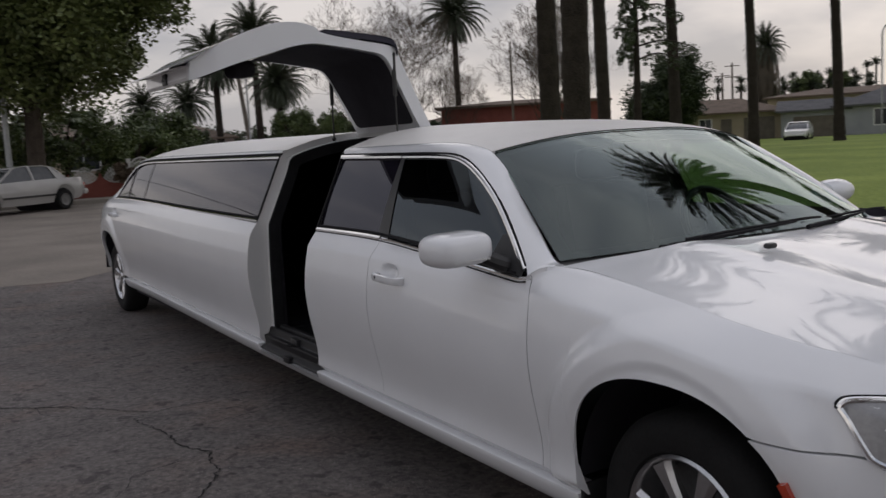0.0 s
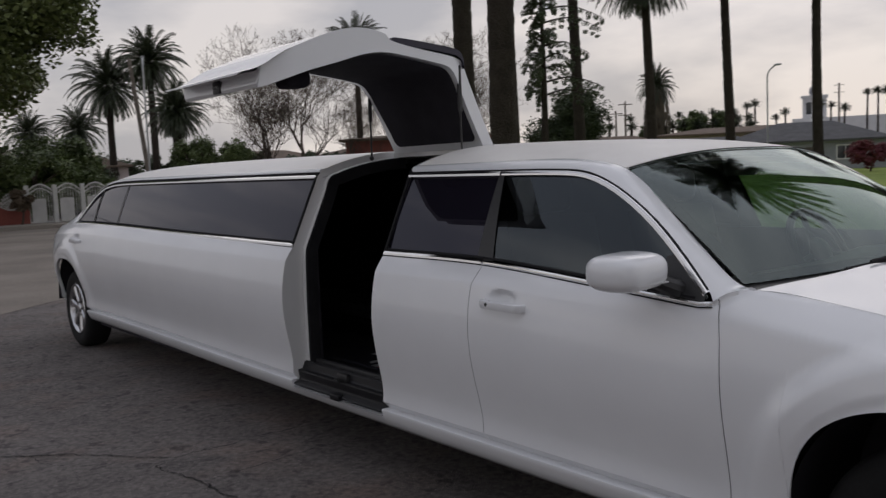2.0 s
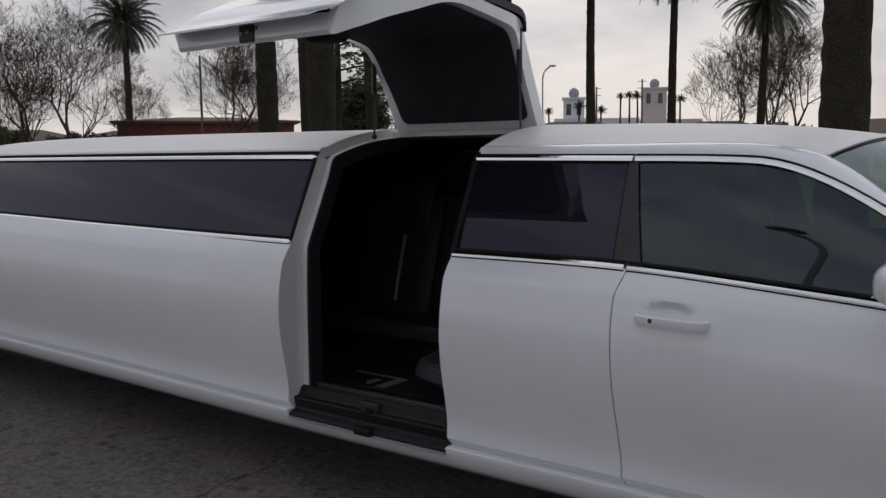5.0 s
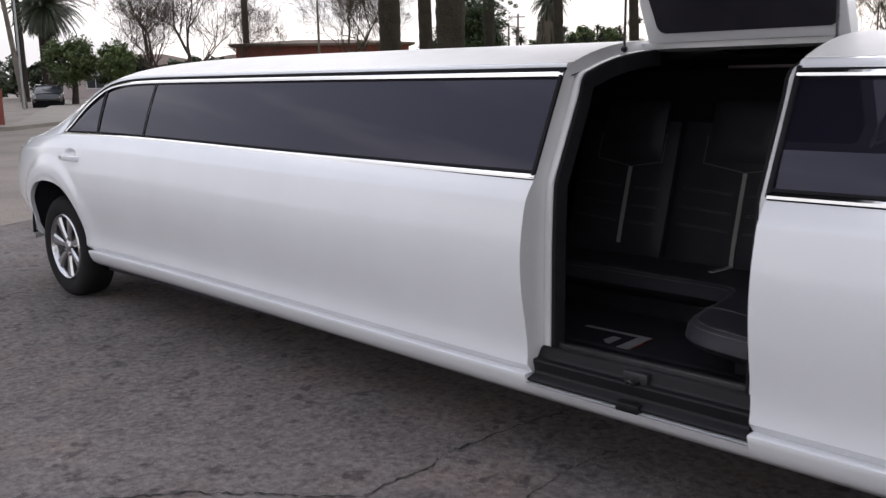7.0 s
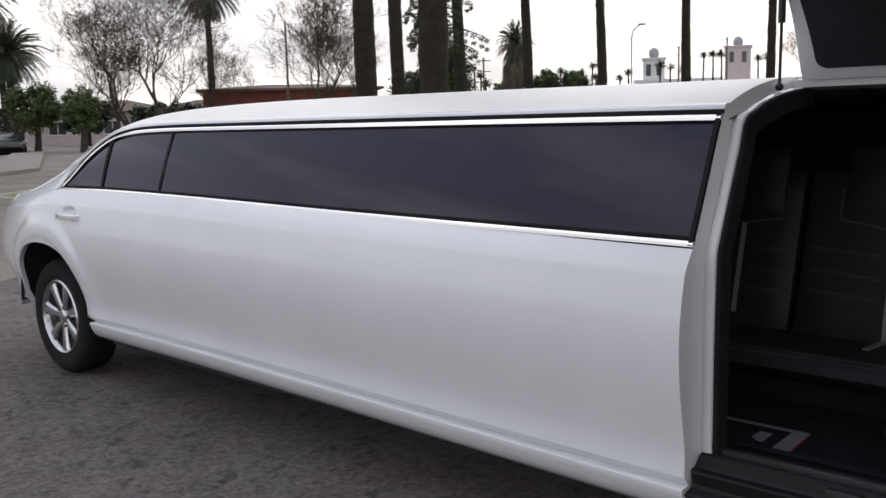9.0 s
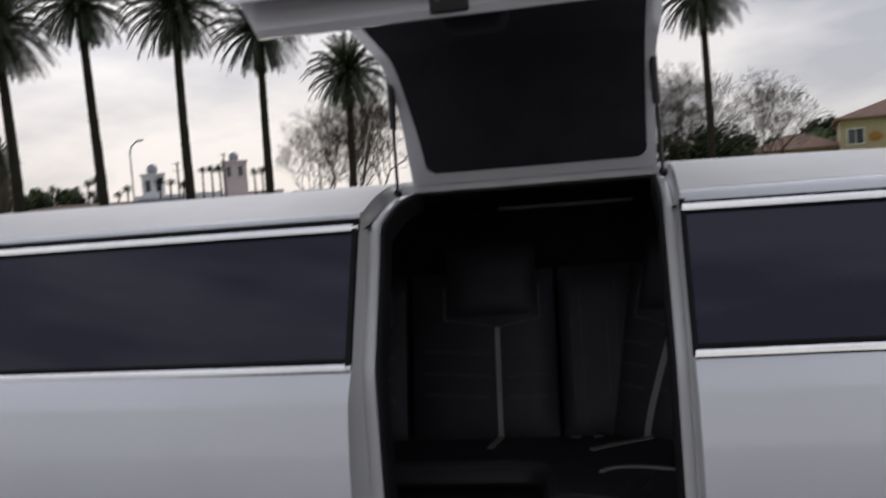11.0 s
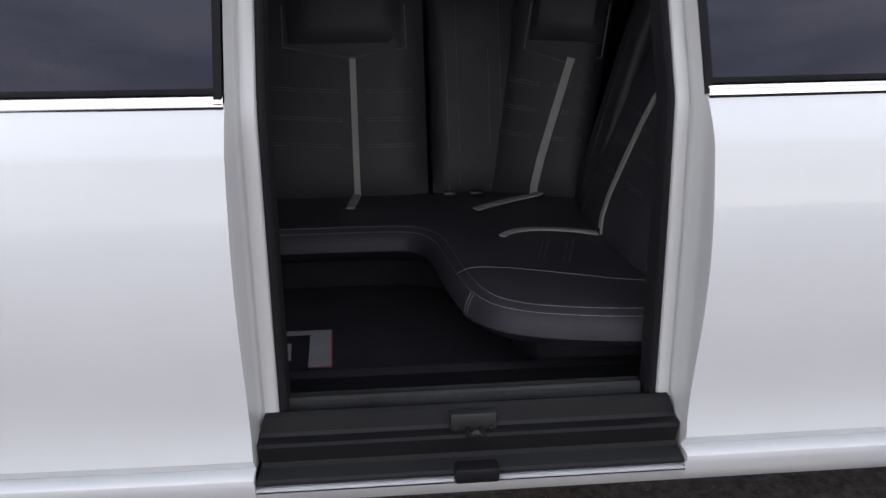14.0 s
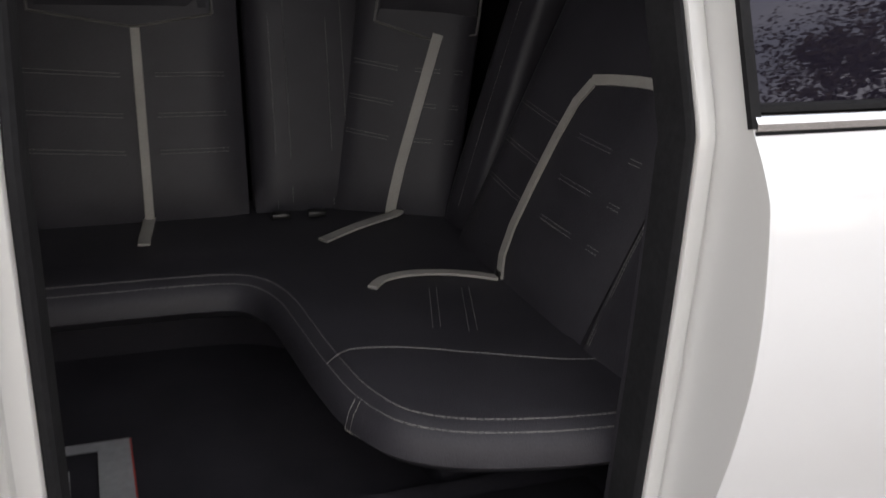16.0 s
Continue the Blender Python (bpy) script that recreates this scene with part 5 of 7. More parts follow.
part("ceiling_strip", bm, surface("dull_red_plastic", (0.012, 0.004, 0.004), (0.02, 0.006, 0.006), 0.5), limo, "unlit dark red ceiling light strip")

lounge = new("lounge_seat")
lounge.parent = limo
tagged(lounge, "L-shaped black leather lounge with pale trim bands")
EDGE = [(-2.4, 0.79), (-1.2, 0.79), (-0.4, 0.789), (0.10, 0.787), (0.28, 0.783), (0.345, 0.765), (0.378, 0.70), (0.392, 0.60), (0.402, 0.51), (0.412, 0.44), (0.432, 0.345),
        (0.475, 0.262), (0.55, 0.21), (0.66, 0.178), (0.78, 0.160), (0.96, 0.15)]
front_edge = [tuple(p) for p in smooth_path(EDGE, 4)]
outline = front_edge + [(0.98, 0.6), (0.98, 1.22), (0.3, 1.22), (-1.0, 1.22), (-2.4, 1.22)]


def inset(poly, d):
    out = []
    n = len(poly)
    for i in range(n):
        a, b = poly[i - 1], poly[(i + 1) % n]
        dx, dy = b[0] - a[0], b[1] - a[1]
        k = math.hypot(dx, dy) or 1
        out.append((poly[i][0] - dy / k * d, poly[i][1] + dx / k * d))
    return out


NF = len(front_edge)
bm = bmesh.new()
rings = []
for d, z in ((0.17, FLOOR - 0.01), (0.165, 0.39), (0.08, 0.428), (0.028, 0.448), (0.0, 0.474), (0.004, 0.496), (0.016, 0.517), (0.034, 0.528), (0.05, 0.5325)):
    rings.append([(x, y, z) for x, y in inset(outline, d)[:NF]])
deep = []
for i, (x, y) in enumerate(front_edge):
    if x < 0.2:
        deep.append((x, 1.22, 0.531))
    elif y < 0.5:
        deep.append((0.98, y + 0.05, 0.531))
    else:
        q = min(1.0, max(0.0, (0.79 - y) / 0.29 * 0.6 + (x - 0.2) / 0.2 * 0.4))
        deep.append((0.2 + 0.78 * min(1, q * 1.6), 1.22 - 0.67 * max(0.0, q * 1.6 - 1) / 0.6, 0.531))
for q in (0.25, 0.5, 0.75, 1.0):
    rings.append([tuple(u + (v - u) * q for u, v in zip(e, f)) for e, f in zip(rings[8], deep)])
grid(bm, rings[1:])
part("seat_cushion", bm, LEATHER, lounge, sharp=0.9)
bm = bmesh.new()
grid(bm, rings[:2])
part("seat_base", bm, CARPET, lounge, "black carpeted base of the bench", sharp=0.9)


def stitch(points, parent=lounge, radius=0.00065, name="stitching"):
    """A dashed seam of pale thread."""
    bm = bmesh.new()
    pts = [Vector(p) for p in points]
    run = 0.0
    dash = [pts[0]]
    for a, b in zip(pts[:-1], pts[1:]):
        n = max(1, int((b - a).length / 0.004))
        for k in range(1, n + 1):
            q = a.lerp(b, k / n)
            run += (b - a).length / n
            dash.append(q)
            if run > 0.008:
                if len(dash) > 1:
                    tube(bm, [dash[0], dash[-1]], radius, 3, False)
                dash, run = [a.lerp(b, min(1.0, (k + 0.5) / n))], 0.0
    return part(name, bm, THREAD, parent)


for d, z in ((0.020, 0.521), (0.040, 0.5305)):
    stitch([(x, y, z) for x, y in inset(outline, d)[5:len(front_edge)]])
stitch([(x, y, 0.533) for x, y in smooth_path([(0.425, 0.44), (0.47, 0.475), (0.56, 0.46), (0.68, 0.41), (0.80, 0.36), (0.92, 0.335)], 5)])
corner = min(range(NF), key=lambda i: math.dist(front_edge[i], (0.436, 0.337)))
for blend in (0.0, 0.5):
    seam = []
    for z, d in ((0.519, 0.0155), (0.50, 0.004), (0.472, -0.002), (0.449, 0.024), (0.432, 0.068)):
        a, b = inset(outline, d)[corner], inset(outline, d)[corner + 1]
        seam.append((a[0] + (b[0] - a[0]) * blend, a[1] + (b[1] - a[1]) * blend, z))
    stitch(seam)
for x0, y0, x1, y1 in ((0.672, 0.668, 0.625, 0.510), (0.686, 0.668, 0.639, 0.510), (0.732, 0.655, 0.682, 0.486), (0.747, 0.655, 0.697, 0.486)):
    stitch([(x0, y0, 0.534), (x1, y1, 0.534)])

# backrests
BACKS = [((-0.68, 1.175, 0.50), (0.52, 0, 0), (0, 0.175, 0.62), (0, -1, 0.28)),
         ((-0.135, 1.175, 0.50), (0.545, 0, 0), (0, 0.175, 0.62), (0, -1, 0.28)),
         ((0.425, 1.180, 0.50), (0.29, 0, 0), (0, 0.175, 0.62), (0, -1, 0.28)),
         ((0.600, 1.180, 0.50), (0.265, -0.115, 0), (0.115, 0.15, 0.62), (-0.38, -0.88, 0.3)),
         ((0.872, 1.04, 0.50), (0.02, -0.13, 0), (0.19, 0.06, 0.62), (-0.9, -0.3, 0.3)),
         ((0.855, 0.90, 0.50), (0.03, -0.50, 0), (0.215, -0.03, 0.58), (-0.95, 0, 0.33)),
         ((0.888, 0.392, 0.50), (0.03, -0.19, 0), (0.21, -0.03, 0.56), (-0.95, 0, 0.33))]
pads = []
for k, (o, a, u, w) in enumerate(BACKS):
    bm = bmesh.new()
    cushion(bm, o, a, u, w, 12, 14, 0.028, 0.045)
    pads.append(part("backrest", bm, LEATHER, lounge, sharp=0.9))


def on_back(k, s, t, lift=0.002):
    o, a, u, w = [Vector(q) for q in BACKS[k]]
    d = 0.045 + 0.028 * ((1 - abs(2 * s - 1) ** 5) * (1 - abs(2 * t - 1) ** 5)) ** 0.5 + lift
    return o + a * s + u * t + w.normalized() * d


def band(points, width, face, name="trim_band"):
    """A flat pale leather band along points, facing the given way."""
    bm = bmesh.new()
    sweep(bm, points, [(-width / 2, -0.002), (width / 2, -0.002), (width / 2, 0.003), (-width / 2, 0.003)], up=face)
    return part(name, bm, PIPING, lounge)


band([on_back(0, 0.6, t) for t in (0.10, 0.25, 0.4, 0.55, 0.655)], 0.019, (0, -1, 0.28))
band([on_back(1, 0.61, t) for t in (0.0, 0.055, 0.2, 0.3, 0.4, 0.5, 0.6, 0.655)], 0.0185, (0, -1, 0.28))
band([(0.198, 1.135, 0.537), (0.194, 1.108, 0.537), (0.190, 1.075, 0.536), (0.183, 1.03, 0.5365), (0.178, 0.985, 0.536)], 0.024, (0, 0, 1))
band([on_back(3, s, t) for s, t in ((0.51, 0.0), (0.52, 0.07), (0.55, 0.2), (0.60, 0.35), (0.65, 0.5), (0.70, 0.65))], 0.023, (-0.38, -0.88, 0.3))
band(smooth_path([(0.735, 1.065, 0.541), (0.715, 1.045, 0.540), (0.66, 1.02, 0.538), (0.60, 0.985, 0.537), (0.53, 0.935, 0.536)], 4), 0.025, (0, 0, 1))
band([on_back(5, s, t) for s, t in ((0.455, 0.03), (0.43, 0.10), (0.42, 0.2), (0.425, 0.35), (0.435, 0.5), (0.455, 0.62), (0.50, 0.69))], 0.0215, (-0.95, 0, 0.33))
band([on_back(5, s, t) for s, t in ((0.49, 0.695), (0.60, 0.715), (0.74, 0.735), (0.90, 0.75))], 0.019, (-0.95, 0, 0.33))
band(smooth_path([(0.815, 0.672, 0.538), (0.745, 0.715, 0.537), (0.66, 0.735, 0.536), (0.60, 0.722, 0.536), (0.568, 0.690, 0.535)], 5), 0.019, (0, 0, 1))

for s in (0.165, 0.60):
    stitch([on_back(2, s, t) for t in (0.04, 0.3, 0.6, 0.95)])

# head pads with a V-shaped seam of pale piping, darkened in its colour
for k, s0, s1, sm in ((1, 0.24, 0.90, 0.60), (3, 0.20, 0.99, 0.66), (0, 0.24, 0.9, 0.6)):
    low = 0.0 if k != 3 else 0.028
    seam = [on_back(k, s0, 0.90), on_back(k, s0, 0.71 - low), on_back(k, sm, 0.658 - low), on_back(k, s1, 0.70 - 1.4 * low), on_back(k, s1, 0.90)]
    bm = bmesh.new()
    for a, b in zip(seam[:-1], seam[1:]):
        tube(bm, [a, b], 0.0030, 5)
    part("piping", bm, PIPING_DIM, lounge)
    o, a, u, w = [Vector(q) for q in BACKS[k]]
    bm = bmesh.new()
    cushion(bm, o + a * (s0 + 0.02) + u * 0.72 + w.normalized() * 0.05, a * (s1 - s0 - 0.04), u * 0.42, w, 8, 8, 0.03, 0.02)
    part("head_pad", bm, LEATHER, lounge)
for k, ts in ((1, (0.25, 0.37, 0.50)), (3, (0.28, 0.40, 0.52)), (5, (0.27, 0.40, 0.53)), (0, (0.25, 0.37, 0.50))):
    mid = 0.61 if k in (0, 1) else 0.5
    for t in ts:
        for e in (0.0, 0.012):
            stitch([on_back(k, s, t + e) for s in (mid + 0.06, mid + 0.16, 0.93)], radius=0.0005)
            stitch([on_back(k, s, t + e + 0.06 * (mid - 0.06 - s)) for s in (0.08, 0.25, mid - 0.06)], radius=0.0005)
for s in (0.28, 0.72):
    stitch([on_back(2, s, t) for t in (0.06, 0.3, 0.6, 0.9)], radius=0.0005)
stitch([on_back(4, 0.5, t) for t in (0.1, 0.4, 0.8)])
for e in (0.0, 0.03):
    stitch([on_back(6, 0.12 + e, t) for t in (0.05, 0.3, 0.6, 0.92)])
for x in (0.47, 0.55):
    slab("seat_buckle", (x - 0.02, 1.075, 0.535), (x + 0.02, 1.10, 0.548), STEEL, lounge, bevel=0.003)
slab("seat_buckle", (0.812, 0.665, 0.535), (0.842, 0.69, 0.552), STEEL, lounge, bevel=0.003)

# white print on the carpet; the red sheen along its rim is painted
bm = bmesh.new()
for poly in ([(0.074, 0.43), (0.128, 0.43), (0.122, 0.640), (0.070, 0.640)], [(-0.19, 0.612), (0.0705, 0.612), (0.070, 0.640), (-0.19, 0.640)], [(-0.018, 0.50), (0.014, 0.47), (0.032, 0.47), (0.027, 0.566), (-0.016, 0.566)]):
    bm.faces.new([bm.verts.new((x, y, FLOOR + 0.006)) for x, y in poly])
part("floor_print", bm, MAT_WHITE, limo, "white printed shape on the carpet", False)
# red sheet under the print: a reflected tinge put in as colour
bm = bmesh.new()
bm.faces.new([bm.verts.new((x, y, FLOOR + 0.0025)) for x, y in ((0.080, 0.429), (0.131, 0.429), (0.125, 0.6435), (-0.19, 0.6435), (-0.19, 0.638), (0.070, 0.638))])
part("floor_print", bm, RED, limo, "", False)

# driver's cabin
DASH = surface("grey_dashboard", (0.02, 0.02, 0.021), (0.035, 0.035, 0.036), 0.6, bump=0.3, fine=300)
bm = bmesh.new()
rows = []
for x, z in ((2.72, 0.93), (2.60, 0.955), (2.45, 0.965), (2.33, 0.955), (2.28, 0.92), (2.27, 0.80), (2.35, 0.55)):
    rows.append([(x, y, z + 0.03 * math.exp(-(((y - 1.38) / 0.22) ** 2)) * (x < 2.5)) for y in [0.16 + 1.58 * j / 24 for j in range(25)]])
grid(bm, rows)
part("dashboard", bm, DASH, limo)
bm = bmesh.new()
c, tilt = Vector((2.14, 1.38, 0.955)), Matrix.Rotation(radians(62), 3, "Y")
ring = [c + tilt @ Vector((0.185 * math.cos(a), 0.185 * math.sin(a), 0)) for a in [2 * math.pi * k / 36 for k in range(37)]]
tube(bm, ring, 0.017, 8, False)
for a in (0.2, math.pi - 0.2, -math.pi / 2):
    tube(bm, [c + tilt @ Vector((0.04 * math.sin(a), 0.04 * math.cos(a), -0.02)), c + tilt @ Vector((0.18 * math.sin(a), 0.18 * math.cos(a), 0))], 0.014, 6)
bmesh.ops.create_uvsphere(bm, u_segments=14, v_segments=8, radius=0.065, matrix=Matrix.Translation(c) @ tilt.to_4x4() @ Matrix.Diagonal((1, 1, 0.5, 1)))
part("steering_wheel", bm, PLASTIC, limo)
for y in (0.52, 1.38):
    seat = new("driver_seat" if y > 1 else "passenger_seat")
    seat.parent = limo
    bm = bmesh.new()
    cushion(bm, (1.44, y - 0.26, 0.55), (0, 0.52, 0), (-0.12, 0, 0.58), (1, 0, 0.2), 8, 8, 0.05, 0.10)
    part("backrest", bm, LEATHER, seat)
    bm = bmesh.new()
    block(bm, (1.45, y - 0.26, 0.42), (2.0, y + 0.26, 0.58), 0.06, 3)
    part("seat_pad", bm, LEATHER, seat)
    bm = bmesh.new()
    block(bm, (1.32, y - 0.14, 1.16), (1.43, y + 0.14, 1.32), 0.045, 3)
    part("head_rest", bm, LEATHER, seat)
slab("front_floor", (1.2, 0.16, 0.30), (2.75, 1.74, 0.36), CARPET, limo)
bm = bmesh.new()
grid(bm, [[(1.2 + 0.8 * i / 6, y, roof_z(1.2 + 0.8 * i / 6, y) - 0.03) for i in range(7)] for y in [0.30 + 1.3 * j / 10 for j in range(11)]])
part("front_headliner", bm, DASH, limo)
bm = bmesh.new()
block(bm, (2.03, 0.86, 1.29), (2.06, 1.06, 1.345), 0.015, 2)
part("interior_mirror", bm, PLASTIC, limo)

# ---- round the street: palms, trees, houses ----
def place(x, y, z=GROUND):
    return Matrix.Translation((x, y, z))


def palm_crown(radius, fronds, leaflets, seed, low=-32, arch_by=0.2, width=0.035):
    """Feather-palm crown: ribs that rise, arch over and hang at their tips, each with two rows of narrow drooping leaflets."""
    rnd = random.Random(seed)
    verts, faces = [], []
    for f in range(fronds):
        az = f * 2.399963 + rnd.uniform(-0.2, 0.2)
        q = (f + 0.5) / fronds
        rise = radians(84 + (low - 84) * q ** 0.85) + rnd.uniform(-0.1, 0.1)
        length = radius * rnd.uniform(0.9, 1.08) * (0.80 + 0.28 * math.sin(math.pi * min(1.0, 0.1 + q)))
        d = Vector((math.cos(az) * math.cos(rise), math.sin(az) * math.cos(rise), math.sin(rise)))
        p = Vector((math.cos(az) * 0.16, math.sin(az) * 0.16, rnd.uniform(-0.2, 0.1) - 0.25 * q))
        side = Vector((-math.sin(az), math.cos(az), 0))
        pts, dirs = [p.copy()], [d.copy()]
        steps = 9
        bend = arch_by * rnd.uniform(0.8, 1.25)
        for k in range(steps):
            d = (d + Vector((0, 0, -1)) * bend * (0.3 + k / steps)).normalized()
            p = p + d * (length / steps)
            pts.append(p.copy())
            dirs.append(d.copy())
        base = len(verts)
        for k, a in enumerate(pts):
            w = 0.04 * (1 - k / (steps + 1))
            verts += [a - side * w, a + side * w]
        for k in range(steps):
            i = base + 2 * k
            faces.append((i, i + 1, i + 3, i + 2))
        for j in range(leaflets):
            t = 0.08 + 0.91 * j / leaflets
            k = min(int(t * steps), steps - 1)
            a = pts[k].lerp(pts[k + 1], t * steps - k)
            dd = dirs[k]
            ln = radius * 0.17 * (math.sin(math.pi * (0.2 + 0.66 * t)) ** 0.8) * rnd.uniform(0.8, 1.15)
            for sgn in (-1, 1):
                o = (dd * 0.8 + side * sgn * 0.55 + Vector((0, 0, -0.55 + rnd.uniform(-0.12, 0.12)))).normalized()
                i = len(verts)
                wv = dd * width
                verts += [a - wv, a + wv, a + o * ln * 0.6 + wv * 0.8, a + o * ln]
                faces.append((i, i + 1, i + 2, i + 3))
    me = bpy.data.meshes.new("crown")
    me.from_pydata([tuple(v) for v in verts], [], faces)
    me.materials.append(FROND)
    return me


def palm_trunk(height, r0, r1, lean, seed):
    """A ringed, slightly swaying stem with stubs of old leaves under the crown."""
    rnd = random.Random(seed)
    bm = bmesh.new()
    n = max(14, int(height / 0.22))
    rings = []
    for k in range(n + 1):
        t = k / n
        r = r0 + (r1 - r0) * t + (0.16 * r0 * max(0, 1 - t * 9)) + 0.25 * r1 * max(0.0, (t - 0.93) / 0.07)
        r *= (1.03 if k % 2 else 0.985) * rnd.uniform(0.97, 1.03)
        cx = lean[0] * (t ** 1.4) + 0.12 * math.sin(t * 3 + seed)
        cy = lean[1] * (t ** 1.4)
        rings.append([(cx + r * math.cos(a) * rnd.uniform(0.94, 1.06), cy + r * math.sin(a), height * t) for a in [2 * math.pi * q / 12 for q in range(12)]])
    vs = grid(bm, rings, True)
    bm.faces.new(vs[-1])
    return bm


CROWNS = [palm_crown(3.75, 150, 36, 11, -62), palm_crown(3.55, 140, 36, 12, -56), palm_crown(3.65, 132, 36, 13, -66, 0.22)]
SMALL_CROWN = palm_crown(1.55, 46, 10, 14, -10, 0.14, 0.09)


def palm(x, y, height, r0=0.34, r1=0.24, lean=(0.00, 0), kind=0, size=1.0, seed=0, label="tall feather palm with a dark shaggy trunk"):
    t = thing("palm_tree", label, "palm", "palms over the park", at=(x, y, GROUND))
    part("trunk", palm_trunk(height, r0, r1, lean, seed), BARK, t)
    c = new("crown", CROWNS[kind])
    c.parent = t
    c.matrix_local = Matrix.Translation((lean[0] + 0.12 * math.sin(3 + seed), lean[1], height + 0.2)) @ Matrix.Rotation(seed * 1.7, 4, "Z") @ Matrix.Scale(size, 4)
    return t


# the row across the park
palm(-33.1, 43.7, 13.6, seed=1, kind=0, lean=(-0.41, 0.2))
palm(-31.7, 50.1, 16.2, seed=2, kind=1, lean=(-0.42, 0.2), size=1.0)
palm(-27.2, 53.2, 15.8, seed=3, kind=0, lean=(-0.12, 0.2), size=1.02)
palm(-25.2, 62.2, 15.7, seed=4, kind=2, lean=(-0.05, 0.0), size=1.05)
palm(-20.2, 66.9, 12.6, seed=5, kind=1, lean=(0.1, 0.0), size=1.0)
palm(7.2, 67.6, 15.6, 0.30, 0.23, seed=6, kind=0, lean=(-0.09, 0), size=0.95)
palm(17.6, 57.6, 16.0, 0.30, 0.24, seed=7, kind=1, lean=(-0.09, 0), size=1.0)
palm(-31.8, 35.8, 17.5, 0.33, 0.25, seed=8, kind=2, lean=(-0.36, 0))
palm(-29.1, 28.3, 18.0, 0.34, 0.26, seed=9, kind=0, lean=(-0.18, 0))
palm(-21.1, 18.8, 15.5, 0.38, 0.31, seed=10, kind=1, lean=(-0.14, 0), size=1.15, label="stout palm with a broad dark trunk")
palm(-13.0, 13.3, 14.0, 0.36, 0.30, seed=11, kind=0, lean=(-0.09, 0), size=1.15, label="stout palm with a broad dark trunk")
palm(-0.8, 12.2, 13.2, 0.36, 0.31, seed=12, kind=2, lean=(-0.45, 0.0), size=1.08, label="stout palm close behind the car")
# beyond the street corner
palm(-66.4, 26.1, 6.9, 0.30, 0.25, seed=13, kind=0, size=0.74)
palm(-78.6, 28.7, 12.4, 0.36, 0.28, seed=20, kind=1, size=1.0)
palm(-91.7, 25.8, 7.0, 0.36, 0.28, seed=21, kind=2, size=0.8)
palm(-88.0, 34.5, 8.2, 0.36, 0.28, seed=14, kind=1, size=0.8)
palm(-81.0, 25.6, 10.4, 0.36, 0.28, seed=15, kind=2, size=1.05)
palm(-104.0, 24.0, 7.4, 0.36, 0.28, seed=18, kind=2, size=0.8)
palm(-77.0, 50.2, 14.6, 0.36, 0.28, seed=19, kind=0, size=1.0)


def fan_palm(x, y, height, size, seed):
    t = thing("small_palm", "small palm far behind the houses", "palm", "palms behind the houses", at=(x, y, GROUND))
    part("trunk", palm_trunk(height, 0.22, 0.16, (0.2 * math.sin(seed), 0), seed), BARK, t)
    c = new("crown", SMALL_CROWN)
    c.parent = t
    c.matrix_local = Matrix.Translation((0.2 * math.sin(seed), 0, height)) @ Matrix.Rotation(seed * 1.3, 4, "Z") @ Matrix.Scale(size, 4)
    return t


FAR_PALMS = [(-108.9, 153.1, 10.4), (-106.4, 154.9, 10.2), (-103.3, 157.0, 9.1), (-101.7, 158.0, 11.6), (-100.3, 158.8, 11.9), (-97.0, 160.9, 9.0), (-95.6, 161.7, 10.0), (-90.2, 164.7, 11.2), (-88.4, 165.7, 10.8), (-86.2, 166.9, 10.1), (-82.6, 168.7, 12.9), (-81.0, 169.5, 13.0), (-79.6, 170.1, 12.9), (-73.4, 172.9, 11.9), (-71.9, 173.5, 12.0), (-95.2, 110.0, 7.1), (-92.6, 112.4, 7.0), (-87.6, 116.4, 6.8), (-86.2, 117.5, 6.9), (-84.6, 118.7, 6.8), (-82.8, 120.0, 7.2), (-80.0, 122.0, 6.5), (-78.1, 123.3, 6.3)]
FAR_PALMS += [(-130.7, 150.0, 11.1), (-124.7, 150.0, 10.7), (-114.6, 150.0, 9.9), (-112.3, 150.0, 10.4), (-108.1, 150.0, 9.7), (-104.1, 150.0, 10.5), (-101.5, 150.0, 9.4), (-98.9, 150.0, 10.1), (-95.8, 150.0, 8.9)]
for k, (x, y, h) in enumerate(FAR_PALMS):
    fan_palm(x, y, h, 0.62 + 0.25 * ((k * 7) % 5) / 4, k)

# the palm with a hanging skirt of dry leaves
t = thing("skirted_palm", "palm with a fat skirt of hanging old fronds", "palm", at=(-65.9, 85.3, GROUND))
t.scale = (0.86, 0.86, 1.12)
part("trunk", palm_trunk(9.0, 0.5, 0.5, (0, 0), 3), BARK, t)
c = new("crown", CROWNS[0])
c.parent = t
c.matrix_local = Matrix.Translation((0, 0, 9.2)) @ Matrix.Scale(0.74, 4)
bm = bmesh.new()
rnd = random.Random(8)
for k in range(520):
    a, z = rnd.uniform(0, 2 * math.pi), rnd.uniform(2.8, 9.0)
    r = 1.75 * math.sin(math.pi * (0.22 + 0.62 * (z - 2.8) / 6.2)) ** 0.8
    p = Vector((r * math.cos(a), r * math.sin(a), z))
    s = Vector((-math.sin(a), math.cos(a), 0)) * 0.14
    vs = [bm.verts.new(p - s), bm.verts.new(p + s), bm.verts.new(p * 1.0 + Vector((0.25 * math.cos(a), 0.25 * math.sin(a), -1.1)))]
    bm.faces.new(vs)
lathe_rows = [[(1.2 * math.sin(math.pi * (0.2 + 0.65 * q)) * math.cos(a), 1.2 * math.sin(math.pi * (0.2 + 0.65 * q)) * math.sin(a), 2.6 + 6.4 * q) for a in [2 * math.pi * k / 14 for k in range(14)]] for q in (0, 0.25, 0.5, 0.75, 1)]
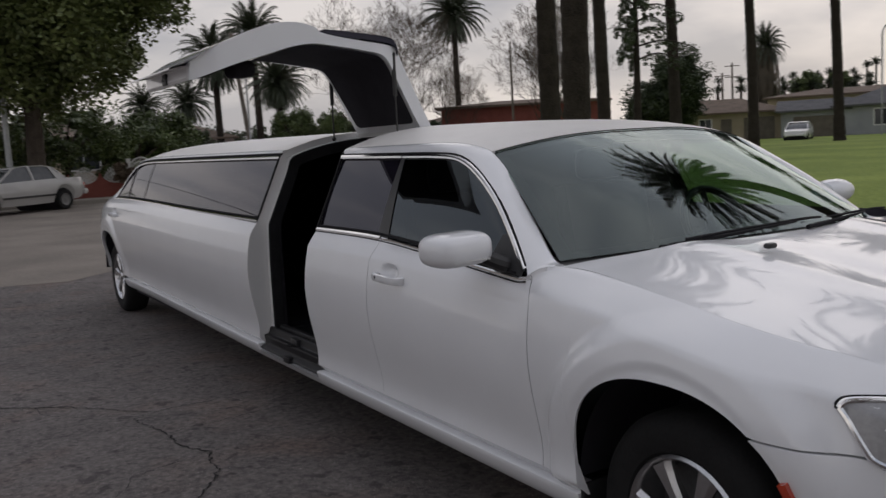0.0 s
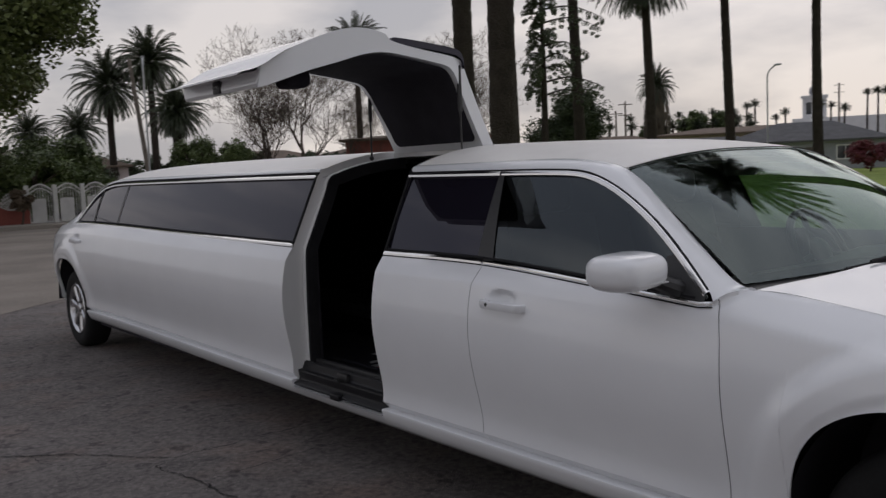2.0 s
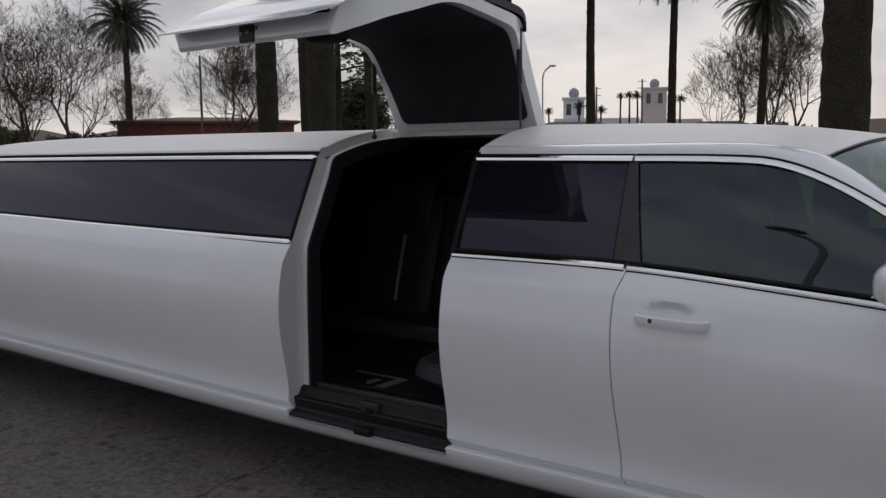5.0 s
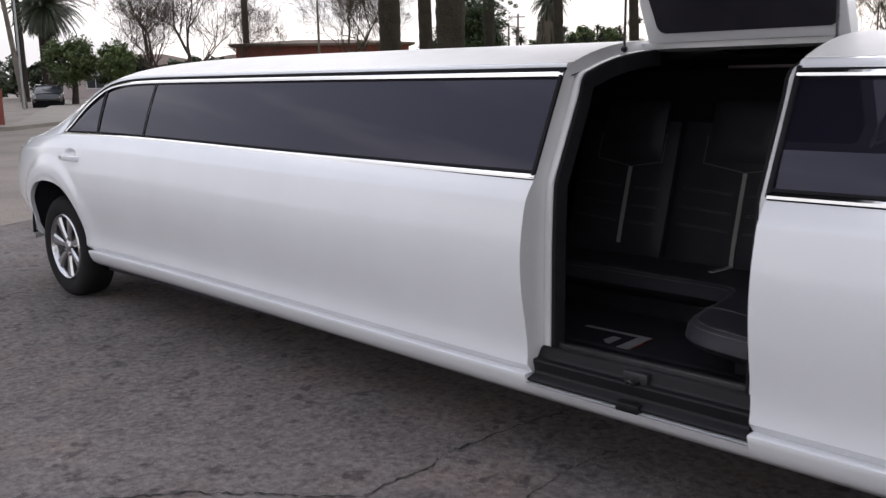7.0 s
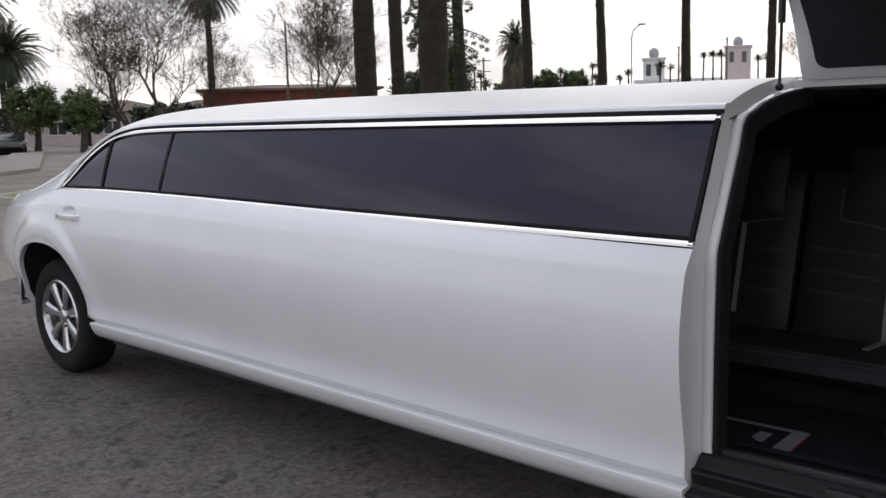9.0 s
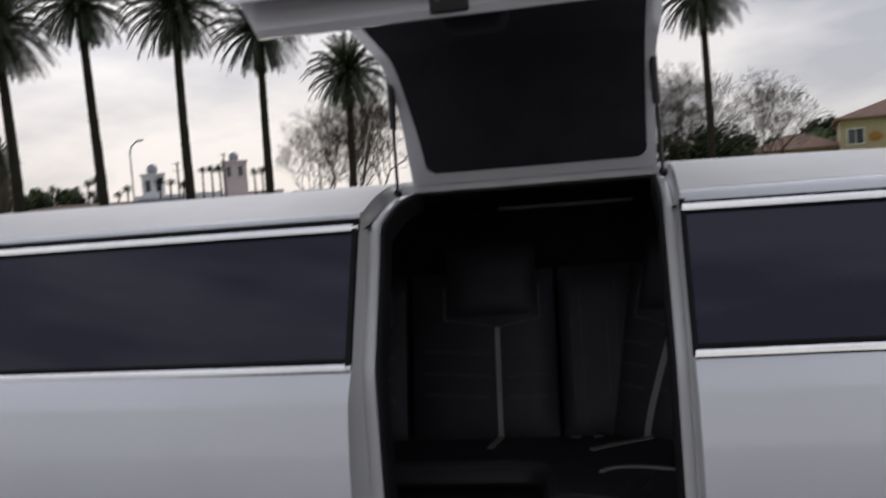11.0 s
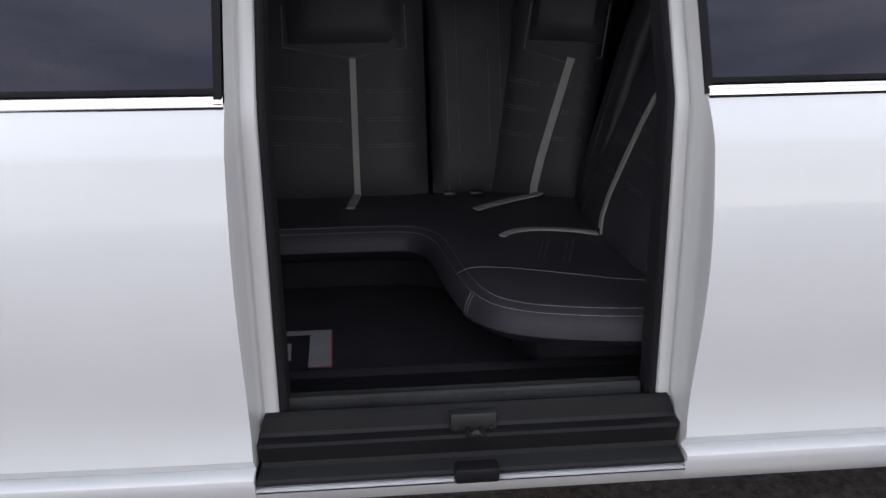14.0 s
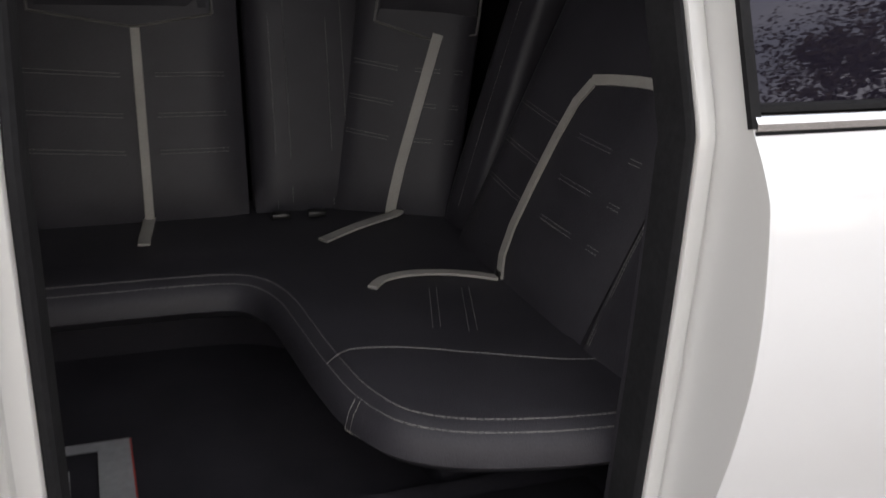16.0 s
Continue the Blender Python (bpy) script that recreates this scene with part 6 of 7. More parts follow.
grid(bm, lathe_rows, True)
part("skirt", bm, FROND_DRY, t, "hanging dead fronds", False)


# ---- leafless trees ----
def bare_tree_mesh(seed, height, spread=0.85, depth=8):
    rnd = random.Random(seed)
    verts, faces = [], []

    def limb(p, d, length, r, level):
        n = 3
        pts = [p]
        dirs = [d]
        for k in range(n):
            d = (d + Vector((rnd.uniform(-1, 1), rnd.uniform(-1, 1), rnd.uniform(-0.6, 1.0))) * 0.24).normalized()
            p = p + d * (length / n)
            pts.append(p)
            dirs.append(d)
        sides = 6 if level < 2 else (4 if level < 4 else 3)
        base = len(verts)
        for k, (q, e) in enumerate(zip(pts, dirs)):
            rr = max(r * (1 - 0.42 * k / n), 0.008)
            s = e.cross(Vector((0.3, 0.7, 0.2))).normalized()
            u = e.cross(s)
            for a in range(sides):
                w = 2 * math.pi * a / sides
                verts.append(q + (s * math.cos(w) + u * math.sin(w)) * rr)
        for k in range(n):
            for a in range(sides):
                i, j = base + k * sides + a, base + k * sides + (a + 1) % sides
                faces.append((i, j, j + sides, i + sides))
        if level >= depth:
            return
        for c in range(3 if level < 4 else 2):
            e = (dirs[-1] + Vector((rnd.uniform(-1, 1), rnd.uniform(-1, 1), rnd.uniform(-0.45, 0.75))) * spread * (1.25 if level == 0 else 1)).normalized()
            start = pts[-1] if c < 2 else pts[rnd.choice((1, 2))]
            limb(start, e, length * rnd.uniform(0.66, 0.90), r * 0.56, level + 1)

    limb(Vector((0, 0, 0)), Vector((0, 0, 1)), height * 0.25, height * 0.016, 0)
    me = bpy.data.meshes.new("branches")
    me.from_pydata([tuple(v) for v in verts], [], faces)
    me.materials.append(BARK_GREY)
    tips = verts
    return me, tips


BARE = [bare_tree_mesh(21, 11.0, 0.9, 9), bare_tree_mesh(22, 11.0, 0.95, 9), bare_tree_mesh(23, 11.0, 0.82, 9)]


def dry_leaves(tips, count, seed, size):
    rnd = random.Random(seed)
    verts, faces = [], []
    top = tips[len(tips) // 3:]
    for k in range(count):
        p = rnd.choice(top) + Vector((rnd.uniform(-1, 1), rnd.uniform(-1, 1), rnd.uniform(-1, 1))) * 0.13
        a, b = Vector((rnd.uniform(-1, 1), rnd.uniform(-1, 1), rnd.uniform(-1, 1))).normalized() * size, Vector((rnd.uniform(-1, 1), rnd.uniform(-1, 1), rnd.uniform(-1, 1))).normalized() * size
        i = len(verts)
        verts += [p - a, p + b, p + a, p - b]
        faces.append((i, i + 1, i + 2, i + 3))
    me = bpy.data.meshes.new("withered_leaves")
    me.from_pydata([tuple(v) for v in verts], [], faces)
    me.materials.append(LEAF_DRY)
    return me


DRY = [dry_leaves(t[1], 2600, k, 0.036) for k, t in enumerate(BARE)]


def bare_tree(x, y, kind, size, turn):
    t = thing("bare_tree", "leafless tree with fine grey twigs", "tree", "bare trees", at=(x, y, GROUND))
    b = new("branchwork", BARE[kind][0])
    b.parent = t
    m = Matrix.Rotation(turn, 4, "Z") @ Matrix.Scale(size * 1.3, 4)
    b.matrix_local = m
    b2 = new("foliage", DRY[kind])
    b2.parent = t
    b2.matrix_local = m
    return t


for x, y, k, s, a in ((-56.2, 31.2, 2, 0.92, 0.4), (-57.6, 30.9, 1, 0.86, 4.4), (-60.5, 30.0, 1, 0.62, 2.0), (-53.4, 34.6, 2, 0.55, 1.0), (-44.8, 36.4, 2, 0.8, 5.0), (-43.8, 38.4, 0, 0.6, 1.0),
                      (-24.0, 75.5, 1, 1.0, 0.8), (-21.0, 80.0, 2, 0.95, 2.6), (-26.4, 79.0, 2, 0.85, 3.5), (10.9, 59.1, 2, 0.64, 1.3), (6.0, 70.0, 2, 0.84, 0.2), (4.0, 72.0, 1, 0.8, 4.0), (2.2, 73.0, 0, 0.7, 2.0)):
    bare_tree(x, y, k, s, a)


# ---- leafy trees and shrubs ----
def leaf_cloud(clumps, per, size, seed, inner=()):
    """Leaves scattered through many small clumps; inner: denser clumps of larger leaves."""
    rnd = random.Random(seed)
    verts, faces = [], []
    for cx, cy, cz, r, count, big in [(*c, per, 1.0) for c in clumps] + [(*c, per // 3, 2.6) for c in inner]:
        for k in range(count):
            v = Vector((rnd.gauss(0, 1), rnd.gauss(0, 1), rnd.gauss(0, 1))).normalized() * r * rnd.uniform(0.35, 1.05)
            p = Vector((cx, cy, cz)) + Vector((v.x, v.y, v.z * 0.8))
            s = size * big * rnd.uniform(0.6, 1.3)
            a = Vector((rnd.uniform(-1, 1), rnd.uniform(-1, 1), rnd.uniform(-0.6, 0.6))).normalized() * s
            b = a.cross(Vector((rnd.uniform(-1, 1), rnd.uniform(-1, 1), rnd.uniform(0.2, 1)))).normalized() * s * 0.55
            i = len(verts)
            verts += [p - a, p + b, p + a, p - b]
            faces.append((i, i + 1, i + 2, i + 3))
    me = bpy.data.meshes.new("crown")
    me.from_pydata([tuple(v) for v in verts], [], faces)
    return me


def ball_of_clumps(rx, ry, rz, n, seed, r=0.9):
    rnd = random.Random(seed)
    out = []
    for k in range(n):
        v = Vector((rnd.gauss(0, 1), rnd.gauss(0, 1), rnd.gauss(0, 1))).normalized() * rnd.uniform(0.35, 1.0) ** 0.5
        out.append((v.x * rx, v.y * ry, v.z * rz, r * rnd.uniform(0.6, 1.25)))
    return out


def leafy_tree(x, y, height, rx, rz, clumps, per, size, seed, mat=LEAF, label="leafy green tree", name="tree", trunk_r=0.25, group="", puff=0.33):
    t = thing(name, label, "tree", group, at=(x, y, GROUND))
    bm = bmesh.new()
    rnd = random.Random(seed)
    tube(bm, smooth_path([(0, 0, 0), (0.1, 0.05, height * 0.3), (-0.05, 0.1, height * 0.6)], 4), lambda q: trunk_r * (1 - 0.5 * q), 8)
    for k in range(5):
        a = k * 1.3
        tube(bm, smooth_path([(0.05, 0.05, height * 0.4), (math.cos(a) * rx * 0.4, math.sin(a) * rx * 0.4, height * 0.6), (math.cos(a) * rx * 0.7, math.sin(a) * rx * 0.7, height * 0.75)], 3), lambda q: trunk_r * 0.45 * (1 - 0.7 * q), 5)
    part("trunk", bm, BARK_GREY, t)
    puffs = ball_of_clumps(rx, rx, rz, clumps, seed, min(rx, rz) * puff)
    me = leaf_cloud(puffs, per, size, seed, [(x * 0.72, y * 0.72, z * 0.72, r * 0.8) for x, y, z, r in puffs[::2]])
    me.materials.append(mat)
    c = new("crown", me)
    c.parent = t
    c.matrix_local = Matrix.Translation((0, 0, height - rz))
    return t


leafy_tree(-29.0, 2.55, 12.4, 5.4, 4.55, 260, 420, 0.105, 31, LEAF_C, "large dense street tree with a wide dark crown", trunk_r=0.34, puff=0.235)
leafy_tree(-35.5, 8.6, 2.3, 2.0, 0.9, 60, 90, 0.09, 32, LEAF, "dark green shrub behind the garden wall", "shrub", 0.15)
leafy_tree(-35.5, 4.5, 4.2, 3.0, 1.7, 60, 110, 0.085, 33, LEAF, "dark green shrub behind the garden wall", "shrub", 0.15)
leafy_tree(-35.0, -1.5, 4.6, 3.2, 2.2, 80, 130, 0.085, 61, LEAF, "dark green shrub behind the garden wall", "shrub", 0.15)
leafy_tree(-29.2, 5.42, 1.35, 0.42, 0.4, 24, 60, 0.05, 64, LEAF_DRY, "small dark red bush before the wall", "bush", 0.05)
leafy_tree(-36.6, 8.6, 3.5, 2.0, 1.6, 90, 120, 0.085, 65, LEAF_B, "big rounded hedge behind the gate", "hedge", 0.15)
leafy_tree(-34.3, 1.2, 3.6, 2.2, 1.7, 60, 110, 0.085, 62, LEAF_B, "dark green shrub behind the garden wall", "shrub", 0.15)
leafy_tree(-34.0, 7.0, 3.0, 2.0, 1.4, 60, 110, 0.085, 63, LEAF, "dark green shrub behind the garden wall", "shrub", 0.15)
leafy_tree(-37.0, -5.0, 5.2, 3.2, 2.2, 60, 110, 0.085, 34, LEAF_B, "dark green shrub behind the garden wall", "shrub", 0.15)
leafy_tree(-43.0, 9.8, 2.5, 2.4, 1.0, 60, 90, 0.09, 35, LEAF_B, "rounded hedge by the street", "hedge", 0.12)
leafy_tree(-57.0, 23.55, 4.4, 1.75, 1.55, 90, 110, 0.085, 36, LEAF_B, "round garden tree by the street")
leafy_tree(-54.0, 25.1, 4.05, 1.1, 1.35, 70, 110, 0.08, 37, LEAF, "small round dark green garden tree")
leafy_tree(-76.0, 21.4, 3.7, 2.6, 1.9, 60, 90, 0.13, 73, LEAF_DARK, "dark leafy tree at the street corner")
leafy_tree(-84.0, 26.5, 3.9, 3.0, 2.2, 60, 90, 0.14, 74, LEAF_DARK, "dark leafy tree at the street corner")
leafy_tree(-92.0, 22.0, 4.0, 4.0, 1.9, 60, 90, 0.16, 75, LEAF_DARK, "dark leafy tree at the street corner")
leafy_tree(-98.0, 36.0, 4.2, 5.0, 2.0, 70, 90, 0.18, 76, LEAF_DARK, "dark leafy tree at the street corner")
leafy_tree(-75.0, 36.0, 4.2, 2.6, 1.6, 40, 60, 0.2, 38, LEAF_DARK, "dark leafy tree at the street corner")
leafy_tree(-70.0, 41.0, 4.0, 3.0, 1.7, 50, 60, 0.2, 39, LEAF_DARK, "dark tree behind the bare trees")
leafy_tree(-63.0, 46.0, 4.6, 3.2, 1.9, 50, 60, 0.2, 40, LEAF_DARK, "dark tree behind the bare trees")
leafy_tree(-50.9, 55.7, 8.2, 2.5, 3.4, 120, 160, 0.11, 41, LEAF_DARK, "tall dark evergreen behind the palms")
leafy_tree(-52.6, 54.0, 5.6, 2.4, 2.3, 70, 140, 0.11, 42, LEAF_DARK, "dark evergreen bush behind the palms")
leafy_tree(-30.5, 78.5, 3.4, 3.2, 1.5, 50, 50, 0.2, 43, LEAF_B, "broad low bush before the far houses", "bush", 0.1)
leafy_tree(-24.0, 82.0, 3.9, 4.0, 1.6, 60, 50, 0.2, 44, LEAF_B, "broad low bush before the far houses", "bush", 0.1)
leafy_tree(8.0, 74.0, 6.3, 3.4, 2.8, 80, 60, 0.2, 45, LEAF_DARK, "dark bush beside the bare tree", "bush", 0.1)
leafy_tree(3.2, 75.0, 6.2, 4.4, 2.8, 70, 50, 0.2, 46, LEAF_DARK, "dark bush beside the bare tree", "bush", 0.1)
leafy_tree(31.0, 105.0, 8.6, 3.0, 2.2, 50, 50, 0.25, 47, LEAF, "dark tree behind the yellow house")
leafy_tree(20.0, 100.0, 6.6, 4.0, 2.0, 50, 50, 0.25, 48, LEAF, "dark tree behind the yellow house")
leafy_tree(17.0, 118.0, 7.6, 5.0, 2.4, 60, 60, 0.25, 51, LEAF_DARK, "distant dark tree behind the roofs")
leafy_tree(26.5, 120.0, 9.0, 4.0, 2.4, 60, 60, 0.25, 52, LEAF_DARK, "distant dark tree behind the roofs")
leafy_tree(30.5, 76.5, 4.4, 1.6, 1.5, 40, 50, 0.2, 49, LEAF, "bush by the yellow house", "bush", 0.1)
leafy_tree(-86.5, 120.0, 9.0, 3.0, 2.2, 50, 50, 0.24, 81, LEAF_B, "rounded green tree before the far street")
leafy_tree(-82.6, 122.6, 8.7, 2.4, 1.9, 50, 50, 0.24, 82, LEAF_B, "rounded green tree before the far street")
leafy_tree(-92.0, 117.0, 7.6, 2.6, 1.6, 50, 50, 0.24, 83, LEAF_B, "rounded green tree before the far street")
leafy_tree(-26.5, 58.5, 2.3, 1.5, 0.95, 50, 70, 0.09, 50, FLOWER, "bush covered in red blossom", "flowering_bush", 0.08)

# across the street, mirrored in the windows
leafy_tree(13.2, -8.7, 9.2, 3.8, 2.9, 200, 110, 0.055, 71, LEAF_DRY, "sparse brownish street tree across the road")
leafy_tree(22.0, -8.0, 7.4, 2.8, 2.0, 90, 100, 0.06, 72, LEAF_DRY, "sparse brownish street tree across the road")

# cedar with hanging tiers
t = thing("cedar", "sparse dark conifer with drooping tiers", "tree", at=(-30.0, 31.3, GROUND))
bm = bmesh.new()
tube(bm, [(0, 0, 0), (0.1, 0, 6), (0, 0, 13)], lambda q: 0.24 * (1 - 0.85 * q), 8)
part("trunk", bm, BARK, t)
rnd = random.Random(77)
bm = bmesh.new()
needles = []
for k in range(34):
    z = 5.0 + 7.7 * k / 33
    a = k * 2.4 + rnd.uniform(-0.4, 0.4)
    ln = rnd.uniform(1.1, 2.9) * (1.15 - 0.4 * (z - 3.5) / 9.2) * (1 + 0.55 * math.cos(a - 0.88))
    pts = smooth_path([(0, 0, z), (math.cos(a) * ln * 0.5, math.sin(a) * ln * 0.5, z + 0.25), (math.cos(a) * ln, math.sin(a) * ln, z - 0.25)], 4)
    tube(bm, pts, lambda q: 0.06 * (1 - 0.8 * q), 4)
    for p in pts[2:]:
        needles.append((p[0], p[1], p[2] - 0.14, 0.20))
        needles.append((p[0], p[1], p[2] - rnd.uniform(0.3, 0.6), 0.14))
tagged(part("branchwork", bm, BARK, t), kind="stuff")
me = leaf_cloud(needles, 60, 0.055, 78)
me.materials.append(LEAF_DARK)
c = new("foliage", me)
c.parent = t

# ---- houses ----
def house(name, x, y, turn, w, d, h, roof_h, wall, roof, label, windows=(), doors=(), gable=False, over=0.45, trim=TRIM):
    """A house facing -y before turning: w along x, d along y; windows and doors on the front: (x, z, width, height)."""
    t = thing(name, label, "house", at=(x, y, GROUND), turn=turn)
    bm = bmesh.new()
    block(bm, (-w / 2, 0, 0), (w / 2, d, h))
    part("wall", bm, wall, t, "", False)
    bm = bmesh.new()
    o = over
    e = [bm.verts.new(p) for p in ((-w / 2 - o, -o, h), (w / 2 + o, -o, h), (w / 2 + o, d + o, h), (-w / 2 - o, d + o, h))]
    e2 = [bm.verts.new((v.co.x, v.co.y, h + 0.16)) for v in e]
    run = 0.0 if gable else min(d / 2 + o, w / 2) * 0.95
    r = [bm.verts.new((-w / 2 - o + run, d / 2, h + 0.16 + roof_h)), bm.verts.new((w / 2 + o - run, d / 2, h + 0.16 + roof_h))]
    bm.faces.new(e)
    for i in range(4):
        bm.faces.new((e[i], e[(i + 1) % 4], e2[(i + 1) % 4], e2[i]))
    bm.faces.new((e2[0], e2[1], r[1], r[0]))
    bm.faces.new((e2[2], e2[3], r[0], r[1]))
    bm.faces.new((e2[1], e2[2], r[1]))
    bm.faces.new((e2[3], e2[0], r[0]))
    part("roof", bm, roof, t, "", False)
    for wx, wz, ww, wh in windows:
        bm = bmesh.new()
        block(bm, (wx - ww / 2 - 0.08, -0.05, wz - 0.08), (wx + ww / 2 + 0.08, 0.02, wz + wh + 0.08))
        win = part("window", bm, trim, t, "", False)
        for q in (-1, 1):
            bm = bmesh.new()
            block(bm, (wx + q * ww / 4 - ww / 4 + 0.03, -0.065, wz + 0.02), (wx + q * ww / 4 + ww / 4 - 0.03, -0.045, wz + wh - 0.02))
            part("pane", bm, WINDOW, win, "", False)
    for wx, wz, ww, wh in doors:
        bm = bmesh.new()
        block(bm, (wx - ww / 2, -0.06, wz), (wx + ww / 2, 0.02, wz + wh))
        part("door", bm, WOOD, t, "", False)
    return t


def toward(x, y):
    """The turn that faces a house to the street."""
    return math.degrees(math.atan2(y + 2, x - 2)) - 90


house("bungalow", -52.5, 62.5, toward(-52.5, 62.5), 11, 8, 2.5, 1.3, STUCCO_TAN, SHINGLE, "low tan stucco bungalow with a hipped brown roof", ((-3.6, 1.0, 1.2, 1.1), (-1.2, 1.0, 1.0, 1.1)), ((0.6, 0, 0.95, 2.05), (3.4, 0, 2.6, 2.1)))
house("apartment_house", -50.5, 80.0, toward(-50.5, 80.0), 17, 9, 3.9, 0.7, STUCCO_TAN, SHINGLE, "pale beige two-storey house behind the palms", ((-4.0, 2.4, 1.3, 0.9), (1.5, 2.4, 1.6, 0.9)))
house("garage", -45.3, 66.0, toward(-45.3, 66.0), 5.2, 5, 2.3, 0.9, STUCCO_GREY, SHINGLE_GREY, "small grey garage with a gabled roof", (), ((0, 0, 3.2, 1.9),), True)
house("grey_house", -38.0, 70.0, toward(-38.0, 70.0), 13, 9, 2.5, 1.7, STUCCO_GREY, SHINGLE_GREY, "grey bungalow with a dark shingle roof", ((-2.5, 0.9, 2.2, 1.3), (3.2, 1.0, 1.3, 1.1)), ((0.6, 0, 1.0, 2.05),))
house("brown_house", -26.5, 75.0, toward(-26.5, 75.0), 11, 8, 2.5, 1.5, STUCCO_TAN, SHINGLE, "brown bungalow half hidden by bushes", ((-2.5, 1.0, 1.6, 1.1), (2.4, 1.0, 1.4, 1.1)))
house("far_house", -14.0, 84.0, toward(-14.0, 84.0), 15, 9, 2.6, 1.5, STUCCO_TAN, SHINGLE, "low far house under a brown roof", ((-3.5, 1.0, 1.6, 1.1), (2.4, 1.0, 1.4, 1.1)))
house("red_house", -52.2, 40.4, toward(-52.2, 40.4), 12.7, 9, 3.9, 0.45, RED_BRICK, SHINGLE, "long red-painted house with a low brown roof", ((-4.5, 1.5, 1.4, 1.0), (0.0, 1.5, 1.4, 1.0), (4.5, 1.5, 1.4, 1.0)))
house("pink_house", -84.0, 42.0, toward(-84.0, 42.0), 14, 9, 3.0, 1.2, STUCCO_PINK, SHINGLE, "pink stucco house at the end of the street", ((-4.0, 1.0, 1.6, 1.2), (1.0, 1.0, 1.6, 1.2)), ((4, 0, 1.0, 2.05),))
house("corner_house", -82.0, 22.5, toward(-82.0, 22.5), 9, 8, 2.9, 1.4, STUCCO_PINK, SHINGLE, "small pink stucco house at the corner", ((-2.5, 1.0, 1.4, 1.2), (1.6, 1.0, 1.4, 1.2)), ((0, 0, 1.0, 2.05),))
house("low_house", -69.0, 47.5, toward(-69.0, 47.5), 16, 9, 2.8, 1.0, STUCCO_TAN, SHINGLE, "low tan house behind the bare trees", ((-4.0, 1.0, 1.6, 1.2), (2.0, 1.0, 1.6, 1.2)))
house("yellow_house", 25.6, 80.0, toward(26.5, 80.0) + 6, 13, 9, 6.3, 1.7, STUCCO_YELLOW, SHINGLE_RED, "two-storey yellow stucco house with white windows",
      ((-5.3, 4.25, 1.25, 1.25), (-2.0, 4.5, 1.15, 1.0), (0.2, 4.5, 0.75, 1.0), (3.0, 4.3, 0.9, 1.1), (-1.8, 1.6, 1.15, 1.0), (0.4, 1.6, 0.75, 1.0)))
house("side_bungalow", 16.2, 84.5, toward(16.2, 84.5), 7.5, 8, 4.2, 1.5, STUCCO_TAN, SHINGLE_RED, "small bungalow beside the yellow house", ((-1.5, 1.2, 1.4, 1.1), (1.8, 1.2, 1.4, 1.1)))

# ornament on the yellow wall
t = thing("wall_ornament", "orange sunburst ornament on the yellow house", "ornament", at=(25.6, 80.0, GROUND), turn=toward(26.5, 80.0) + 6)
bm = bmesh.new()
for k in range(14):
    a = 2 * math.pi * k / 14
    tube(bm, [(-3.75 + 0.16 * math.cos(a), -0.06, 4.75 + 0.14 * math.sin(a)), (-3.75 + 0.55 * math.cos(a), -0.06, 4.75 + 0.42 * math.sin(a))], 0.055, 4)
part("rays", bm, surface("orange_metal", (0.55, 0.22, 0.04), (0.65, 0.32, 0.08), 0.5), t)

# white towers with domes
def tower(x, y, s, h, mat, label, dome=1.2):
    t = thing("domed_tower", label, "tower", at=(x, y, GROUND), turn=toward(x, y))
    bm = bmesh.new()
    block(bm, (-s / 2, 0, 0), (s / 2, s, h))
    part("wall", bm, mat, t, "", False)
    bm = bmesh.new()
    block(bm, (-s / 2 - 0.3, -0.3, h), (s / 2 + 0.3, s + 0.3, h + 0.5))
    part("cornice", bm, mat, t, "", False)
    bm = bmesh.new()
    rings = [[(dome * math.cos(e) * math.cos(a), s / 2 + dome * math.cos(e) * math.sin(a), h + 0.6 + dome * (0.75 + 1.1 * math.sin(e))) for a in [2 * math.pi * k / 18 for k in range(18)]] for e in [radians(q) for q in (-40, -15, 5, 25, 45, 65, 82)]]
    grid(bm, rings, True)
    part("dome", bm, STUCCO_GREY, t, "grey dome")
    for q in (-1, 1):
        bm = bmesh.new()
        block(bm, (q * s * 0.24 - 0.55, -0.08, h - 3.6), (q * s * 0.24 + 0.55, 0.05, h - 1.0))
        part("window", bm, WINDOW, t, "", False)
    return t


tw = tower(-103.2, 185.8, 4.9, 13.9, STUCCO_WHITE, "white tower with a small grey dome")
bm = bmesh.new()
block(bm, (-4.5, -2, 0), (15, 12, 9.4))
part("wing", bm, STUCCO_WHITE, tw, "", False)
tw = tower(-97.9, 218.4, 6.2, 17.6, STUCCO_PINK, "pale pink tower with a small dome", 1.25)
bm = bmesh.new()
block(bm, (-4, -2, 0), (12, 12, 9.8))
part("wing", bm, STUCCO_PINK, tw, "", False)

# ---- poles and wires ----
def utility_pole(x, y, height, arms=2, lean=0.0, r=0.15, label="wooden utility pole with crossarms"):
    t = thing("utility_pole", label, "utility pole", "utility poles", at=(x, y, GROUND), turn=toward(x, y))
    bm = bmesh.new()
    tube(bm, [(0, 0, 0), (lean * 0.5, 0, height / 2), (lean, 0, height)], lambda q: r * (1 - 0.3 * q), 8)
    part("post", bm, WOOD, t)
    for k in range(arms):
        bm = bmesh.new()
        block(bm, (lean - 0.85, -0.06, height - 0.42 - 1.3 * k), (lean + 0.85, 0.05, height - 0.32 - 1.3 * k))
        part("crossarm", bm, WOOD, t, "", False)
    return t


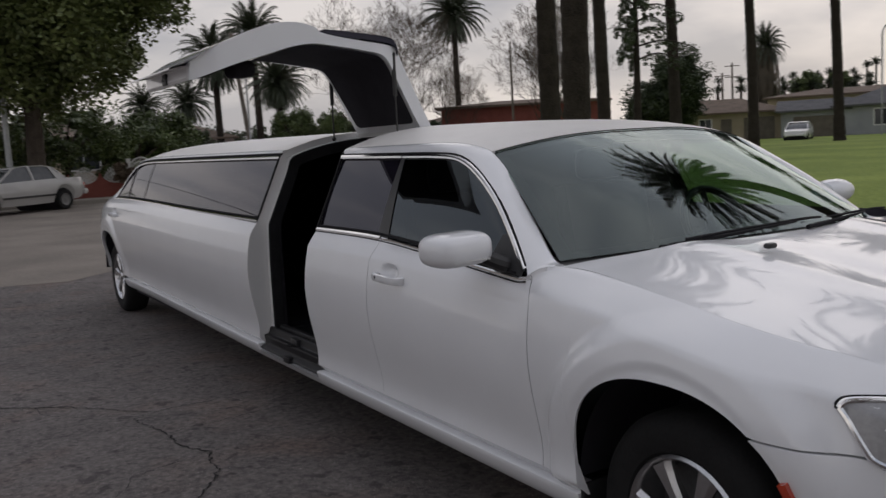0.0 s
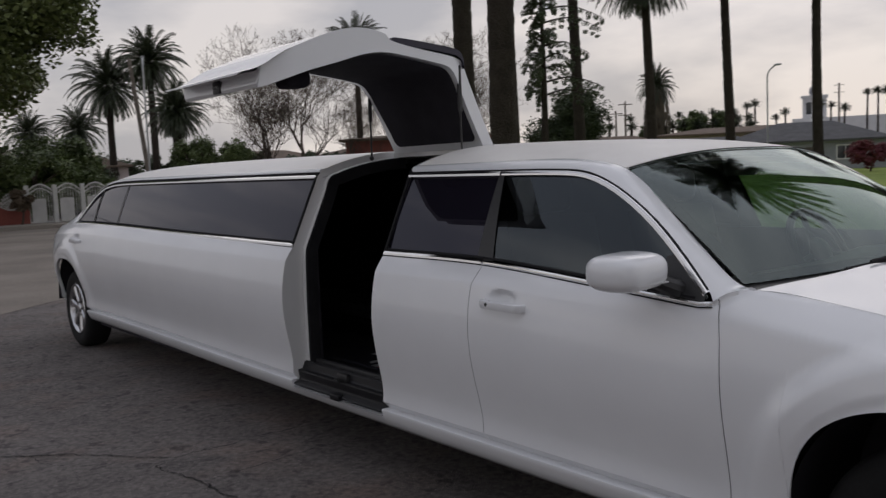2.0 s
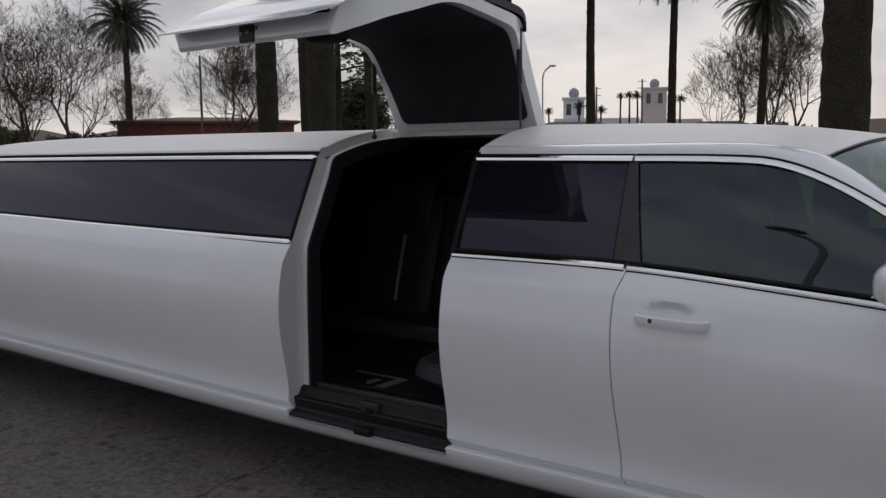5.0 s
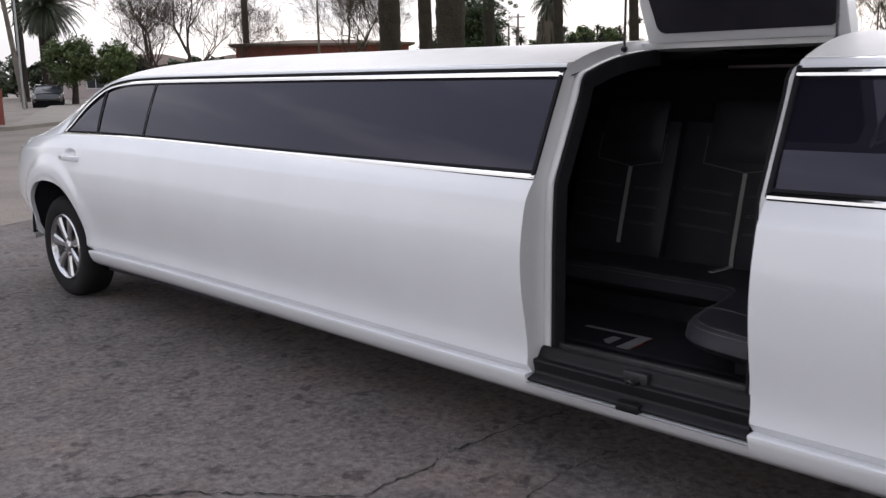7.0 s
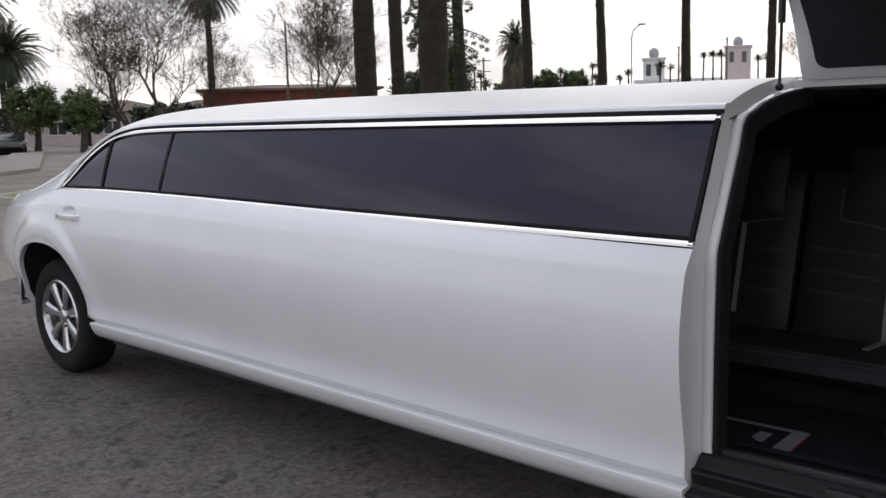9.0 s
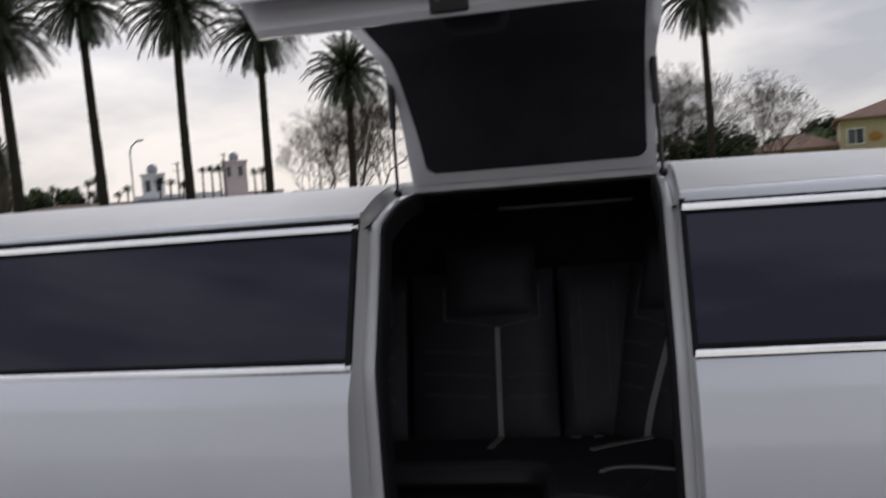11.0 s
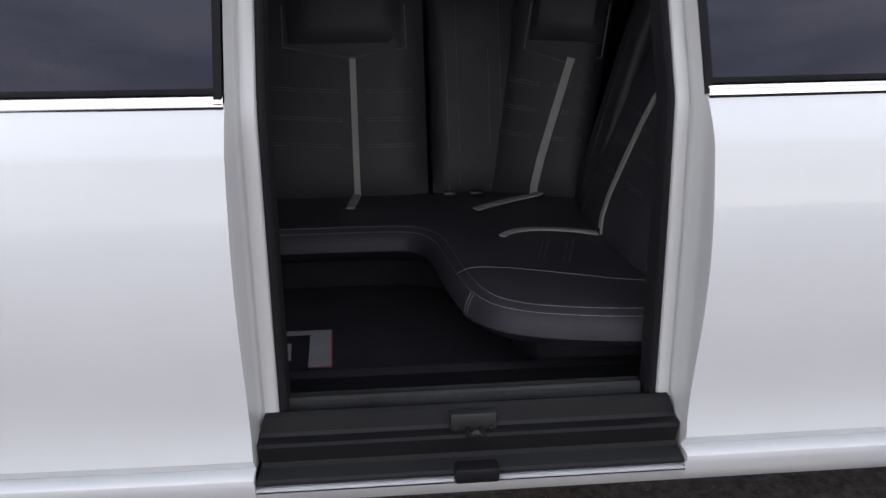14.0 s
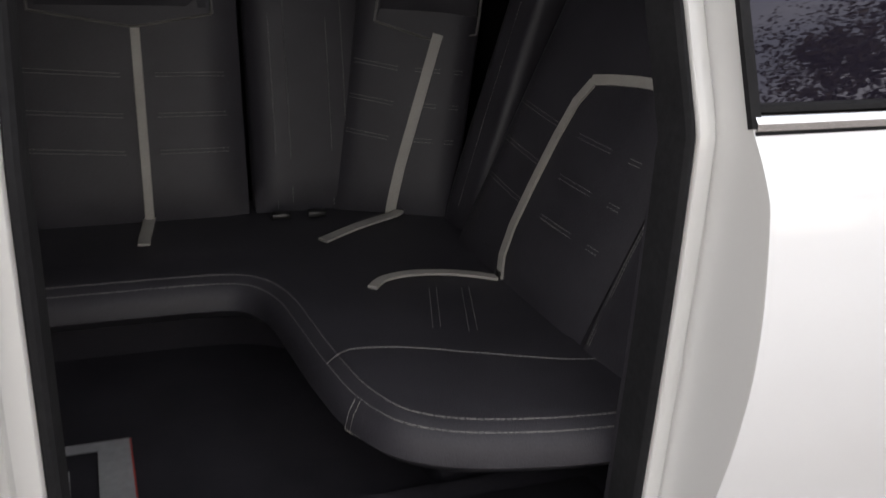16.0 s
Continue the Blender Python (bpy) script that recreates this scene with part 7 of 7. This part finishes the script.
utility_pole(-82.0, 157.0, 14.2, r=0.22)
utility_pole(-74.2, 160.8, 15.4, r=0.22)
utility_pole(-62.0, 181.0, 14.0, r=0.22)
utility_pole(-70.6, 85.1, 8.9, 2)
utility_pole(-71.5, 84.4, 7.8, 1)
utility_pole(-43.5, 33.2, 7.6, 0, r=0.09, label="thin wooden pole by the red house")
utility_pole(-55.1, 19.6, 9.5, 0, -0.95, 0.17, "leaning wooden pole at the street corner")

def street_lamp(x, y, height, turn, reach=0.8):
    t = thing("street_lamp", "tall curved steel street lamp", "street lamp", "street lamps", at=(x, y, GROUND), turn=turn)
    bm = bmesh.new()
    pts = [(0, 0, 0), (0, 0, height * 0.5), (0, 0, height - 1.2)] + smooth_path([(0, 0, height - 1.0), (0.15, 0, height - 0.45), (0.6, 0, height - 0.05), (reach * 0.75, 0, height)], 4)
    tube(bm, pts, 0.06, 8)
    part("post", bm, GALV, t)
    bm = bmesh.new()
    bmesh.ops.create_uvsphere(bm, u_segments=12, v_segments=8, radius=1.0, matrix=Matrix.Translation((reach, 0, height)) @ Matrix.Diagonal((0.32, 0.12, 0.09, 1)))
    part("lantern", bm, GALV, t)


street_lamp(-37.0, 62.9, 8.6, 25)
street_lamp(-51.6, 18.2, 9.2, 160)
street_lamp(-0.65, -7.6, 8.75, 180, 0.62)

# wires over the street
bm = bmesh.new()
for dz in (0.0, 0.5):
    pts = [(-54.5 - 0.75 + 40 * q * -0.6, 18.7 + 3 * q, 9.0 - dz - 2.5 * q * (1 - q) * 2) for q in [k / 12 for k in range(13)]]
    tube(bm, pts, 0.02, 3)
t = thing("overhead_wire", "thin black overhead wires", "wire")
part("strand", bm, RUBBER, t)
# a single wire along the far side of the street, mirrored in the long window
bm = bmesh.new()
tube(bm, [(-58.0 + 88.0 * q, -1.7 - 27.3 * q, 8.1 - 3.6 * q * (1 - q)) for q in [k / 24 for k in range(25)]], 0.022, 4)
t = thing("overhead_wire", "single slack black wire over the street", "wire")
part("strand", bm, RUBBER, t)
utility_pole(-58.0, -1.7, 8.4, 1)
utility_pole(30.0, -29.0, 8.4, 1)

# ---- garden wall with white fan-shaped grilles ----
t = thing("garden_wall", "red garden wall with white ornamental iron fans", "wall")
WALL_A, WALL_B = Vector((-31.38, -3.79, GROUND)), Vector((-29.75, 5.84, GROUND))
along = (WALL_B - WALL_A).normalized()
face = Vector((along.y, -along.x, 0))
BAYS = 9
for k in range(BAYS):
    a, b = WALL_A.lerp(WALL_B, k / BAYS), WALL_A.lerp(WALL_B, (k + 1) / BAYS)
    bm = bmesh.new()
    n = 14
    top_pts = [a.lerp(b, q / n) + Vector((0, 0, 1.02 - 0.42 * max(0.0, math.sin(math.pi * q / n)) ** 0.5)) for q in range(n + 1)]
    low_pts = [a.lerp(b, q / n) for q in range(n + 1)]
    grid(bm, [[p + face * 0.1 for p in low_pts], [p + face * 0.1 for p in top_pts], [p - face * 0.1 for p in top_pts], [p - face * 0.1 for p in low_pts]])
    part("wall_bay", bm, RED_BRICK, t, "", False)
    bm = bmesh.new()
    c = a.lerp(b, 0.5) + Vector((0, 0, 0.52))
    for i in range(13):
        w = radians(24 + 11 * i)
        tube(bm, [c + along * math.cos(w) * 0.1 + Vector((0, 0, math.sin(w) * 0.1)), c + along * math.cos(w) * 0.47 + Vector((0, 0, math.sin(w) * 0.72))], 0.019, 4)
    for r, h, e in ((0.46, 0.56, 0.016), (0.41, 0.44, 0.014), (0.30, 0.28, 0.014)):
        tube(bm, [c + along * math.cos(radians(14 + 15.2 * i)) * r + Vector((0, 0, math.sin(radians(14 + 15.2 * i)) * h)) for i in range(11)], e, 4)
    tube(bm, [c + along * math.cos(radians(180 + 18 * i)) * 0.46 + Vector((0, 0, 0.12 + math.sin(radians(180 + 18 * i)) * 0.34)) for i in range(11)], 0.014, 4)
    part("fan_grille", bm, GATE_PAINT, t, "pale iron fan")
# plain pole at the kerb before the wall
t = thing("street_pole", "pale round steel pole at the kerb", "pole", at=(-28.0, 1.62, GROUND))
bm = bmesh.new()
tube(bm, [(0, 0, 0), (0, 0, 3.2), (0.02, 0, 7.4)], lambda q: 0.105 - 0.03 * q, 12)
part("shaft", bm, GALV, t)
bm = bmesh.new()
lathe(bm, [(0.16, 0.0), (0.16, 0.02), (0.115, 0.05), (0.105, 0.12)], (0, 0, 0), 12)
bmesh.ops.rotate(bm, matrix=Matrix.Rotation(radians(90), 3, "X"), verts=bm.verts)
part("collar", bm, GALV, t)
# white scalloped gate beside the wall
GATE_A = Vector((-29.8, 5.62, GROUND))
t = thing("garden_gate", "white scalloped iron gate beside the wall", "gate")
for k in range(3):
    a, b = GATE_A + along * (0.15 + 0.92 * k), GATE_A + along * (0.15 + 0.92 * k + 0.88)
    rise = [a.lerp(b, q / 10) + Vector((0, 0, 1.22 + 0.26 * math.sin(math.pi * q / 10))) for q in range(11)]
    bm = bmesh.new()
    tube(bm, rise, 0.03, 5)
    tube(bm, [p - Vector((0, 0, 0.14)) for p in rise], 0.02, 4)
    for q in range(11):
        tube(bm, [Vector((rise[q].x, rise[q].y, GROUND + 0.1)), rise[q]], 0.014, 4)
    tube(bm, [a + Vector((0, 0, 0.15)), b + Vector((0, 0, 0.15))], 0.025, 4)
    part("gate_leaf", bm, GATE_PAINT, t)
    bm = bmesh.new()
    block(bm, (-0.24, -0.012, 0.16), (0.24, 0.012, 0.98), 0.004)
    bmesh.ops.transform(bm, matrix=Matrix.Translation(a.lerp(b, 0.45)) @ Matrix.Rotation(math.atan2(along.y, along.x), 4, "Z"), verts=bm.verts)
    part("gate_panel", bm, GATE_PAINT, t)
    bm = bmesh.new()
    block(bm, (a.x - 0.07, a.y - 0.07, GROUND), (a.x + 0.07, a.y + 0.07, 1.42), 0.01)
    part("gate_post", bm, GATE_PAINT, t)
bm = bmesh.new()
e = GATE_A + along * 3.1
block(bm, (e.x - 0.2, e.y - 0.2, GROUND), (e.x + 0.2, e.y + 0.2, 1.25), 0.02)
part("gate_pillar", bm, RED_BRICK, t)
house("wall_house", -46.0, 5.0, 90, 12, 8, 2.6, 1.0, STUCCO_TAN, SHINGLE, "tan house behind the garden wall", ((-3.0, 1.0, 1.6, 1.2), (2.0, 1.0, 1.6, 1.2)), ((0, 0, 1, 2.05),))

# pavement strips of the side street
bm = bmesh.new()
line = [(-29.2, -12.0), (-28.4, 8.5), (-31.0, 11.0), (-56.0, 22.5), (-120.0, 46.0)]
sweep(bm, [(x, y, GROUND) for x, y in line], [(-0.9, 0.0), (0.9, 0.0), (0.9, 0.13), (-0.9, 0.13)])
tagged(part("pavement", bm, WALK, None, "pale concrete pavement with a kerb", False), category="pavement", kind="structure")


# ---- parked cars ----
def saloon(name, label, x, y, turn, paint, length=4.9, width=1.85, height=1.43):
    """A parked saloon: nose towards +x before turning."""
    t = thing(name, label, "car", at=(x, y, GROUND), turn=turn)
    L, Wd = length, width / 2
    low = curve_of([(-L / 2, 0.55), (-L / 2 + 0.15, 0.36), (-1.2, 0.26), (1.2, 0.26), (L / 2 - 0.15, 0.34), (L / 2, 0.5)])
    deck = curve_of([(-L / 2, 0.70), (-L / 2 + 0.06, 0.90), (-L / 2 + 0.18, 0.955), (-1.5, 0.975), (-0.6, 0.97), (0.8, 0.94), (1.3, 0.915), (L / 2 - 0.25, 0.82), (L / 2 - 0.06, 0.76), (L / 2, 0.62)])
    half = curve_of([(-L / 2, 0.80 * Wd), (-L / 2 + 0.3, 0.95 * Wd), (-0.8, Wd), (0.8, Wd), (L / 2 - 0.35, 0.94 * Wd), (L / 2, 0.76 * Wd)])
    bm = bmesh.new()
    rows = []
    for k in range(41):
        px = -L / 2 + L * k / 40
        a, b, w = low(px), deck(px), half(px)
        for axle in (-1.42, 1.40):
            if abs(px - axle) < 0.36:
                a = max(a, 0.32 + math.sqrt(0.36**2 - (px - axle) ** 2))
        rows.append([(px, -w * 0.9, a), (px, -w, a + (b - a) * 0.35), (px, -w, a + (b - a) * 0.7), (px, -w * 0.93, b), (px, 0, b + 0.03), (px, w * 0.93, b), (px, w, a + (b - a) * 0.7), (px, w, a + (b - a) * 0.35), (px, w * 0.9, a)])
    vs = grid(bm, rows)
    bm.faces.new(vs[0])
    bm.faces.new(vs[-1])
    part("body", bm, paint, t)
    bm = bmesh.new()
    rows = []
    for px, z in ((-1.52, 0.96), (-1.12, height - 0.07), (-0.8, height - 0.01), (0.0, height), (0.35, height - 0.05), (1.12, 0.92)):
        q = (z - 0.92) / (height - 0.92)
        rows.append([(px, -Wd * 0.93, 0.93), (px, -Wd * (0.93 - 0.2 * q), z - 0.03 * q), (px, 0, z), (px, Wd * (0.93 - 0.2 * q), z - 0.03 * q), (px, Wd * 0.93, 0.93)])
    vs = grid(bm, rows)
    part("cabin", bm, WINDOW, t, "dark glazed cabin")
    bm = bmesh.new()
    grid(bm, [[(px, s * Wd * 0.745, z + 0.008) for s in (-1, -0.5, 0, 0.5, 1)] for px, z in ((-1.16, height - 0.07), (-0.8, height - 0.01), (0.0, height), (0.38, height - 0.05))])
    flange(bm, (0, 0, -0.03))
    part("roof", bm, paint, t)
    for s in (-1, 1):
        for x0, z0, x1, z1 in ((-1.52, 0.96, -1.12, height - 0.07), (0.35, height - 0.05, 1.12, 0.92), (-0.25, 0.95, -0.22, height - 0.03)):
            q0, q1 = (z0 - 0.92) / (height - 0.92), (z1 - 0.92) / (height - 0.92)
            bm = bmesh.new()
            tube(bm, [(x0, s * Wd * (0.94 - 0.2 * q0), z0), (x1, s * Wd * (0.94 - 0.2 * q1), z1)], 0.035, 6)
            part("pillar", bm, paint, t)
        bm = bmesh.new()
        q = (height - 0.09 - 0.92) / (height - 0.92)
        grid(bm, [[(-1.56, s * Wd * 0.945, 0.95), (-1.16, s * Wd * (0.945 - 0.2 * q), height - 0.09)], [(-1.16, s * Wd * 0.95, 0.95), (-0.98, s * Wd * (0.95 - 0.2 * q), height - 0.07)]])
        flange(bm, (0, -s * 0.02, 0))
        part("rear_pillar", bm, paint, t)
        bm = bmesh.new()
        block(bm, (-1.0, s * (Wd + 0.002) - 0.012, 0.46), (1.0, s * (Wd + 0.002) + 0.012, 0.52), 0.005)
        part("side_moulding", bm, PLASTIC, t)
    for end in (-1, 1):
        bm = bmesh.new()
        block(bm, (end * (L / 2 + 0.01) - 0.09, -Wd * 0.86, 0.42), (end * (L / 2 + 0.01) + 0.09, Wd * 0.86, 0.60), 0.05, 2)
        part("bumper", bm, paint, t)
    for axle in (-1.42, 1.40):
        for s in (-1, 1):
            bm = bmesh.new()
            lathe(bm, [(0.20, 0.0), (0.22, -0.02 * 1), (0.30, -0.015), (0.32, 0.02), (0.32, 0.18), (0.2, 0.2)], (axle, 0, 0.32), 24)
            for v in bm.verts:
                v.co.y = s * (Wd - 0.03 - v.co.y)
            w = part("tyre", bm, TYRE, t)
            bm = bmesh.new()
            lathe(bm, [(0.192, -0.012), (0.14, 0.01), (0.05, 0.0), (0.001, -0.005)], (axle, 0, 0.32), 20)
            for v in bm.verts:
                v.co.y = s * (Wd - 0.03 - v.co.y)
            part("rim", bm, RIM_GREY, w)
        bm = bmesh.new()
        lathe(bm, [(0.355, -Wd * 0.86), (0.355, Wd * 0.86)], (axle, 0, 0.32), 20)
        part("wheel_housing", bm, LINER, t)
    for s in (-1, 1):
        bm = bmesh.new()
        block(bm, (L / 2 - 0.22, s * Wd * 0.62 - 0.16, 0.60), (L / 2 - 0.04, s * Wd * 0.62 + 0.16, 0.70), 0.03, 2)
        part("headlamp", bm, CHROME, t)
        bm = bmesh.new()
        block(bm, (-L / 2 - 0.01, s * Wd * 0.62 - 0.18, 0.66), (-L / 2 + 0.12, s * Wd * 0.62 + 0.18, 0.80), 0.02, 2)
        part("tail_lamp", bm, LENS_RED, t)
    return t


saloon("parked_car", "silver-white saloon parked by the garden wall", -25.0, 1.14, -52, SILVER_PAINT, 4.9, 1.85, 1.40)
saloon("parked_car", "dark saloon standing at the street corner", -57.4, 22.0, -24, DARK_PAINT, 4.6)
saloon("parked_car", "white hatchback on the garage drive", -40.3, 57.5, -60, WHITE_CAR, 4.2, 1.75, 1.48)
saloon("parked_car", "white car parked behind the garden gate", -40.0, 10.0, 20, WHITE_CAR, 4.7)
saloon("parked_car", "white car parked beside the lawn", -15.5, 63.0, 10, WHITE_CAR, 4.7)
